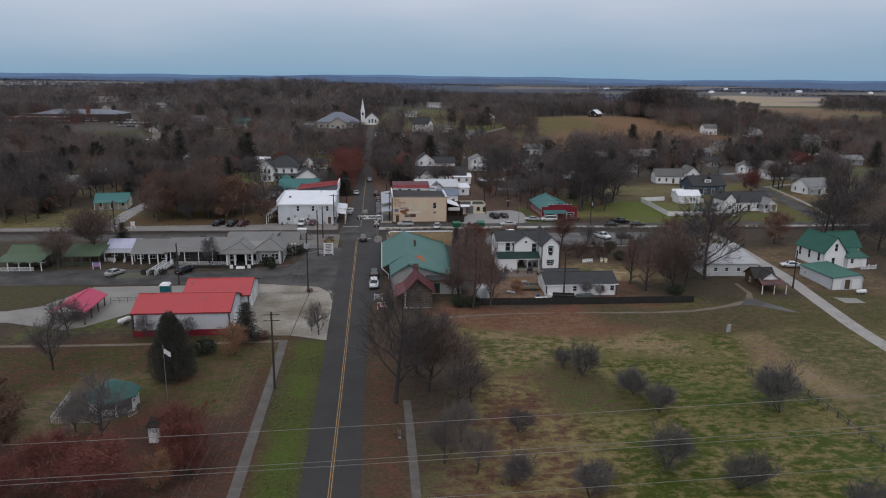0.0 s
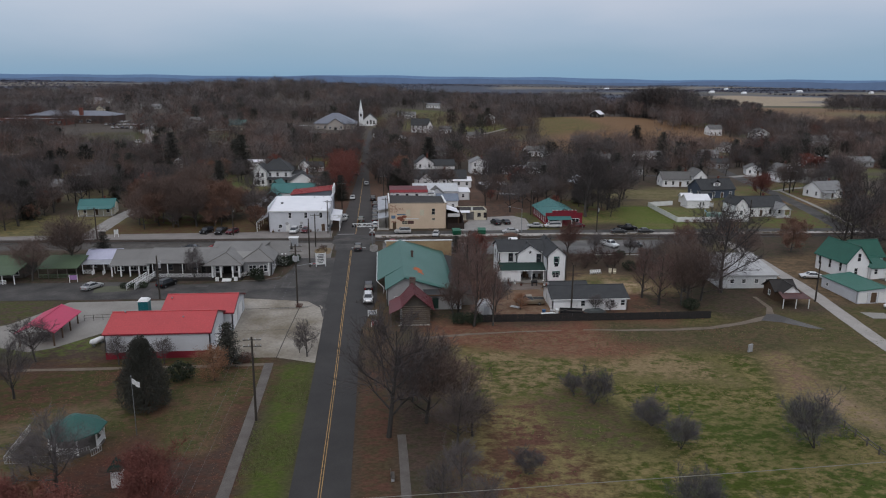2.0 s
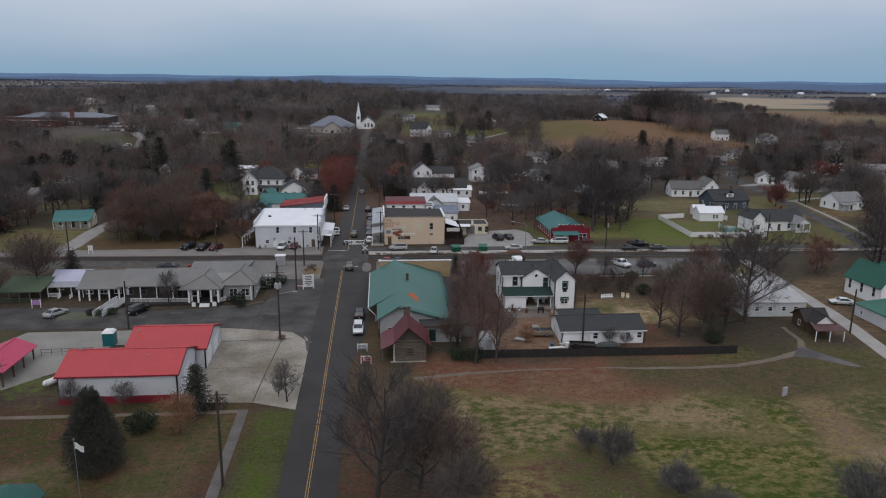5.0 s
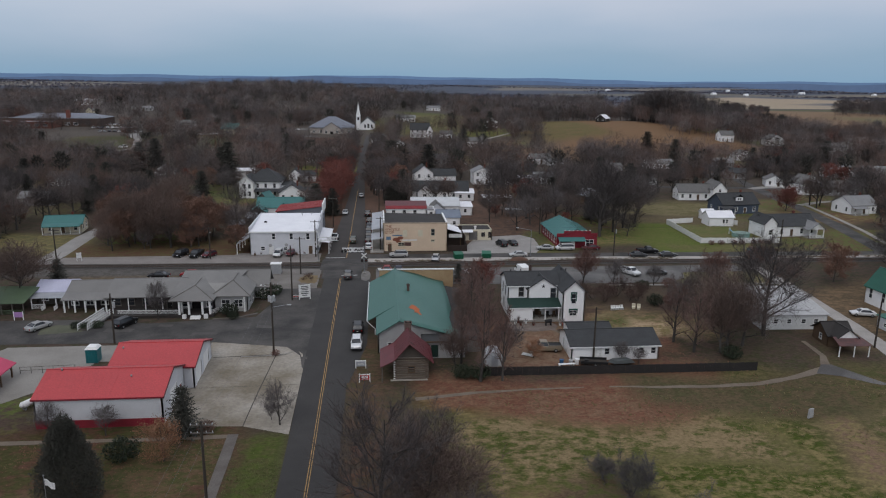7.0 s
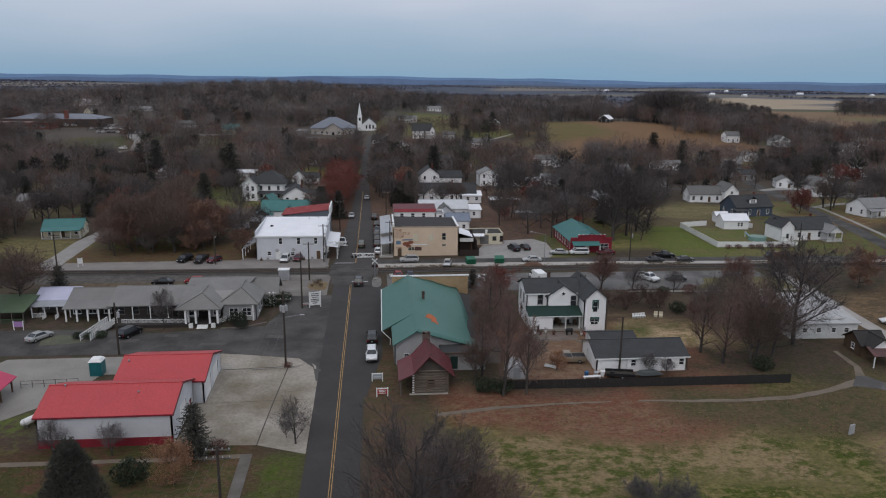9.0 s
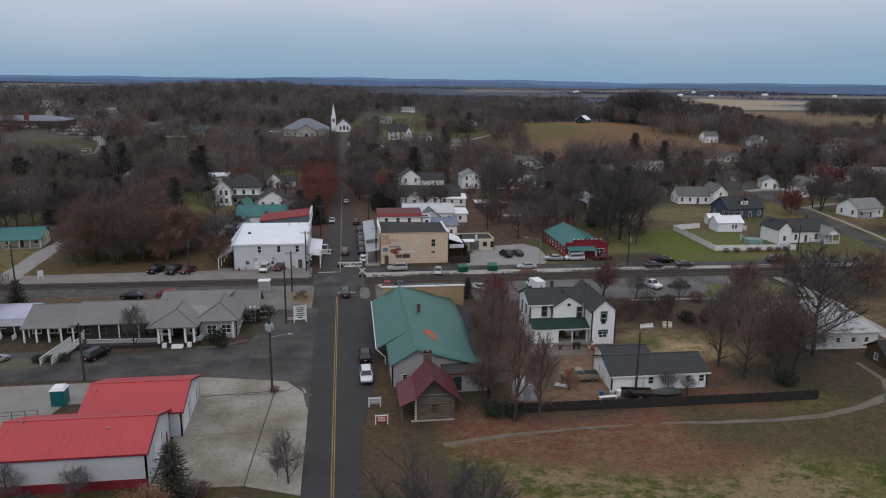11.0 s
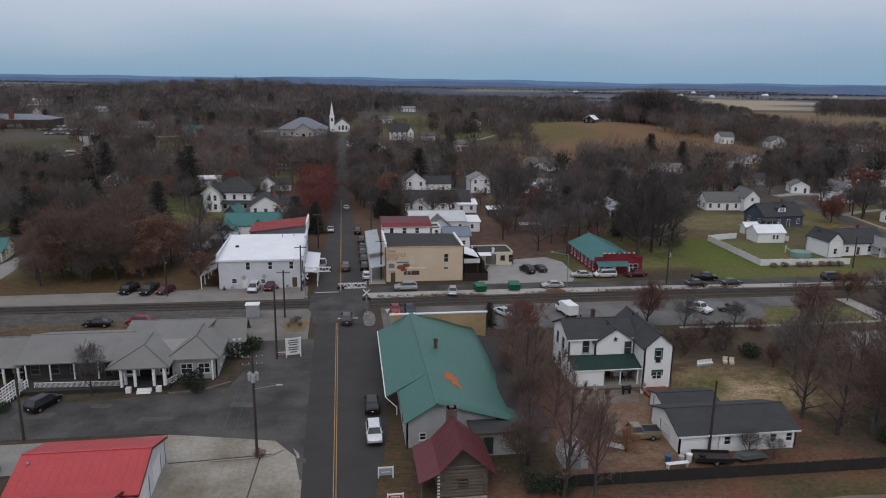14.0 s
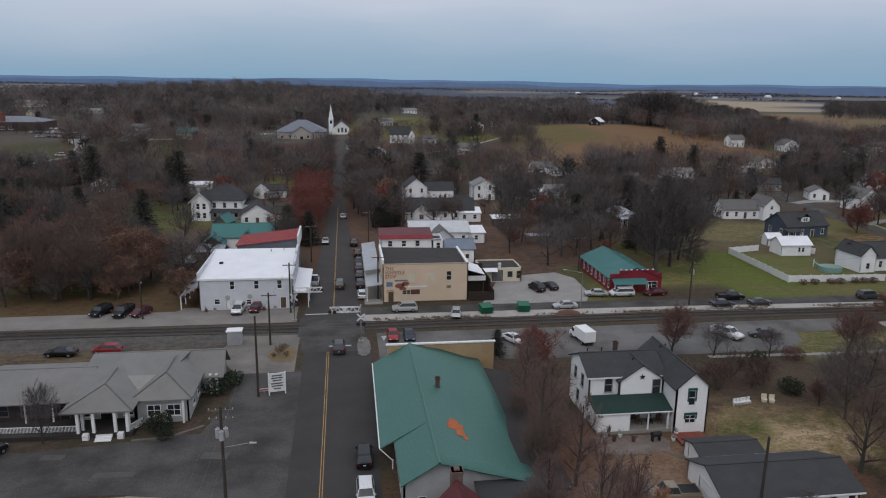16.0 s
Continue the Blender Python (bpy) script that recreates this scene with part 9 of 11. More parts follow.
plant_tree(MID_B[0], 67.3, 141, 0.85, "dark brown bare tree by the fence", wide=1.0)
plant_tree(MID_B[1], 69.5, 143, 1.05)
plant_tree(MID_B[2], 71.5, 149, 1.1)
plant_tree(BIG[1], 79.0, 148.0, 1.2, "very tall bare tree with dark spreading limbs", turn=10)
plant_tree(MID[3], 73.7, 162, 0.8)
plant_tree(MID[0], 72.5, 143.5, 0.95)
plant_tree(MID[0], 68, 158, 0.7)
plant_tree(CONE[0], 54.5, 181.0, 1.12, "conical bare brown tree beside the car park")
plant_tree(BARE_SMALL[0], 61.0, 179.6, 0.95)
plant_tree(BARE_SMALL[1], 70.0, 178.6, 0.8)
plant_tree(CONE[1], 82.2, 177.2, 1.08, "rounded bare red-brown tree beside the car park", wide=1.15)
plant_tree(SHRUB[1], 73, 177.3, 1.3, "bare brown shrub at the yard end", "shrub")
plant_tree(SHRUB[0], 66.5, 176.5, 1.3, "dark green bush at the yard end", "shrub")
plant_tree(RUSTY[1], 113.0, 179.2, 0.82)
for x, y, k, s in ((128, 181, 3, 1.1), (134, 186, 6, 1.15), (142, 191, 3, 1.25), (138, 182, 1, 1.0), (151, 205, 3, 1.3), (136, 166, 6, 1.0), (131, 172, 3, 0.85)):
    plant_tree(TOWN[k], x, y, s, "large dark bare tree behind the farmhouse", wide=1.1, group="trees behind the farmhouse")
plant_tree(RUSTY[0], 101, 190.5, 0.6)
plant_tree(MID_B[2], 97, 172, 0.7)
plant_tree(BARE_SMALL[0], 93, 163, 0.8)
plant_tree(MID[1], 138, 172, 0.9)
plant_tree(MID_B[2], -62.5, 174.8, 1.12, "large dark bare tree behind the canopies", wide=1.2)
plant_tree(MID_B[0], -67.9, 165.4, 0.8, "dense dark bare tree before the market sheds", wide=1.05)
plant_tree(MID_B[1], -66, 181, 0.85)
plant_tree(PINE[0], -58, 180, 0.6, wide=1.5)
plant_tree(BARE_SMALL[1], -33.0, 162.6, 1.35, "slender bare tree before the restaurant", wide=0.72)
plant_tree(SHRUB[0], -20.1, 164.2, 1.5, "rounded olive-green bush by the porch", "shrub")
plant_tree(SHRUB[0], -14.8, 174, 1.6, "dark green shrub by the porch end", "shrub")
plant_tree(SHRUB[0], -13.2, 176.5, 1.3, "dark green bush by the porch end", "shrub")
for x, y in ((-44.6, 158.3), (-46.4, 158.6), (-42.6, 158.8), (-19.0, 162.2)):
    plant_tree(SHRUB[0], x, y, 0.8, "low clipped dark bush by the ramp", "shrub")
for x in (101.6, 104.3, 108.2, 110.4, 114.0, 116.2, 118.4):
    plant_tree(SHRUB[1], x, 216.5, 0.74, "round brown shrub before the white fence", "shrub", "shrubs along the white fence")
for x, y, s in ((-215, 508, 0.9), (-235, 512, 0.9), (-250, 516, 0.9), (-40, 312, 0.9), (-27, 308, 0.8), (-20, 312, 0.7)):
    plant_tree(MID[int(-x) % 4], x, y, s)
for x, y, s, k in ((-46, 219, 1.0, 0), (-53, 223, 1.05, 1), (-60, 227, 1.0, 0), (-40, 226, 0.95, 1), (-50, 232, 1.1, 0), (-66, 235, 0.95, 1), (-43, 236, 0.9, 0), (-58, 238, 1.0, 1), (-48, 226, 0.9, 0), (-55, 230, 0.95, 1), (-44, 230, 0.9, 1), (-62, 231, 0.9, 0), (-38, 232, 0.8, 1), (-51, 218.5, 0.75, 1), (-57, 220.5, 0.8, 0), (-63, 222, 0.8, 1)):
    plant_tree(RUSTY[k] if (k + int(x)) % 2 else MID_B[k], x, y, s * 1.2, group="rust-brown trees behind the gravel lot")
plant_tree(RUSTY[1], -41, 219.5, 0.75, "broad tree with orange-brown leaves behind the parked cars")
plant_tree(SLIM[0], 62.8, 141.5, 1.0, "tall slender brown tree by the fence")
plant_tree(SLIM[1], 61.0, 146.0, 0.9, "tall slender brown tree by the fence")
plant_tree(SHRUB[0], 68.2, 138.8, 1.4, "dark evergreen bush by the fence", "shrub")
for x, y, s in ((-7.8, 268, 0.8), (-7.4, 280, 1.0), (-7.6, 291, 1.1), (-6.8, 302, 1.15), (-8.0, 314, 1.1), (-7.0, 326, 1.1), (-9.5, 336, 1.1)):
    plant_tree(MAROON[0], x, y, s * 1.5, "maroon-leaved tree along the street", group="maroon trees along the street")
for k in range(13):
    for side in (-1, 1):
        plant_tree(TOWN[(3 * k + side) % 8], 1.3 + side * (7.0 + 1.2 * math.sin(2.1 * k)), 298 + 17 * k + 5 * side, 0.82 + 0.16 * math.sin(3.7 * k + side), "bare tree leaning over the street", group="trees along the far street")
for k in range(9):
    plant_tree(TOWN[(5 * k) % 8], -262 + 9 * k, 574 + 6 * math.sin(2.3 * k), 0.75 + 0.15 * math.sin(5.1 * k), "bare tree before the school", group="trees before the school")
plant_tree(CEDAR[0], 14.6, 285, 0.82, "broad dark evergreen beside the street", wide=1.55)
plant_tree(PINE[0], 31.5, 350, 1.35, "tall pointed dark evergreen", wide=1.4)
plant_tree(SHRUB[0], 65.5, 166.0, 1.5, "dark conical evergreen bush in the yard", "shrub")
plant_tree(CONE[0], 67.0, 162.0, 0.5, "small conical bare tree in the yard")
plant_tree(BARE_SMALL[0], 72.5, 168, 0.9)
plant_tree(PINE[1], 104, 292, 1.2, wide=1.4)
plant_tree(MID_G[0], 90, 246, 1.15)
plant_tree(MID[0], 84, 240, 1.2)
plant_tree(MID[3], 81, 247, 1.2)
plant_tree(BIG[1], 73, 228, 1.3, "tall bare tree behind the red store")
plant_tree(BIG[0], 79, 234, 1.2)
plant_tree(BIG[1], 56, 296, 0.95)
for x, y, s in ((-94, 372, 1.3), (-53.4, 334, 1.45), (-90, 299, 1.15), (156, 411, 1.3), (165, 394, 1.2), (214, 375, 1.1), (-58, 342, 1.2), (-98, 306, 1.0), (-103, 378, 1.1), (12, 430, 1.0), (-40, 420, 1.1), (92, 560, 1.2), (196, 372, 1.0), (240, 380, 1.2), (262, 345, 1.1), (58, 440, 1.2)):
    plant_tree(PINE[int(y) % 2], x, y, s, "dense dark evergreen among the town trees", wide=1.45, group="town evergreens")
for k in range(9):
    for side in (-1, 1):
        plant_tree((MAROON[0], TOWN[3], TOWN[6], TOWN[1])[(k + (side > 0)) % 4 if side < 0 else 1 + k % 3], 0.8 + side * (5.4 + 0.7 * math.sin(1.9 * k)), 318 + 13 * k + 4 * side, 1.25 if side < 0 and k % 4 == 0 else 0.78, "dark bare tree whose crown overhangs the street", group="trees along the far street")
plant_tree(MAROON[0], 153, 267, 1.2)
plant_tree(MID_B[0], 50, 262, 0.8)
plant_tree(MID[2], 44, 250, 0.75)
for x, y, k, s in ((49, 268, 3, 1.05), (57, 256, 6, 1.0), (62, 268, 3, 1.1), (66, 252, 2, 0.95), (60, 246, 0, 0.8), (72, 262, 6, 1.1), (97, 262, 3, 1.1), (101, 275, 6, 1.1), (94, 300, 3, 1.2), (108, 300, 0, 1.2), (116, 308, 6, 1.1), (76, 300, 2, 1.0), (64, 306, 3, 0.9)):
    plant_tree(TOWN[k], x, y, s, "tall grey bare tree behind the stores", group="trees behind the stores")

# trees of the town, at random but clear of houses, streets and lawns
CLEAR = [(-26, -5, 205, 250), (-36, -14, 250, 268), (5, 45, 205, 278), (29, 54, 205, 233), (54, 70, 205, 237), (95, 152, 205, 257), (84, 126, 205, 258), (98, 152, 240, 306), (-4.5, 6, 200, 292), (-2.2, 4.2, 290, 560),
         (-95, -62, 200, 252), (-110, -28, 198, 214), (160, 184, 248, 268), (140, 166, 205, 320), (-45, -12, 284, 336), (20, 62, 320, 344), (66, 84, 322, 334), (54, 70, 320, 345), (-112, -84, 524, 560), (-225, -150, 546, 650), (-150, -118, 405, 455), (-100, -50, 550, 600),
         (-44, 10, 492, 612), (-290, -165, 512, 585), (26, 64, 485, 545), (122, 212, 450, 606), (150, 218, 425, 500), (345, 480, 560, 740), (430, 680, 660, 1040), (500, 640, 600, 800), (15, 80, 590, 700), (-190, -110, 440, 510), (168, 205, 290, 335), (230, 245, 335, 352), (115, 128, 355, 370), (88, 102, 396, 410), (76, 90, 262, 280),
         (70, 86, 207, 226), (-50, -20, 268, 286), (20, 46, 300, 322), (48, 60, 312, 330), (66, 84, 308, 324), (26, 64, 462, 486), (-110, -90, 522, 550), (112, 128, 340, 356), (88, 102, 380, 397), (228, 245, 315, 336), (-44, 8, 462, 494), (225, 275, 440, 470), (-58, -44, 330, 365),
         (-48, -24, 286, 318), (-30, -6, 282, 306), (-34, -18, 322, 350), (20, 46, 284, 308), (46, 58, 262, 292), (82, 94, 262, 294), (50, 58, 250, 268), (222, 262, 330, 364), (276, 292, 415, 448), (310, 326, 448, 476), (144, 162, 362, 392), (116, 132, 312, 338), (170, 183, 330, 358), (208, 220, 392, 422), (182, 195, 366, 394),
         (-116, -102, 268, 294), (-166, -154, 362, 394), (-146, -128, 575, 612), (-224, -196, 690, 742), (-262, -230, 655, 716), (56, 84, 775, 830), (16, 28, 445, 475), (3, 15, 475, 506), (-30, -14, 410, 440), (36, 54, 370, 412), (94, 110, 372, 402), (-93, -81, 340, 366), (90, 102, 552, 585), (-126, -110, 612, 645), (60, 102, 430, 500), (22, 84, 606, 765), (-100, -36, 688, 775), (-92, -66, 400, 450), (-126, -100, 525, 546), (-160, -124, 425, 470), (-72, -42, 540, 590), (62, 94, 478, 520), (112, 236, 425, 500), (172, 192, 296, 330)]


def is_clear(x, y, pad=1.5):
    return not any(a - pad < x < b + pad and c - pad < y < d + pad for a, b, c, d in CLEAR)


rng = random.Random(77)
mix_kinds = TOWN * 5 + TOWN_RUST * 3 + PINE * 2
spots = []
tries = 0
while len(spots) < 290 and tries < 60000:
    tries += 1
    y = 212 + 135 * rng.random()
    half = (y - 20) * 0.66
    x = 0.11 * (y - 20) + rng.uniform(-half, half)
    gap = 5.6
    if not is_clear(x, y) or any(abs(x - a) < gap and abs(y - b) < gap for a, b in spots[-400:]):
        continue
    spots.append((x, y))
for x, y in spots:
    k = rng.choice(mix_kinds)
    plant_tree(k, x, y, rng.uniform(0.5, 1.1) * (0.85 if y < 260 else 1.0), wide=rng.uniform(0.9, 1.15) * (1.4 if k in PINE else 1.0), group="town trees")


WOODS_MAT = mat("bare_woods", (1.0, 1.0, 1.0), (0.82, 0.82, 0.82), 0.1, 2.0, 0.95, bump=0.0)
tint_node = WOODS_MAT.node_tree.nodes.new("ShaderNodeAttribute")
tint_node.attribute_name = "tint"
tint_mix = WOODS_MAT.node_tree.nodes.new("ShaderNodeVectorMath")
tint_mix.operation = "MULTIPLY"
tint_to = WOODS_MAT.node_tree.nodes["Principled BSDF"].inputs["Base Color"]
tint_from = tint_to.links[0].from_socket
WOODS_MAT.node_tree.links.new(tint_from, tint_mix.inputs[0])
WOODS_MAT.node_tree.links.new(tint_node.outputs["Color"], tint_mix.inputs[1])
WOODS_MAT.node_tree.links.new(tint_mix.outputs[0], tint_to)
# kinds of bare tree in the woods: grey, brown, pale, dark, rust, evergreen
KINDS = np.array(((0.112, 0.101, 0.096), (0.128, 0.094, 0.081), (0.140, 0.131, 0.127), (0.076, 0.070, 0.069), (0.145, 0.062, 0.046), (0.054, 0.056, 0.047), (0.104, 0.100, 0.080))) * np.array((1.06, 0.985, 0.975))


def woods(name, seed, count, place, shares, height, spread, slivers, width, label, gain=1.0, tint=(1, 1, 1)):
    """Distant woods: many small bare trees, each a thin trunk and a crown of twigs, in one mesh."""
    r = np.random.RandomState(seed)
    P, S = place(r, count)
    n = len(P)
    base = np.column_stack([P, terrain(P[:, 0], P[:, 1]) - 0.3])
    h = height * S
    # trunks: three-sided
    tv = np.zeros((n, 4, 3))
    for k in range(3):
        tv[:, k] = base + np.column_stack([0.28 * np.cos(k * 2.1) * S, 0.28 * np.sin(k * 2.1) * S, np.zeros(n)])
    tv[:, 3] = base + np.column_stack([r.normal(0, 0.4, n), r.normal(0, 0.4, n), h * 0.8])
    tt = (np.arange(n)[:, None, None] * 4 + np.array([[0, 1, 3], [1, 2, 3], [2, 0, 3]])[None]).reshape(-1, 3)
    # crowns
    u = r.uniform(0.22, 0.85, (n, slivers))
    az = r.uniform(0, math.tau, (n, slivers))
    out = np.sin(np.pi * np.clip(u * 1.05, 0, 1)) ** 0.6 * r.uniform(0.15, 0.8, (n, slivers))
    b = base[:, None] + np.stack([np.cos(az) * out * spread * S[:, None], np.sin(az) * out * spread * S[:, None], u * h[:, None]], -1)
    d = np.stack([np.cos(az) * 0.75, np.sin(az) * 0.75, np.full_like(az, 0.75)], -1) + r.normal(0, 0.45, (n, slivers, 3))
    d = unit(d)
    ln = spread * S[:, None] * r.uniform(0.35, 0.75, (n, slivers))
    side = unit(np.cross(d, r.normal(0, 1, d.shape))) * width * 0.5
    cv = np.stack([b - side, b + side, b + d * ln[..., None]], 2).reshape(-1, 3)
    ct = np.arange(len(cv)).reshape(-1, 3) + n * 4
    me = big_mesh(name, np.concatenate([tv.reshape(-1, 3), cv]), np.concatenate([tt, ct]), WOODS_MAT)
    patch = 0.5 + 0.5 * np.sin(P[:, 0] / 23 + 1.7 * np.sin(P[:, 1] / 31)) * np.sin(P[:, 1] / 19 + seed)
    shares = np.array(shares, float) / sum(shares)
    kind = np.searchsorted(np.cumsum(shares), np.clip(0.55 * patch + 0.45 * r.uniform(0, 1, n), 0, 0.9999))
    clump = np.sin(P[:, 0] / 17 + 2.1 * np.sin(P[:, 1] / 37 + seed)) * np.sin(P[:, 1] / 26 + 1.3 * np.sin(P[:, 0] / 29))
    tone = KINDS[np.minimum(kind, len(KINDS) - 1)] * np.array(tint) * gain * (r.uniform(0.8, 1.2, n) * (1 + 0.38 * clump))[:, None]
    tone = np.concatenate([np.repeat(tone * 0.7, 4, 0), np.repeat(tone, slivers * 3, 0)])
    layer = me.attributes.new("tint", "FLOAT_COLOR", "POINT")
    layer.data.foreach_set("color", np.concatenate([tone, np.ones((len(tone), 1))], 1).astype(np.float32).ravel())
    return tagged(new(name, me), label, "woods", kind="stuff")


def scatter(y0, y1, keep, s0=0.7, s1=1.1, power=1.0):
    def place(r, count):
        y = y0 + (y1 - y0) * r.uniform(0, 1, count * 3) ** power
        half = (y + 10) * 0.68
        x = 0.12 * y + r.uniform(-1, 1, count * 3) * half
        ok = np.array([keep(a, b) for a, b in zip(x, y)])
        x, y = x[ok][:count], y[ok][:count]
        return np.column_stack([x, y]), r.uniform(s0, s1, len(x))
    return place


def town_edge(x, y):
    return is_clear(x, y, 3) and math.sin(x / 14 + 1.7 * math.sin(y / 23)) * math.sin(y / 19 + 1.1 * math.sin(x / 31)) > -0.62


def hills(x, y):
    if not is_clear(x, y, 2):
        return False
    if x > 60:
        return y < 690 and x < 300 or y < 1010 and x < 0.34 * (y - 60)
    return True


def hedgerows(r, count):
    """Long thin lines of trees between the far fields."""
    P, S = [], []
    while len(P) < count:
        y0 = 1250 + 2900 * r.uniform() ** 0.8
        x0 = r.uniform(-0.75, 0.85) * y0
        length, slope = r.uniform(0.08, 0.32) * y0, r.normal(0, 0.05)
        if 0.47 < x0 / y0 < 0.68 and 1330 < y0 < 2660 or 0.47 < (x0 + length) / y0 < 0.68 and 1330 < y0 < 2660 or 560 < x0 < 1000 and y0 < 1400:
            continue
        n = int(length / 9) + 2
        u = np.linspace(0, length, n)
        for k in range(n):
            P.append((x0 + u[k] + r.normal(0, 3), y0 + slope * u[k] + r.normal(0, 12)))
            S.append(r.uniform(0.5, 1.0))
    return np.array(P), np.array(S)


def sector_wood(k0, k1, near, depth, tall=((0, 1), (1, 1))):
    """A wood that fills a wedge of land: x / (y - 50) from k0 to k1, from the line near(k) back by depth; tall: its height along k."""
    def place(r, count):
        k = r.uniform(k0, k1, count)
        y = np.interp(k, *near) + depth * r.uniform(0, 1, count) ** 1.3
        return np.column_stack([k * (y - 50) + r.normal(0, 4, count), y]), r.uniform(0.75, 1.2, count) * np.interp(k, *tall)
    return place


woods("town_woods", 1, 1750, scatter(346, 640, town_edge, 0.5, 1.15), (5, 4, 2, 3, 1, 0, 1), 13.5, 6.2, 230, 0.10, "bare grey and brown woods on the edge of town", 1.04)
woods("town_woods", 2, 700, scatter(346, 640, town_edge, 0.7, 1.25), (2, 3, 2, 4, 1, 0, 1), 14, 6.0, 230, 0.10, "tall bare woods on the edge of town", 1.04)
woods("evergreen_woods", 3, 190, scatter(330, 800, town_edge, 0.6, 1.2), (0, 0, 0, 1, 0, 6, 0), 13, 3.6, 260, 0.5, "scattered dark evergreens")
woods("hill_woods", 4, 3000, scatter(625, 1120, hills, 0.6, 1.25), (5, 2, 3, 5, 0, 1, 1), 15, 6.4, 110, 0.26, "dense bare woods on the hills", 1.1)
woods("hill_woods", 5, 900, scatter(625, 1120, hills, 0.9, 1.4), (3, 1, 2, 5, 0, 2, 1), 16, 6.0, 110, 0.26, "tall bare trees above the woods", 1.1)


woods("hill_grove", 6, 620, sector_wood(0.385, 0.585, ((0.385, 0.42, 0.50, 0.585), (596, 580, 528, 680)), 330, ((0.385, 0.42, 0.445, 0.48, 0.505, 0.54, 0.585), (1.0, 1.35, 1.45, 1.25, 0.9, 0.62, 0.42))), (3, 1, 0, 6, 0, 2, 1), 17, 6.0, 170, 0.24, "dark grove behind the hill field", 0.9)
woods("east_wood", 8, 380, sector_wood(0.70, 1.0, ((0.70, 1.0), (815, 835)), 190), (3, 1, 0, 6, 0, 1, 0), 19, 6.5, 130, 0.28, "dark wood beyond the ploughed field", 1.0)
woods("east_wood", 9, 260, scatter(470, 640, lambda x, y: 255 < x < 520 and is_clear(x, y, 3) and x < 0.82 * y, 0.42, 0.8), (4, 4, 1, 4, 2, 1, 0), 13, 6.0, 200, 0.11, "bare trees before the ploughed field", 1.1)
# the blue tint puts distance haze into the twig colour
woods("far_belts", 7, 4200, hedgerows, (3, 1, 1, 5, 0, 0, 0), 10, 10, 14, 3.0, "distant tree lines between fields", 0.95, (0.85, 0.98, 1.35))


# ---- vehicles ----
SHAPES = {
    # length, width, bonnet height, belt height, roof height, cabin: base front, roof front, roof back, base back (shares of the length from the front)
    "sedan": (4.7, 1.80, 0.82, 0.95, 1.43, 0.27, 0.40, 0.72, 0.88),
    "hatchback": (4.2, 1.75, 0.85, 0.98, 1.50, 0.22, 0.36, 0.86, 0.97),
    "suv": (4.7, 1.88, 1.00, 1.10, 1.74, 0.24, 0.36, 0.90, 0.985),
    "minivan": (5.0, 1.92, 0.95, 1.08, 1.76, 0.14, 0.32, 0.92, 0.99),
    "pickup": (5.6, 1.95, 1.05, 1.14, 1.82, 0.24, 0.34, 0.55, 0.60),
}


def car_paint(name, c, metal=0.35):
    m = mat("paint_" + name, c, tuple(v * 0.9 for v in c), 0.7, 6, 0.3, metal, bump=0.0, spec=0.5)
    return m


PAINTS = {k: car_paint(k, c) for k, c in {"white": (0.70, 0.70, 0.70), "silver": (0.42, 0.42, 0.42), "black": (0.012, 0.012, 0.014), "charcoal": (0.05, 0.052, 0.055), "navy": (0.02, 0.03, 0.055),
                                        "red": (0.30, 0.022, 0.025), "maroon": (0.11, 0.012, 0.02), "tan": (0.26, 0.22, 0.16), "olive": (0.07, 0.08, 0.06), "grey": (0.16, 0.165, 0.17)}.items()}
WHEEL_MESH = []


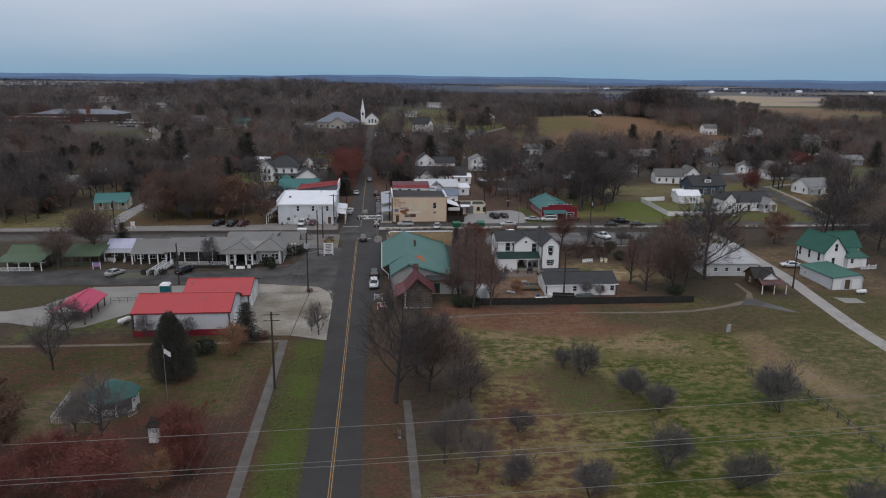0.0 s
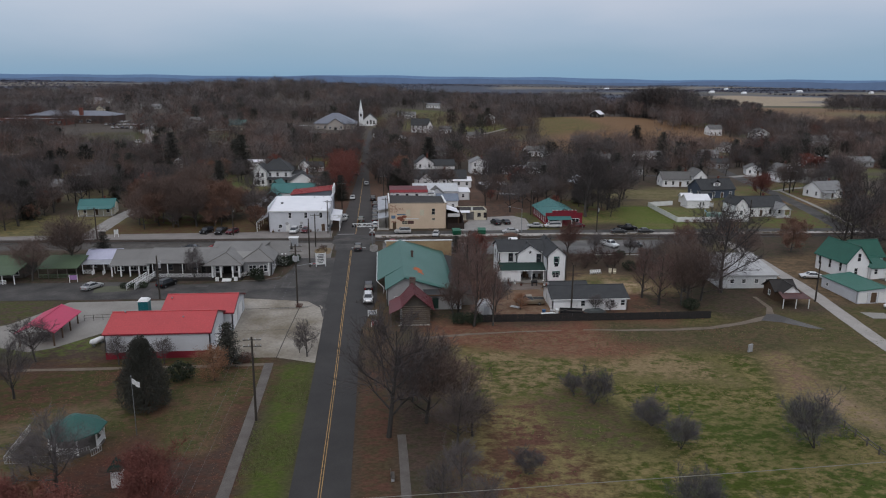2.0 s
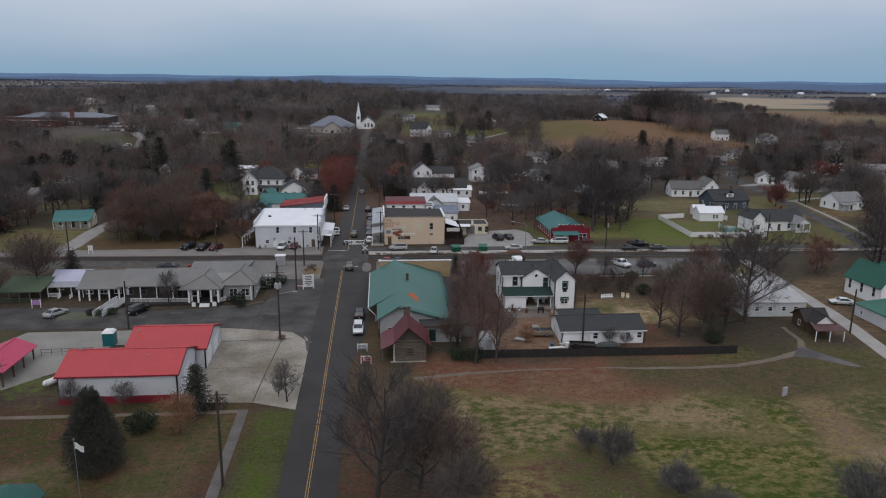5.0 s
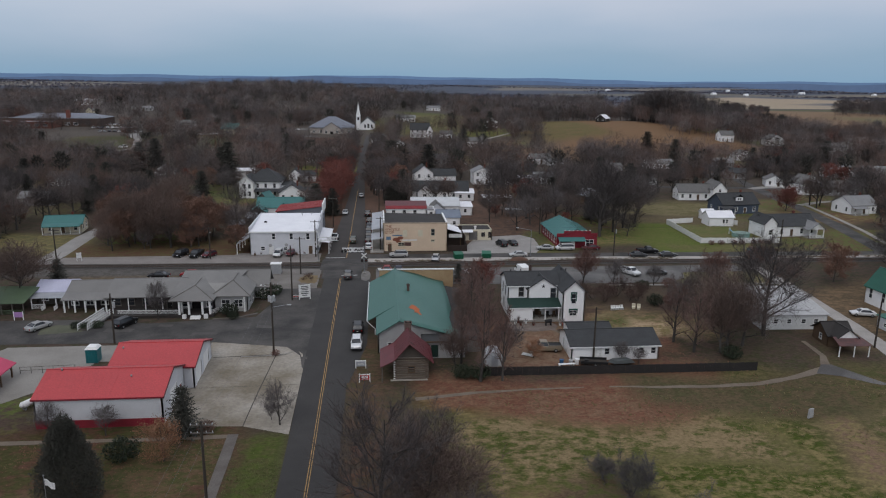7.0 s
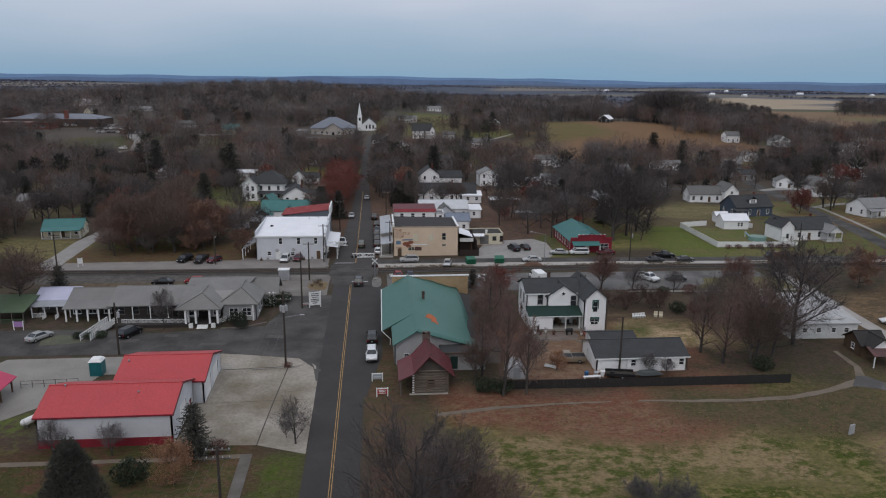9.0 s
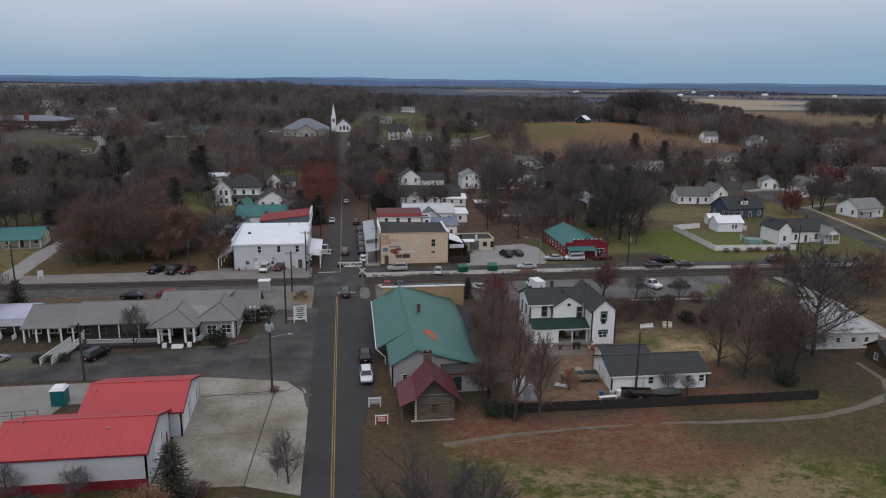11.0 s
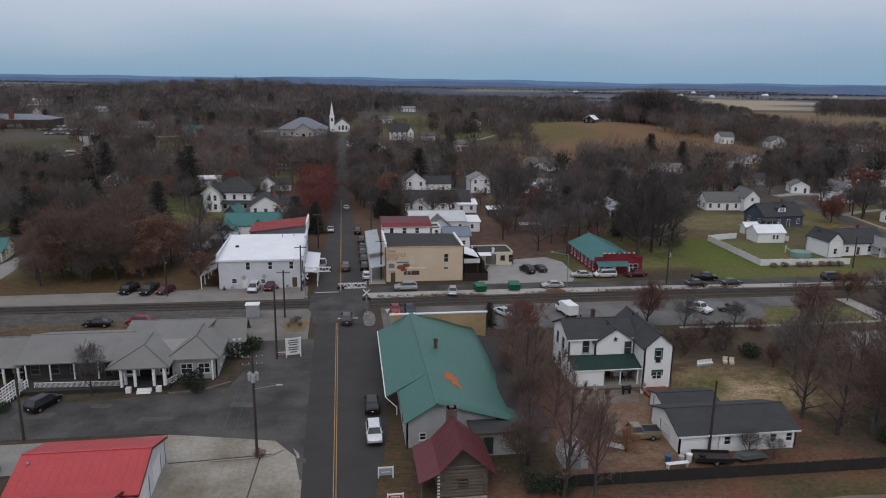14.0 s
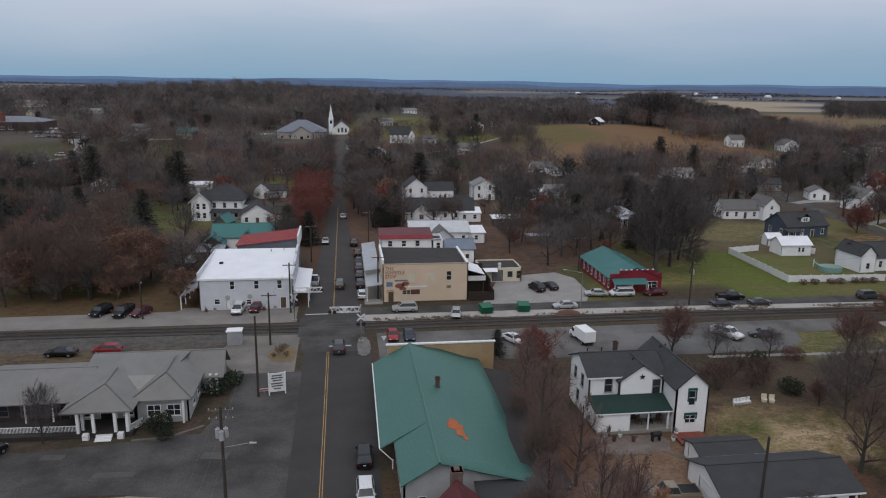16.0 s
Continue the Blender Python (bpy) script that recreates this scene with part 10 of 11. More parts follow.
def car(kind, x, y, heading, paint, label, group="parked vehicles"):
    """A vehicle; heading in degrees, 0 points north."""
    L, W, hb, belt, top, c0, c1, c2, c3 = SHAPES[kind]
    t = thing({"suv": "suv", "sedan": "sedan_car", "hatchback": "hatchback_car", "minivan": "minivan", "pickup": "pickup_truck"}[kind], x, y, label, "pickup truck" if kind == "pickup" else "car", heading, group, z=gz(x, y) + 0.05)
    pm = PAINTS[paint]
    h = W / 2
    Y = lambda s: L * (0.5 - s)
    # lower body: stations from nose to tail
    bed = kind == "pickup"
    st = [(0.0, 0.86, 0.42, hb - 0.22), (0.02, 0.93, 0.30, hb - 0.10), (0.10, 0.98, 0.24, hb), (c0, 1.0, 0.24, belt), (0.5, 1.0, 0.24, belt + 0.02), (c3, 1.0, 0.24, belt + (0.0 if kind != "sedan" else 0.02)), (0.975, 0.96, 0.28, belt - 0.02), (1.0, 0.88, 0.40, belt - 0.14)]
    bm = bmesh.new()
    rings = []
    for s, w, lo, hi in st:
        ww = h * w
        sec = [(-ww * 0.86, lo), (-ww, lo + 0.14), (-ww, hi - 0.2), (-ww * 0.93, hi - 0.03), (-ww * 0.75, hi), (ww * 0.75, hi), (ww * 0.93, hi - 0.03), (ww, hi - 0.2), (ww, lo + 0.14), (ww * 0.86, lo)]
        rings.append([bm.verts.new((a, Y(s), b)) for a, b in sec])
    for a, b in zip(rings, rings[1:]):
        for k in range(10):
            bm.faces.new((a[k], a[(k + 1) % 10], b[(k + 1) % 10], b[k]))
    bm.faces.new(rings[0]), bm.faces.new(rings[-1][::-1])
    # roof and pillars
    rw, bw = h * 0.74, h * 0.93
    roof = [(-rw, Y(c1), top - 0.06), (rw, Y(c1), top - 0.06), (rw, Y(c2), top - 0.05), (-rw, Y(c2), top - 0.05)]
    mid = [(-rw * 0.9, Y(c1 + 0.06), top), (rw * 0.9, Y(c1 + 0.06), top), (rw * 0.9, Y(c2 - 0.06), top), (-rw * 0.9, Y(c2 - 0.06), top)]
    base = [(-bw, Y(c0), belt - 0.03), (bw, Y(c0), belt - 0.03), (bw, Y(c3), belt - 0.03), (-bw, Y(c3), belt - 0.03)]
    rv, mv = [bm.verts.new(p) for p in roof], [bm.verts.new(p) for p in mid]
    low = [bm.verts.new((p[0], p[1], p[2] - 0.09)) for p in roof]
    bm.faces.new(mv), bm.faces.new(low[::-1])
    for k in range(4):
        j = (k + 1) % 4
        bm.faces.new((rv[k], rv[j], mv[j], mv[k])), bm.faces.new((low[k], low[j], rv[j], rv[k]))
    for k in range(4):
        tube(bm, Vector(base[k]), Vector(roof[k]) - Vector((0, 0, 0.04)), 0.06, 0.05, 5)
    if bed:
        box(bm, -h, -h + 0.1, Y(1.0) + 0.05, Y(c3), belt - 0.1, belt + 0.1), box(bm, h - 0.1, h, Y(1.0) + 0.05, Y(c3), belt - 0.1, belt + 0.1), box(bm, -h, h, Y(1.0) + 0.02, Y(1.0) + 0.1, belt - 0.15, belt + 0.1)
    part("body", bm, pm, t, shade=False)
    # glass
    def pane(name, a, b, shrink=0.96):
        bm = bmesh.new()
        q = [Vector(base[a]), Vector(base[b]), Vector(roof[b]), Vector(roof[a])]
        c = sum(q, Vector()) / 4
        inner = Vector((0, (Y(c0) + Y(c3)) / 2, belt))
        n = (c - inner).normalized() * 0.0
        v = [bm.verts.new(c + (p - c) * shrink + n) for p in q]
        w = [bm.verts.new(c + (p - c) * shrink * 0.98 - (c - inner).normalized() * 0.03) for p in q]
        bm.faces.new(v), bm.faces.new(w[::-1])
        for k in range(4):
            bm.faces.new((v[k], v[(k + 1) % 4], w[(k + 1) % 4], w[k]))
        part(name, bm, GLASS, t, "dark glass")
    pane("windscreen", 0, 1), pane("side_window", 1, 2), pane("rear_window", 2, 3), pane("side_window", 3, 0)
    if bed:
        part("bed_floor", box(bmesh.new(), -h + 0.1, h - 0.1, Y(0.985), Y(c3) - 0.02, belt - 0.02, belt + 0.004), BLACK, t)
    # wheels
    if not WHEEL_MESH:
        a = tube(bmesh.new(), (-0.11, 0, 0), (0.11, 0, 0), 0.33, 0.33, 14)
        b = tube(bmesh.new(), (-0.125, 0, 0), (0.125, 0, 0), 0.2, 0.2, 10)
        pa, pb = part("tyre", a, TYRE, t), part("rim", b, RIM, t)
        WHEEL_MESH.extend((pa.data, pb.data))
        bpy.data.objects.remove(pa), bpy.data.objects.remove(pb)
    for sx in (-1, 1):
        for s in (0.17, 0.81):
            w = share("wheel", WHEEL_MESH[0], t, pose(sx * (h - 0.1), Y(s), 0.33))
            share("rim", WHEEL_MESH[1], w, Matrix())
    for sx in (-1, 1):
        part("headlight", box(bmesh.new(), sx * h * 0.62 - 0.16, sx * h * 0.62 + 0.16, Y(0.02), Y(0.0) + 0.015, hb - 0.32, hb - 0.16), LAMP_WHITE, t)
        part("tail_light", box(bmesh.new(), sx * h * 0.76 - 0.1, sx * h * 0.76 + 0.1, Y(1.0) - 0.015, Y(0.98), belt - 0.42, belt - 0.16), LAMP_RED, t)
        part("mirror", box(bmesh.new(), sx * (h + 0.02) - 0.09, sx * (h + 0.02) + 0.09, Y(c0 + 0.05) - 0.05, Y(c0 + 0.05) + 0.05, belt, belt + 0.14), pm, t)
    part("number_plate", box(bmesh.new(), -0.15, 0.15, Y(1.0) - 0.02, Y(1.0) - 0.005, belt - 0.5, belt - 0.36), SIGN_WHITE, t)
    part("bumper", box(bmesh.new(), -h * 0.84, h * 0.84, Y(0.0) - 0.02, Y(0.0) + 0.06, 0.38, 0.54), BLACK, t)
    return t


CARS = (
    ("suv", 4.7, 146.9, 180, "white", "white suv parked at the kerb"), ("suv", 4.75, 154.6, 0, "black", "black suv parked at the kerb"),
    ("suv", 1.7, 187.5, 0, "charcoal", "dark suv waiting at the crossing"),
    ("sedan", -52.9, 158.7, -28, "silver", "silver sedan before the restaurant"), ("suv", -38.0, 159.6, -25, "black", "dark suv before the restaurant"),
    ("suv", 13.8, 206.4, 90, "silver", "silver suv in front of the cafe"), ("hatchback", 22.9, 202.4, 170, "silver", "pale hatchback on the concrete strip"),
    ("sedan", 44.4, 205.2, 90, "silver", "silver sedan by the railway"), ("suv", 42.2, 217.6, 14, "black", "black suv in the gravel lot"), ("sedan", 45.4, 218.6, 12, "black", "black suv in the gravel lot"),
    ("minivan", 58.4, 212.0, 90, "white", "white minivan by the red store"), ("sedan", 53.2, 212.4, 80, "silver", "silver sedan by the red store"), ("sedan", 65.6, 212.0, 92, "maroon", "dark red car by the red store"),
    ("sedan", 75.6, 203.6, -88, "charcoal", "dark sedan by the railway"), ("sedan", 83.5, 203.6, -88, "charcoal", "dark sedan by the railway"), ("suv", 108.6, 205.6, -88, "charcoal", "dark suv on the street"),
    ("sedan", 30.4, 188.4, 208, "white", "white sedan in the dark gravel lot"), ("pickup", 67.6, 187.4, 206, "white", "white pickup in the dark gravel lot"), ("sedan", 73.8, 186.6, 75, "charcoal", "dark car in the dark gravel lot"),
    ("sedan", 10.6, 192.3, 180, "red", "red car behind the depot"), ("sedan", 13.3, 192.1, 180, "navy", "dark blue car behind the depot"),
    ("minivan", -16.7, 208.8, 175, "white", "white minivan before the white store"), ("hatchback", -13.6, 209.4, 170, "maroon", "maroon car before the white store"),
    ("suv", -41.0, 209.6, 160, "black", "black suv on the gravel"), ("pickup", -37.0, 209.2, 170, "black", "black pickup on the gravel"), ("hatchback", -33.8, 208.6, 150, "maroon", "dark red car on the gravel"),
    ("sedan", -40.6, 189.6, 85, "black", "black car beside the railway"), ("hatchback", -34.0, 190.2, 85, "red", "red car beside the railway"),
    ("pickup", -3.6, 226.6, 0, "white", "white pickup parked under the canopy"), ("sedan", -2.2, 265, 180, "silver", "silver car on the street"), ("suv", 1.7, 223.4, 0, "olive", "grey-green suv on the street"),
    ("suv", 5.9, 250, 0, "black", "black suv parked along the street"), ("sedan", 6.0, 243.4, 0, "charcoal", "dark car parked along the street"), ("suv", 5.9, 236.4, 0, "charcoal", "dark suv parked along the street"),
    ("suv", 5.9, 229.8, 0, "black", "black suv parked along the street"), ("suv", 5.9, 223.2, 0, "black", "black suv parked along the street"), ("hatchback", 6.1, 216.0, 0, "white", "white car parked along the street"),
    ("pickup", 37.0, 143.4, 86, "tan", "tan pickup in the leaf-strewn yard"),
    ("sedan", 104.8, 157.2, 75, "white", "white car beside the gravel lane"), ("sedan", 121.5, 252.0, 80, "silver", "pale car beside the white barn"), 
    ("minivan", -141, 468, 90, "white", "white van beyond the trees"), ("pickup", 183, 327, 84, "white", "white pickup in a drive"),
    ("sedan", -62, 574, 40, "silver", "silver car beside the hall"), ("suv", -58, 578, 20, "charcoal", "dark suv beside the hall"), ("sedan", -52, 580, 60, "white", "white car beside the hall"), ("suv", -60, 552, 80, "silver", "silver suv beside the hall"), ("minivan", -55, 546, 95, "white", "white van beside the hall"),
    ("sedan", -120, 541, 80, "silver", "silver car beside the teal-roofed house"), ("suv", -115, 541, 95, "white", "white suv beside the teal-roofed house"), ("sedan", -110, 540, 85, "silver", "silver car beside the teal-roofed house"), ("pickup", -104.5, 541, 95, "white", "white pickup beside the teal-roofed house"),
    ("sedan", 2.4, 300, 0, "silver", "silver car on the far street"), ("suv", 5.2, 262, 0, "black", "black suv parked along the street"), ("suv", -2.6, 330, 180, "charcoal", "dark suv on the far street"),
    ("pickup", 79.5, 207.6, -88, "black", "black pickup by the railway"), ("sedan", 118, 254, 60, "charcoal", "dark car beside the blue house"),
)
for kind, x, y, heading, paint, label in CARS:
    car(kind, x, y, heading, paint, label)
r = random.Random(9)
for i in range(26):
    car(r.choice(("sedan", "suv", "sedan", "hatchback")), -186 - (i // 9) * 14 + (i % 9) * 3.4 + r.uniform(-0.4, 0.4), 556 + (i // 9) * 26 + r.uniform(-0.8, 0.8), 8, r.choice(("white", "silver", "grey", "charcoal", "silver", "navy")), "car in the school car park", "cars in the school car park")


def box_truck(x, y, heading):
    t = thing("box_truck", x, y, "white box truck in the dark gravel lot", "truck", heading)
    part("cargo_box", box(box(bmesh.new(), -1.0, 1.0, -2.4, 1.3, 0.75, 2.5), -1.03, 1.03, -2.43, 1.33, 2.46, 2.55), WHITE_PLAIN, t)
    bm = bmesh.new()
    prism(bm, lambda q: [(q, 1.4, 0.5), (q, 3.2, 0.5), (q, 3.2, 1.15), (q, 2.5, 1.3), (q, 2.0, 2.15), (q, 1.4, 2.15)], -0.98, 0.98)
    part("cab", bm, WHITE_PLAIN, t)
    part("windscreen", prism(bmesh.new(), lambda q: [(q, 2.53, 1.34), (q, 2.56, 1.34), (q, 2.07, 2.1), (q, 2.04, 2.1)], -0.85, 0.85), GLASS, t)
    part("chassis", box(bmesh.new(), -0.5, 0.5, -2.3, 3.0, 0.45, 0.72), BLACK, t)
    for sx in (-1, 1):
        part("side_window", box(bmesh.new(), sx * 0.985 - 0.01, sx * 0.985 + 0.01, 1.55, 2.3, 1.35, 1.95), GLASS, t)
        for yy in (2.5, -1.4):
            w = share("wheel", WHEEL_MESH[0], t, pose(sx * 0.9, yy, 0.4) @ Matrix.Scale(1.2, 4))
            share("rim", WHEEL_MESH[1], w, Matrix())
        part("headlight", box(bmesh.new(), sx * 0.7 - 0.12, sx * 0.7 + 0.12, 3.18, 3.22, 0.75, 0.95), LAMP_WHITE, t)


box_truck(42.0, 187.4, 8)


# ---- poles and wires ----
def utility_pole(x, y, height, label, arms=1, cans=0, lamp=None, arm_turn=90.0, category="utility pole", drop=2.6):
    t = thing("utility_pole", x, y, label, category)
    part("pole", tube(bmesh.new(), (0, 0, -0.3), (0, 0, height), 0.18, 0.13, 9), POLE_WOOD, t)
    a = radians(arm_turn)
    dx, dy = math.sin(a), math.cos(a)
    for k in range(arms):
        z = height - 0.5 - 0.9 * k
        f = lambda u, d, w: (u * dx - d * dy, u * dy + d * dx, w)
        arm = part("crossarm", box(bmesh.new(), -1.2, 1.2, 0.12, 0.24, z - 0.06, z + 0.07, f), WOOD_GREY, t)
        for u in (-1.1, -0.45, 0.45, 1.1):
            part("insulator", tube(bmesh.new(), f(u, 0.18, z + 0.07), f(u, 0.18, z + 0.24), 0.06, 0.04, 6), TRANSFORMER, arm)
    for k in range(cans):
        ang = k * 2.1 + 0.6
        c = (0.42 * math.cos(ang), 0.42 * math.sin(ang))
        bm = tube(bmesh.new(), (*c, height - drop), (*c, height - drop + 0.9), 0.25, 0.25, 10)
        tube(bm, (*c, height - drop + 0.9), (*c, height - drop + 1.1), 0.12, 0.05, 6)
        part("transformer", bm, TRANSFORMER, t, "grey pole transformer")
    if lamp:
        lx, ly, lz = lamp
        part("lamp_arm", tube(bmesh.new(), (0, 0, lz), (lx, ly, lz + 0.5), 0.04), POLE_STEEL, t)
        part("lamp_head", tube(bmesh.new(), (lx, ly, lz + 0.5), (lx * 1.25, ly * 1.25, lz + 0.52), 0.13, 0.08, 8), TRANSFORMER, t)
    return t


def wire(a, b, sag, r, material, label="thin dark overhead wire"):
    a, b = Vector(a), Vector(b)
    pts = [a.lerp(b, k / 14) - Vector((0, 0, 4 * sag * (k / 14) * (1 - k / 14))) for k in range(15)]
    bm = bmesh.new()
    rings = []
    for p in pts:
        rings.append([bm.verts.new(p + Vector((0, r * math.cos(q * 2.094), r * math.sin(q * 2.094))) if abs((b - a).x) > abs((b - a).y) else p + Vector((r * math.cos(q * 2.094), 0, r * math.sin(q * 2.094)))) for q in range(3)])
    for p, q in zip(rings, rings[1:]):
        for k in range(3):
            bm.faces.new((p[k], p[(k + 1) % 3], q[(k + 1) % 3], q[k]))
    me = bpy.data.meshes.new("overhead_wire")
    bm.to_mesh(me)
    bm.free()
    me.materials.append(material)
    return tagged(new("overhead_wire", me), label, "wire")


utility_pole(-9.9, 100, 12.0, "dark utility pole with two crossarms by the sidewalk", 2, 0)
utility_pole(-9.0, 144.4, 12.6, "dark utility pole with transformers and a street lamp", 2, 3, (2.6, -0.3, 8.3), drop=3.3)
utility_pole(-9.1, 172.4, 11.6, "tall plain dark utility pole beside the sign", 0)
utility_pole(-37.0, 151.0, 9.0, "dark utility pole with a small yard lamp", 0, 1, (0.8, -0.5, 7.4))
utility_pole(44.2, 139.0, 9.4, "plain dark utility pole standing before the white outbuilding", 0)
utility_pole(69.5, 205.0, 8.6, "utility pole with one transformer by the railway", 0, 1)
utility_pole(-7.2, 207.5, 9.5, "utility pole by the white store", 1)
utility_pole(-33.0, 206.3, 8.0, "utility pole beside the gravel lot", 0, 0, (0.5, -0.9, 6.5))
utility_pole(-67.5, 201.5, 9.0, "plain utility pole by the railway", 1)
utility_pole(96.1, 141.6, 8.5, "dark utility pole beside the gravel lane", 0)
utility_pole(9.2, 214, 9.0, "utility pole on the cafe pavement", 1)
utility_pole(9.0, 262, 9.0, "utility pole along the street", 1)
utility_pole(-5.0, 245, 9.0, "utility pole along the street", 1)
utility_pole(86, 246, 9.0, "plain utility pole behind the lawn", 1)
utility_pole(120.5, 214.5, 7.5, "plain utility pole by the white fence", 0)
utility_pole(56.0, 232, 8.0, "utility pole behind the store", 1)
for x, y, s in ((140, 300, 9), (95, 300, 9), (-60, 262, 8.5), (8, 320, 9), (-6, 340, 9)):
    utility_pole(x, y, s, "utility pole among town trees", 1)
lp = thing("street_lamp", 47.6, 205.3, "grey steel street lamp with a long arm", "street lamp")
part("pole", tube(bmesh.new(), (0, 0, -0.2), (0, 0, 7.0), 0.09, 0.06), POLE_STEEL, lp)
part("arm", tube(bmesh.new(), (0, 0, 6.9), (-3.2, 0, 7.6), 0.04), POLE_STEEL, lp)
part("lamp_head", tube(bmesh.new(), (-3.2, 0, 7.6), (-3.9, 0, 7.65), 0.13, 0.08), TRANSFORMER, lp)

# power line crossing the street near the start, and lines along it
for y, z0, z1 in ((51.2, 15.3, 19.3), (50.7, 12.6, 16.8), (50.2, 12.5, 16.6), (49.8, 9.4, 13.5)):
    wire((-60, y, z0), (90, y, z1), 0.6, 0.026, WIRE_PALE, "pale bare power line over the street")
for dx in (-1.1, 0, 1.1):
    wire((-9.9 + dx, 100, 9.2), (-9.0 + dx, 144.4, 9.4), 0.7, 0.009, WIRE)
    wire((-10.5 + dx, 30, 10.5), (-9.9 + dx, 100, 9.2), 0.9, 0.009, WIRE)
wire((-9.0, 144.4, 8.6), (-37, 151, 7.4), 0.5, 0.012, WIRE)
wire((-9.0, 144.4, 9.0), (-9.1, 172.4, 10.6), 0.4, 0.012, WIRE)
wire((-9.1, 172.4, 10.8), (-7.2, 207.5, 9.2), 0.4, 0.012, WIRE)
wire((69.4, 203, 8), (9.2, 214, 8.6), 0.8, 0.012, WIRE)
wire((69.4, 203, 8), (120.5, 214.5, 7.2), 0.7, 0.012, WIRE)


# ---- level crossing ----
def crossing_signal(x, y, turn, arm_dir):
    t = thing("crossing_signal", x, y, "railway crossing signal with white crossbuck, dark lamps and lattice arm", "crossing signal", turn)
    part("mast", tube(bmesh.new(), (0, 0, -0.1), (0, 0, 6.4), 0.11, 0.09), POLE_STEEL, t)

    def crossed(cx, cz, half, name):
        for s in (-1, 1):
            f = lambda u, d, w: (cx + u * 0.72 - s * w * 0.69, d, cz + s * u * 0.69 + w * 0.72)
            part(name, box(bmesh.new(), -half, half, -0.16 - 0.02 * s, -0.14 - 0.02 * s, -0.13, 0.13, f), SIGN_WHITE, t, "white crossbuck board")
    crossed(0, 4.4, 0.85, "crossbuck_board")
    crossed(arm_dir * 2.6, 5.75, 0.75, "crossbuck_board")
    for u in (-0.45, 0.45):
        lampb = part("signal_lamp", tube(bmesh.new(), (u, -0.14, 3.2), (u, -0.06, 3.2), 0.32, 0.32, 12), BLACK, t)
        part("lens", tube(bmesh.new(), (u, -0.17, 3.2), (u, -0.14, 3.2), 0.1, 0.1, 8), LAMP_RED, lampb)
    part("lamp_bracket", box(bmesh.new(), -0.5, 0.5, -0.06, 0.0, 3.15, 3.25), POLE_STEEL, t)
    part("foundation", box(bmesh.new(), -0.4, 0.4, -0.4, 0.4, -0.2, 0.35), CONCRETE, t)
    part("bell", tube(bmesh.new(), (0, 0, 6.4), (0, 0, 6.6), 0.14, 0.05), TRANSFORMER, t)
    for zz in (5.35, 6.15):
        for dy in (-0.25, 0.25):
            part("truss_rail", tube(bmesh.new(), (0, dy, zz), (arm_dir * 5.0, dy, zz), 0.055, 0.055, 6), SIGN_WHITE, t)
    for dy in (-0.25, 0.25):
        for k in range(8):
            a, b = (5.35, 6.15) if k % 2 else (6.15, 5.35)
            part("truss_brace", tube(bmesh.new(), (arm_dir * 0.62 * k, dy, a), (arm_dir * 0.62 * (k + 1), dy, b), 0.03, 0.03, 4), SIGN_WHITE, t)
    for u in (4.2, 4.95):
        part("signal_lamp", tube(bmesh.new(), (arm_dir * u, -0.42, 5.5), (arm_dir * u, -0.34, 5.5), 0.3, 0.3, 10), BLACK, t)


crossing_signal(5.3, 190.8, 0, -1)
crossing_signal(-6.2, 202.6, 180, -1)
t = thing("yield_sign", 8.8, 186.6, "back of a white triangular yield sign", "sign", 10)
part("post", tube(bmesh.new(), (0, 0, -0.1), (0, 0, 2.1), 0.04), POLE_STEEL, t)
part("board", prism(bmesh.new(), lambda q: [(-0.48, q, 2.55), (0.48, q, 2.55), (0, q, 1.72)], -0.06, -0.04), SIGN_WHITE, t)
utility_pole(-9.3, 191.2, 8.8, "thin pale grey utility pole beside the crossing", 1, 0)
t = thing("dirt_heap", 43.8, 201.4, "low heap of brown earth beside the railway", "earth heap")
bm = bmesh.new()
heap = [[bm.verts.new(((2.6 - 0.62 * j) * math.cos(k * math.tau / 14) * (1 + 0.12 * math.sin(3 * k + j)), (1.3 - 0.3 * j) * math.sin(k * math.tau / 14), (0, 0.45, 0.75, 0.9)[j] + 0.06 * math.sin(5 * k + 2 * j) - (0.1 if j == 0 else 0))) for k in range(14)] for j in range(4)]
for j in range(3):
    for k in range(14):
        bm.faces.new((heap[j][k], heap[j][(k + 1) % 14], heap[j + 1][(k + 1) % 14], heap[j + 1][k]))
bm.faces.new(heap[3])
part("mound", bm, mat("brown_earth", (0.13, 0.072, 0.050), (0.085, 0.05, 0.037), 0.9, 6, 0.95, bump=0.6), t, shade=True)
t = thing("garden_pool", 115.4, 226.8, "round above-ground pool with a faded teal wall", "pool")
bm = bmesh.new()
outer = [(2.6 * math.cos(k * math.tau / 20), 2.2 * math.sin(k * math.tau / 20)) for k in range(20)]
prism(bm, lambda q: [(x, y, q) for x, y in outer], -0.1, 1.15)
part("wall", bm, mat("faded_teal_liner", (0.20, 0.33, 0.30), (0.16, 0.27, 0.25), 0.8, 7, 0.6), t)
part("cover", prism(bmesh.new(), lambda q: [(x * 0.95, y * 0.95, q) for x, y in outer], 1.154, 1.17), mat("pool_cover", (0.17, 0.26, 0.22), None, 1, 6, 0.5), t)
t = thing("play_slide", 114.2, 229.8, "small blue and white plastic slide beside the pool", "slide", 40)
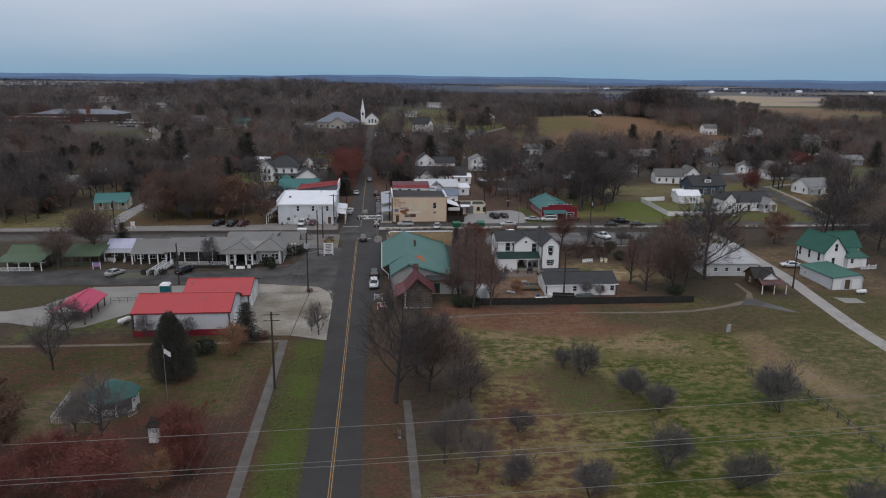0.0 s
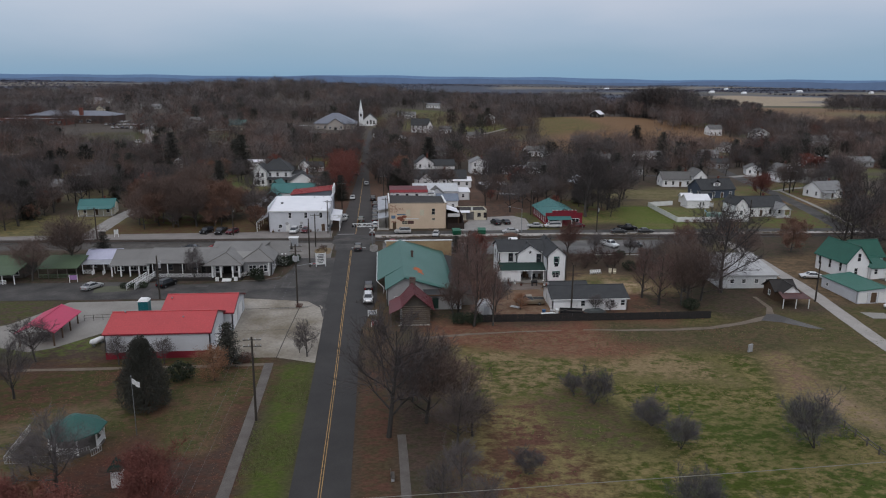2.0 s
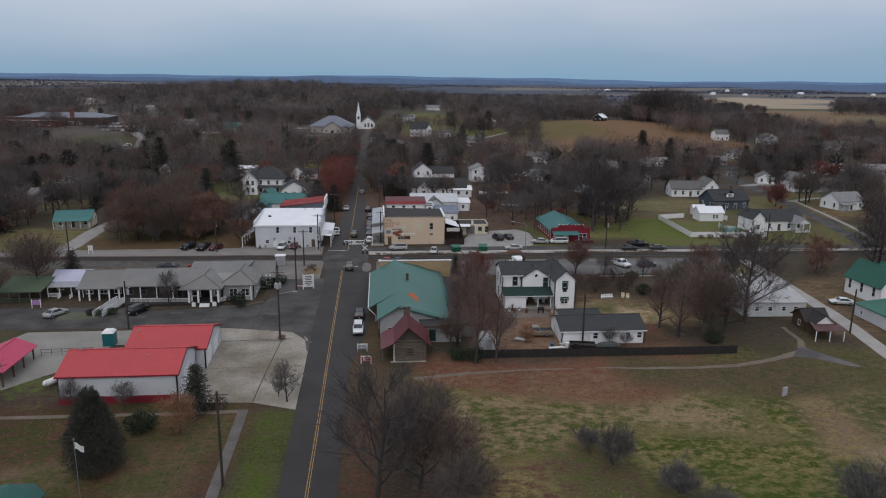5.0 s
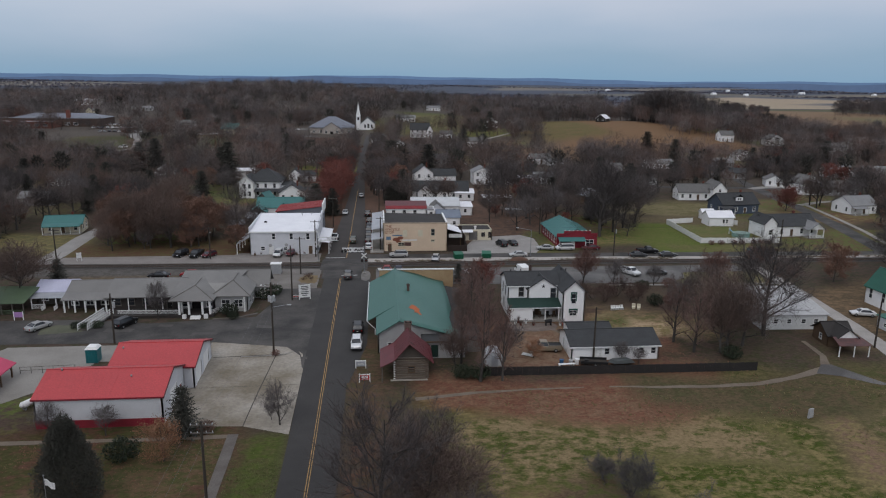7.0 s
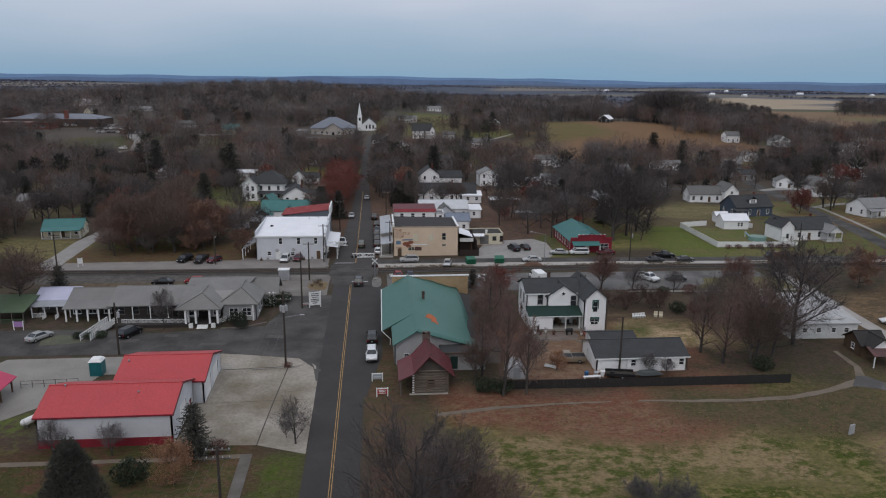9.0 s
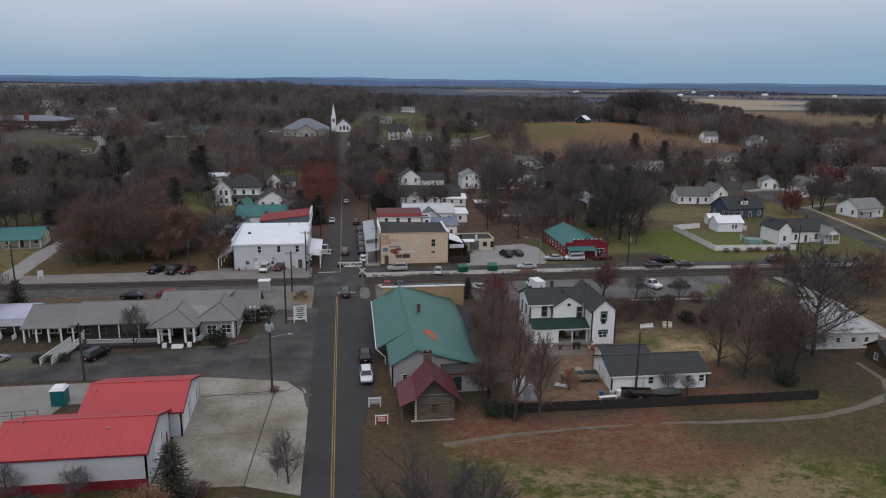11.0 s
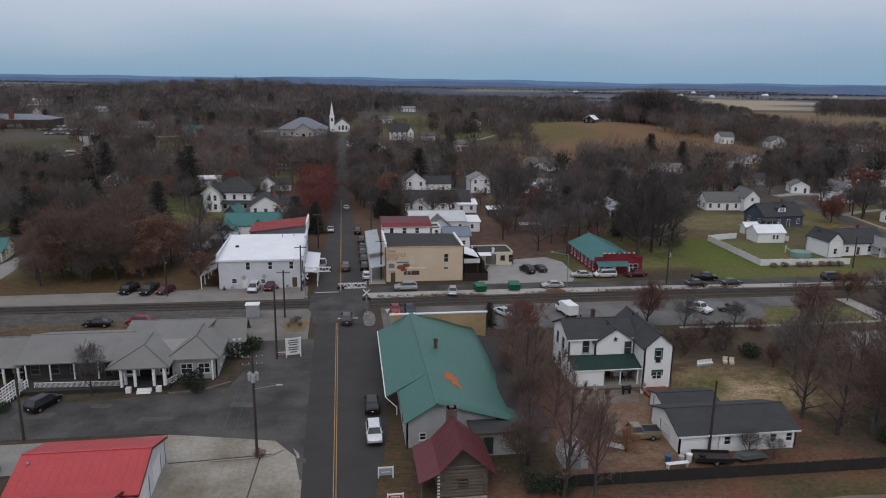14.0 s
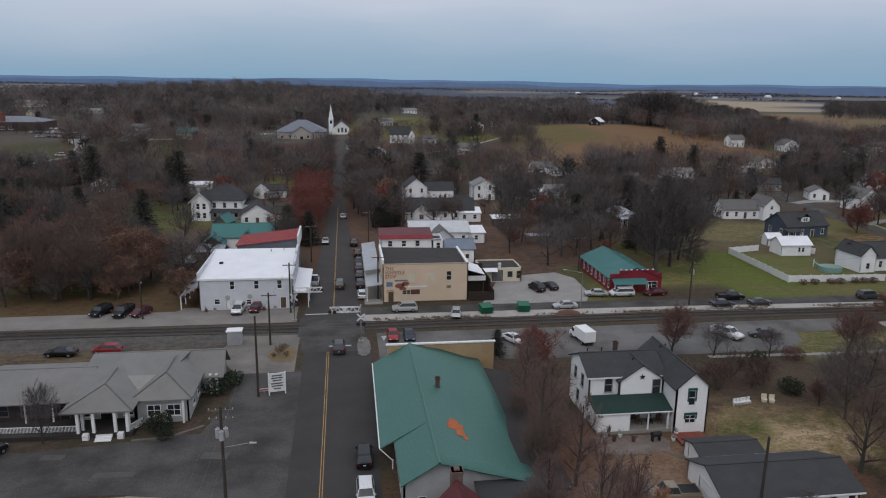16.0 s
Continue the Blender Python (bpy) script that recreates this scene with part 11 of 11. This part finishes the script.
part("chute", slab(bmesh.new(), [(-0.3, -1.2, 0.2), (0.3, -1.2, 0.2), (0.3, 0.9, 1.5), (-0.3, 0.9, 1.5)], 0.1), mat("slide_blue", (0.16, 0.34, 0.50), None, 1, 7, 0.5), t)
for sx in (-0.28, 0.28):
    part("leg", box(bmesh.new(), sx - 0.04, sx + 0.04, 0.8, 0.9, 0, 1.9), SIGN_WHITE, t)
b = thing("signal_cabinet", -15.0, 192.3, "grey metal railway signal cabinet with a pale roof", "cabinet")
part("cabinet", box(bmesh.new(), -1.1, 1.1, -0.8, 0.8, 0, 2.3), TRANSFORMER, b)
part("lid", box(bmesh.new(), -1.25, 1.25, -0.95, 0.95, 2.3, 2.45), WHITE_PLAIN, b)
part("door", box(bmesh.new(), -0.9, 0.9, -0.84, -0.8, 0.15, 2.1), GREY_METAL, b)


# ---- signs, bins and yard things ----
def sign_board(x, y, turn):
    t = thing("sign_board", x, y, "tall white two-post sign board with unreadable lines", "sign", turn)
    for s in (-1.1, 1.1):
        part("post", box(bmesh.new(), s - 0.08, s + 0.08, -0.08, 0.08, -0.2, 3.3), WHITE_PLAIN, t)
    part("board", box(bmesh.new(), -1.0, 1.0, -0.06, 0.06, 0.5, 3.2), SIGN_WHITE, t)
    bar = mat("sign_bar", (0.10, 0.10, 0.10), None, 1, 9, 0.6)
    for z, w in ((2.85, 0.7), (2.5, 0.8), (2.15, 0.6), (1.7, 0.8), (1.35, 0.75), (0.95, 0.5)):
        part("text_bar", box(bmesh.new(), -w, w, -0.075, -0.063, z - 0.09, z + 0.09), bar, t)


sign_board(-6.6, 172.8, 12)
p = thing("sign_board", -8.4, 173.4, "small red and white roadside sign", "sign", 5)
part("post", box(bmesh.new(), -0.04, 0.04, -0.04, 0.04, -0.1, 0.8), POLE_STEEL, p)
part("board", box(bmesh.new(), -0.7, 0.7, -0.04, 0.0, 0.35, 0.75), SIGN_WHITE, p)
part("text_bar", box(bmesh.new(), -0.6, 0.6, -0.055, -0.043, 0.45, 0.62), SIGN_RED, p)
for x, y, red in ((5.6, 138.2, False), (6.3, 133.2, True)):
    t = thing("yard_sign", x, y, "low white wooden sign with a red panel" if red else "low white framed wooden sign", "sign")
    for s in (-0.8, 0.8):
        part("post", box(bmesh.new(), s - 0.07, s + 0.07, -0.07, 0.07, -0.2, 1.4), WHITE_PLAIN, t)
    part("board", box(bmesh.new(), -0.73, 0.73, -0.03, 0.03, 0.35, 1.3), SIGN_RED if red else mat("sign_grey", (0.35, 0.37, 0.40), None, 1, 8, 0.6), t)
    part("rail", box(bmesh.new(), -0.75, 0.75, -0.05, 0.05, 1.2, 1.35), WHITE_PLAIN, t)
    for z in (0.55, 0.8, 1.0) if red else (0.75,):
        part("text_bar", box(bmesh.new(), -0.5, 0.5, -0.045, -0.033, z - 0.06, z + 0.06), SIGN_WHITE, t)


def dumpster(x, y, turn):
    t = thing("dumpster", x, y, "green steel dumpster with a sloped lid", "dumpster", turn, "dumpsters by the railway")
    bm = bmesh.new()
    prism(bm, lambda q: [(q, -0.8, 0.15), (q, 0.8, 0.15), (q, 0.95, 1.65), (q, -0.95, 1.3)], -1.1, 1.1)
    for s in (-0.6, 0, 0.6):
        box(bm, s - 0.05, s + 0.05, -1.0, -0.85, 0.2, 1.25)
    part("bin", bm, DUMPSTER_GREEN, t)
    part("lid", slab(bmesh.new(), [(-1.12, -1.0, 1.36), (1.12, -1.0, 1.36), (1.12, 1.0, 1.72), (-1.12, 1.0, 1.72)], 0.06), mat("dumpster_lid", (0.012, 0.12, 0.065), None, 1, 8, 0.5), t)
    for s in (-1.2, 1.2):
        part("lift_pocket", box(bmesh.new(), s - 0.1, s + 0.1, -0.5, 0.5, 0.7, 0.95), DUMPSTER_GREEN, t)


dumpster(28.8, 203.9, 8), dumpster(36.0, 204.3, -4)


def yard():
    r = random.Random(21)
    for k in range(4):
        b = thing("storage_bin", 38.6 + k * 1.3 + r.uniform(-0.2, 0.2), 137.6 + r.uniform(-0.5, 0.4), ("blue plastic barrel", "grey plastic bin", "white storage tub", "black plastic bin")[k] + " standing by the outbuilding", "bin")
        c = (mat("barrel_blue", (0.03, 0.10, 0.22), None, 1, 8, 0.5), STUCCO_GREY, WHITE_PLAIN, BLACK)[k]
        part("body", tube(bmesh.new(), (0, 0, 0), (0, 0, 0.9), 0.3, 0.36, 12), c, b)
        part("lid", tube(bmesh.new(), (0, 0, 0.9), (0, 0, 0.97), 0.39, 0.36, 12), c, b)
    t = thing("utility_trailer", 43.8, 137.4, "dark flat utility trailer beside the outbuilding", "trailer", 80)
    part("deck", box(bmesh.new(), -1.0, 1.0, -2.2, 2.2, 0.5, 0.62), TIMBER, t)
    part("side_rail", box(box(bmesh.new(), -1.05, -0.98, -2.2, 2.2, 0.62, 1.0), 0.98, 1.05, -2.2, 2.2, 0.62, 1.0), BLACK, t)
    part("drawbar", tube(bmesh.new(), (0, 2.2, 0.5), (0, 3.4, 0.45), 0.06), BLACK, t)
    for s in (-1, 1):
        w = share("wheel", WHEEL_MESH[0], t, pose(s * 0.95, -0.2, 0.33))
        share("rim", WHEEL_MESH[1], w, Matrix())
    t = thing("boat_trailer", 48.4, 137.3, "small boat under a grey cover on a trailer", "boat", 95)
    bm = bmesh.new()
    prism(bm, lambda q: [(-0.75 * (1 - q * 0.15), -2.2 + q, 0.5 + 0.5 * q), (0.75 * (1 - q * 0.15), -2.2 + q, 0.5 + 0.5 * q), (0.7 * (1 - q * 0.15), 1.2, 0.5 + 0.5 * q), (0, 2.4 - 0.4 * q, 0.6 + 0.5 * q), (-0.7 * (1 - q * 0.15), 1.2, 0.5 + 0.5 * q)], 0, 1)
    part("hull", bm, mat("boat_cover", (0.09, 0.10, 0.10), None, 1, 8, 0.8), t)
    part("frame", box(bmesh.new(), -0.6, 0.6, -1.5, 1.5, 0.35, 0.48), BLACK, t)
    t = thing("yard_table", 39.0, 134.9 + 1.6, "long pale bench table in the yard", "table", 4)
    part("top", box(bmesh.new(), -1.4, 1.4, -0.3, 0.3, 0.7, 0.76), SIGN_WHITE, t)
    for s in (-1.2, 1.2):
        part("leg", box(bmesh.new(), s - 0.05, s + 0.05, -0.25, 0.25, 0, 0.7), SIGN_WHITE, t)
    for x, y, a in ((35.2, 143.0, 10), (36.4, 143.6, 40), (33.6, 141.6, -30)):
        t = thing("tarpaulin", x, y, "crumpled pale tarpaulin on the leaf litter", "tarpaulin", a)
        bm = bmesh.new()
        g = [[bm.verts.new((i * 0.4 - 1, j * 0.3 - 0.5, 0.1 + 0.12 * r.random())) for i in range(6)] for j in range(5)]
        for j in range(4):
            for i in range(5):
                bm.faces.new((g[j][i], g[j][i + 1], g[j + 1][i + 1], g[j + 1][i]))
        part("sheet", bm, mat("pale_tarp", (0.52, 0.52, 0.50), (0.38, 0.38, 0.36), 1.5, 8, 0.7), t)
    t = thing("garden_bench", 56.4, 163.4, "row of white garden chairs on the lawn", "garden seat", 8)
    for k in range(5):
        s = part("seat", box(box(bmesh.new(), k * 0.55 - 1.2, k * 0.55 - 0.75, -0.25, 0.25, 0.4, 0.46), k * 0.55 - 1.2, k * 0.55 - 0.75, 0.2, 0.26, 0.46, 0.95), WHITE_PLAIN, t)
        for dx in (-1.17, -0.78):
            part("leg", box(bmesh.new(), k * 0.55 + dx - 0.02, k * 0.55 + dx + 0.02, -0.22, 0.22, 0, 0.4), WHITE_PLAIN, s)
    t = thing("lawn_chair", 60.6, 163.8, "pair of cream lawn chairs on the grass", "garden seat", -20)
    for s in (-0.5, 0.5):
        part("seat", box(box(bmesh.new(), s - 0.35, s + 0.35, -0.35, 0.35, 0.35, 0.43), s - 0.35, s + 0.35, 0.3, 0.4, 0.4, 1.0), CREAM_PAINT, t)
        part("leg", box(bmesh.new(), s - 0.3, s + 0.3, -0.3, 0.3, 0, 0.35), CREAM_PAINT, t)
    # porch furniture of the gabled house
    for k, (x, lab) in enumerate(((38.2, "dark rocking chair on the porch"), (39.7, "brown wooden chair on the porch"), (41.2, "brown wooden chair on the porch"), (42.4, "dark metal chair on the porch"))):
        t = thing("porch_chair", x, 158.9, lab, "chair", r.uniform(-20, 20), z=-0.29)
        part("seat", box(bmesh.new(), -0.3, 0.3, -0.3, 0.3, 0.42, 0.5), WOOD_BROWN if k % 2 else BLACK, t)
        part("backrest", box(bmesh.new(), -0.3, 0.3, 0.24, 0.32, 0.5, 1.15), WOOD_BROWN if k % 2 else BLACK, t)
        for sx in (-0.26, 0.26):
            for sy in (-0.26, 0.26):
                part("leg", box(bmesh.new(), sx - 0.03, sx + 0.03, sy - 0.03, sy + 0.03, 0, 0.42), WOOD_BROWN if k % 2 else BLACK, t)
    for k, (x, y, h) in enumerate(((34.3, 156.2, 0.8), (35.2, 155.6, 0.6), (36.4, 156.6, 0.5), (37.6, 155.4, 0.45), (43.6, 156.4, 0.5), (35.0, 157.0, 0.9), (42.6, 155.0, 0.4))):
        t = thing("flower_pot", x, y, ("white pot with a dry bush beside the porch", "clay pot with dry stalks beside the porch")[k % 2], "flower pot", z=gz(x, y) + 0.05)
        part("pot", tube(bmesh.new(), (0, 0, 0), (0, 0, 0.4), 0.18, 0.26, 10), (WHITE_PLAIN, BRICK_RED)[k % 2], t)
        bm = bmesh.new()
        for q in range(26):
            a, w = r.uniform(0, math.tau), r.uniform(0.1, 0.55)
            tube(bm, (0.1 * math.cos(a), 0.1 * math.sin(a), 0.36), (w * math.cos(a), w * math.sin(a), 0.4 + h * r.uniform(0.5, 1.2)), 0.04, 0.015, 3)
        part("plant", bm, (STUCCO_GREY, TWIG_BROWN)[k % 2], t)
    t = thing("grill", 40.4, 155.2, "black barbecue grill on the terrace", "grill", 10)
    part("lid", tube(bmesh.new(), (-0.6, 0, 0.95), (0.6, 0, 0.95), 0.34, 0.34, 10), BLACK, t)
    for s in (-0.5, 0.5):
        part("leg", box(bmesh.new(), s - 0.04, s + 0.04, -0.25, 0.25, 0, 0.75), BLACK, t)
    # things along the front of the white store
    for k in range(9):
        x = -22.6 + k * 1.75 + r.uniform(-0.3, 0.3)
        if abs(x + 18.6) < 0.8 or abs(x + 8.7) < 0.8:
            continue
        t = thing("planter_tub", x, 209.4, "small tub with dry plants before the store", "planter")
        part("tub", tube(bmesh.new(), (0, 0, 0), (0, 0, 0.45), 0.25, 0.32, 10), (WOOD_BROWN, STUCCO_GREY, BRICK_RED)[k % 3], t)
        bm = bmesh.new()
        for q in range(14):
            a, w = r.uniform(0, math.tau), r.uniform(0.1, 0.4)
            tube(bm, (0.1 * math.cos(a), 0.1 * math.sin(a), 0.4), (w * math.cos(a), w * math.sin(a), r.uniform(0.7, 1.1)), 0.03, 0.01, 3)
        part("plant", bm, TWIG_BROWN, t)
    # fence of posts and wire along the meadow
    t = thing("meadow_fence", 69.6, 80, "old wooden rail fence along the meadow edge", "fence")
    z0 = gz(69.6, 80)
    for k in range(11):
        y = 72 + k * 2.3
        z = gz(69.6, y) - z0
        part("post", box(bmesh.new(), -0.08, 0.08, y - 80.08, y - 79.92, z - 0.2, z + 1.15), WOOD_GREY, t)
        if k != 10:
            for h in (0.45, 0.9):
                part("rail", box(bmesh.new(), -0.04, 0.04, y - 80, y - 77.7, z + h, z + h + 0.1), WOOD_GREY, t)
    t = thing("standing_stone", 70.3, 119.2, "upright grey slab at the meadow edge", "stone", 20)
    part("slab", prism(bmesh.new(), lambda q: [(-0.5 + 0.1 * q, -0.1, q * 1.5 - 0.1), (0.5 - 0.05 * q, -0.1, q * 1.5 - 0.1), (0.5 - 0.05 * q, 0.12, q * 1.5 - 0.1), (-0.5 + 0.1 * q, 0.12, q * 1.5 - 0.1)], 0, 1), STUCCO_GREY, t)
    t = thing("park_bench", 8.2, 84.2, "small dark bench beside the sidewalk", "bench", 90)
    part("seat", box(bmesh.new(), -0.75, 0.75, -0.22, 0.22, 0.42, 0.48), WOOD_GREY, t)
    part("backrest", box(bmesh.new(), -0.75, 0.75, 0.2, 0.25, 0.5, 0.9), WOOD_GREY, t)
    for s in (-0.6, 0.6):
        part("leg", box(bmesh.new(), s - 0.05, s + 0.05, -0.2, 0.22, -0.05, 0.42), STUCCO_GREY, t)
    t = thing("sign_board", -64.0, 205.6, "white two-legged notice board by the gravel lot", "sign", 30)
    for s in (-0.5, 0.5):
        part("post", box(bmesh.new(), s - 0.05, s + 0.05, -0.05, 0.05, -0.1, 2.2), WHITE_PLAIN, t)
    part("board", box(bmesh.new(), -0.5, 0.5, -0.04, 0.04, 0.8, 2.1), SIGN_WHITE, t)


yard()


# ---- grass ----
def grass(name, seed, count, x0, x1, y0, y1, material, label, size=0.28, blades=4, keep=None):
    r = np.random.RandomState(seed)
    P = np.column_stack([r.uniform(x0, x1, count), r.uniform(y0, y1, count)])
    clump = np.sin(P[:, 0] / 3.1 + 2 * np.sin(P[:, 1] / 5.3)) + np.sin(P[:, 1] / 2.7 + P[:, 0] / 7.7) + r.normal(0, 0.7, count)
    P = P[clump > 0.1]
    n = len(P)
    base = np.column_stack([P, terrain(P[:, 0], P[:, 1])])
    s = size * r.uniform(0.5, 1.5, n)
    az = r.uniform(0, math.tau, (n, blades))
    d = unit(np.stack([np.cos(az), np.sin(az), np.full_like(az, 0.8)], -1) + r.normal(0, 0.2, (n, blades, 3)))
    side = unit(np.cross(d, np.array((0, 0, 1.0)))) * (s * 0.22)[:, None, None]
    b = base[:, None] + r.normal(0, 0.06, (n, blades, 3)) * np.array((1, 1, 0))
    v = np.stack([b - side, b + side, b + d * s[:, None, None]], 2).reshape(-1, 3)
    return tagged(new(name, big_mesh(name, v, np.arange(len(v)).reshape(-1, 3), material)), label, "grass", kind="stuff")


straw = mat("straw_tufts", (0.205, 0.160, 0.080), (0.16, 0.13, 0.065), 0.3, 5, 0.95, bump=0)
green_tuft = mat("green_tufts", (0.092, 0.112, 0.032), (0.115, 0.122, 0.045), 0.3, 5, 0.95, bump=0)
fallen = mat("fallen_leaves", (0.21, 0.10, 0.062), (0.15, 0.085, 0.058), 0.4, 5, 0.95, bump=0)
grass("meadow_straw", 1, 9000, 15, 112, 55, 130, straw, "pale straw tufts in the meadow", 0.20)
grass("meadow_grass", 2, 8000, 15, 112, 55, 130, green_tuft, "green grass tufts in the meadow", 0.17)
grass("fallen_leaves", 3, 14000, -56, -11.6, 62, 118, fallen, "fallen red-brown leaves in the park", 0.13, 3)
grass("verge_grass", 4, 9000, -9.8, -3.6, 55, 117, green_tuft, "green verge grass beside the street", 0.16)
grass("trackside_weeds", 6, 2600, 8, 150, 200.9, 202.4, mat("dry_weeds", (0.20, 0.165, 0.12), (0.15, 0.12, 0.085), 0.5, 5, 0.95, bump=0), "dry brown weeds beside the railway", 0.42, 5)
grass("yard_leaves", 5, 6000, 15, 70, 120, 160, fallen, "fallen leaves in the yards", 0.17, 3)
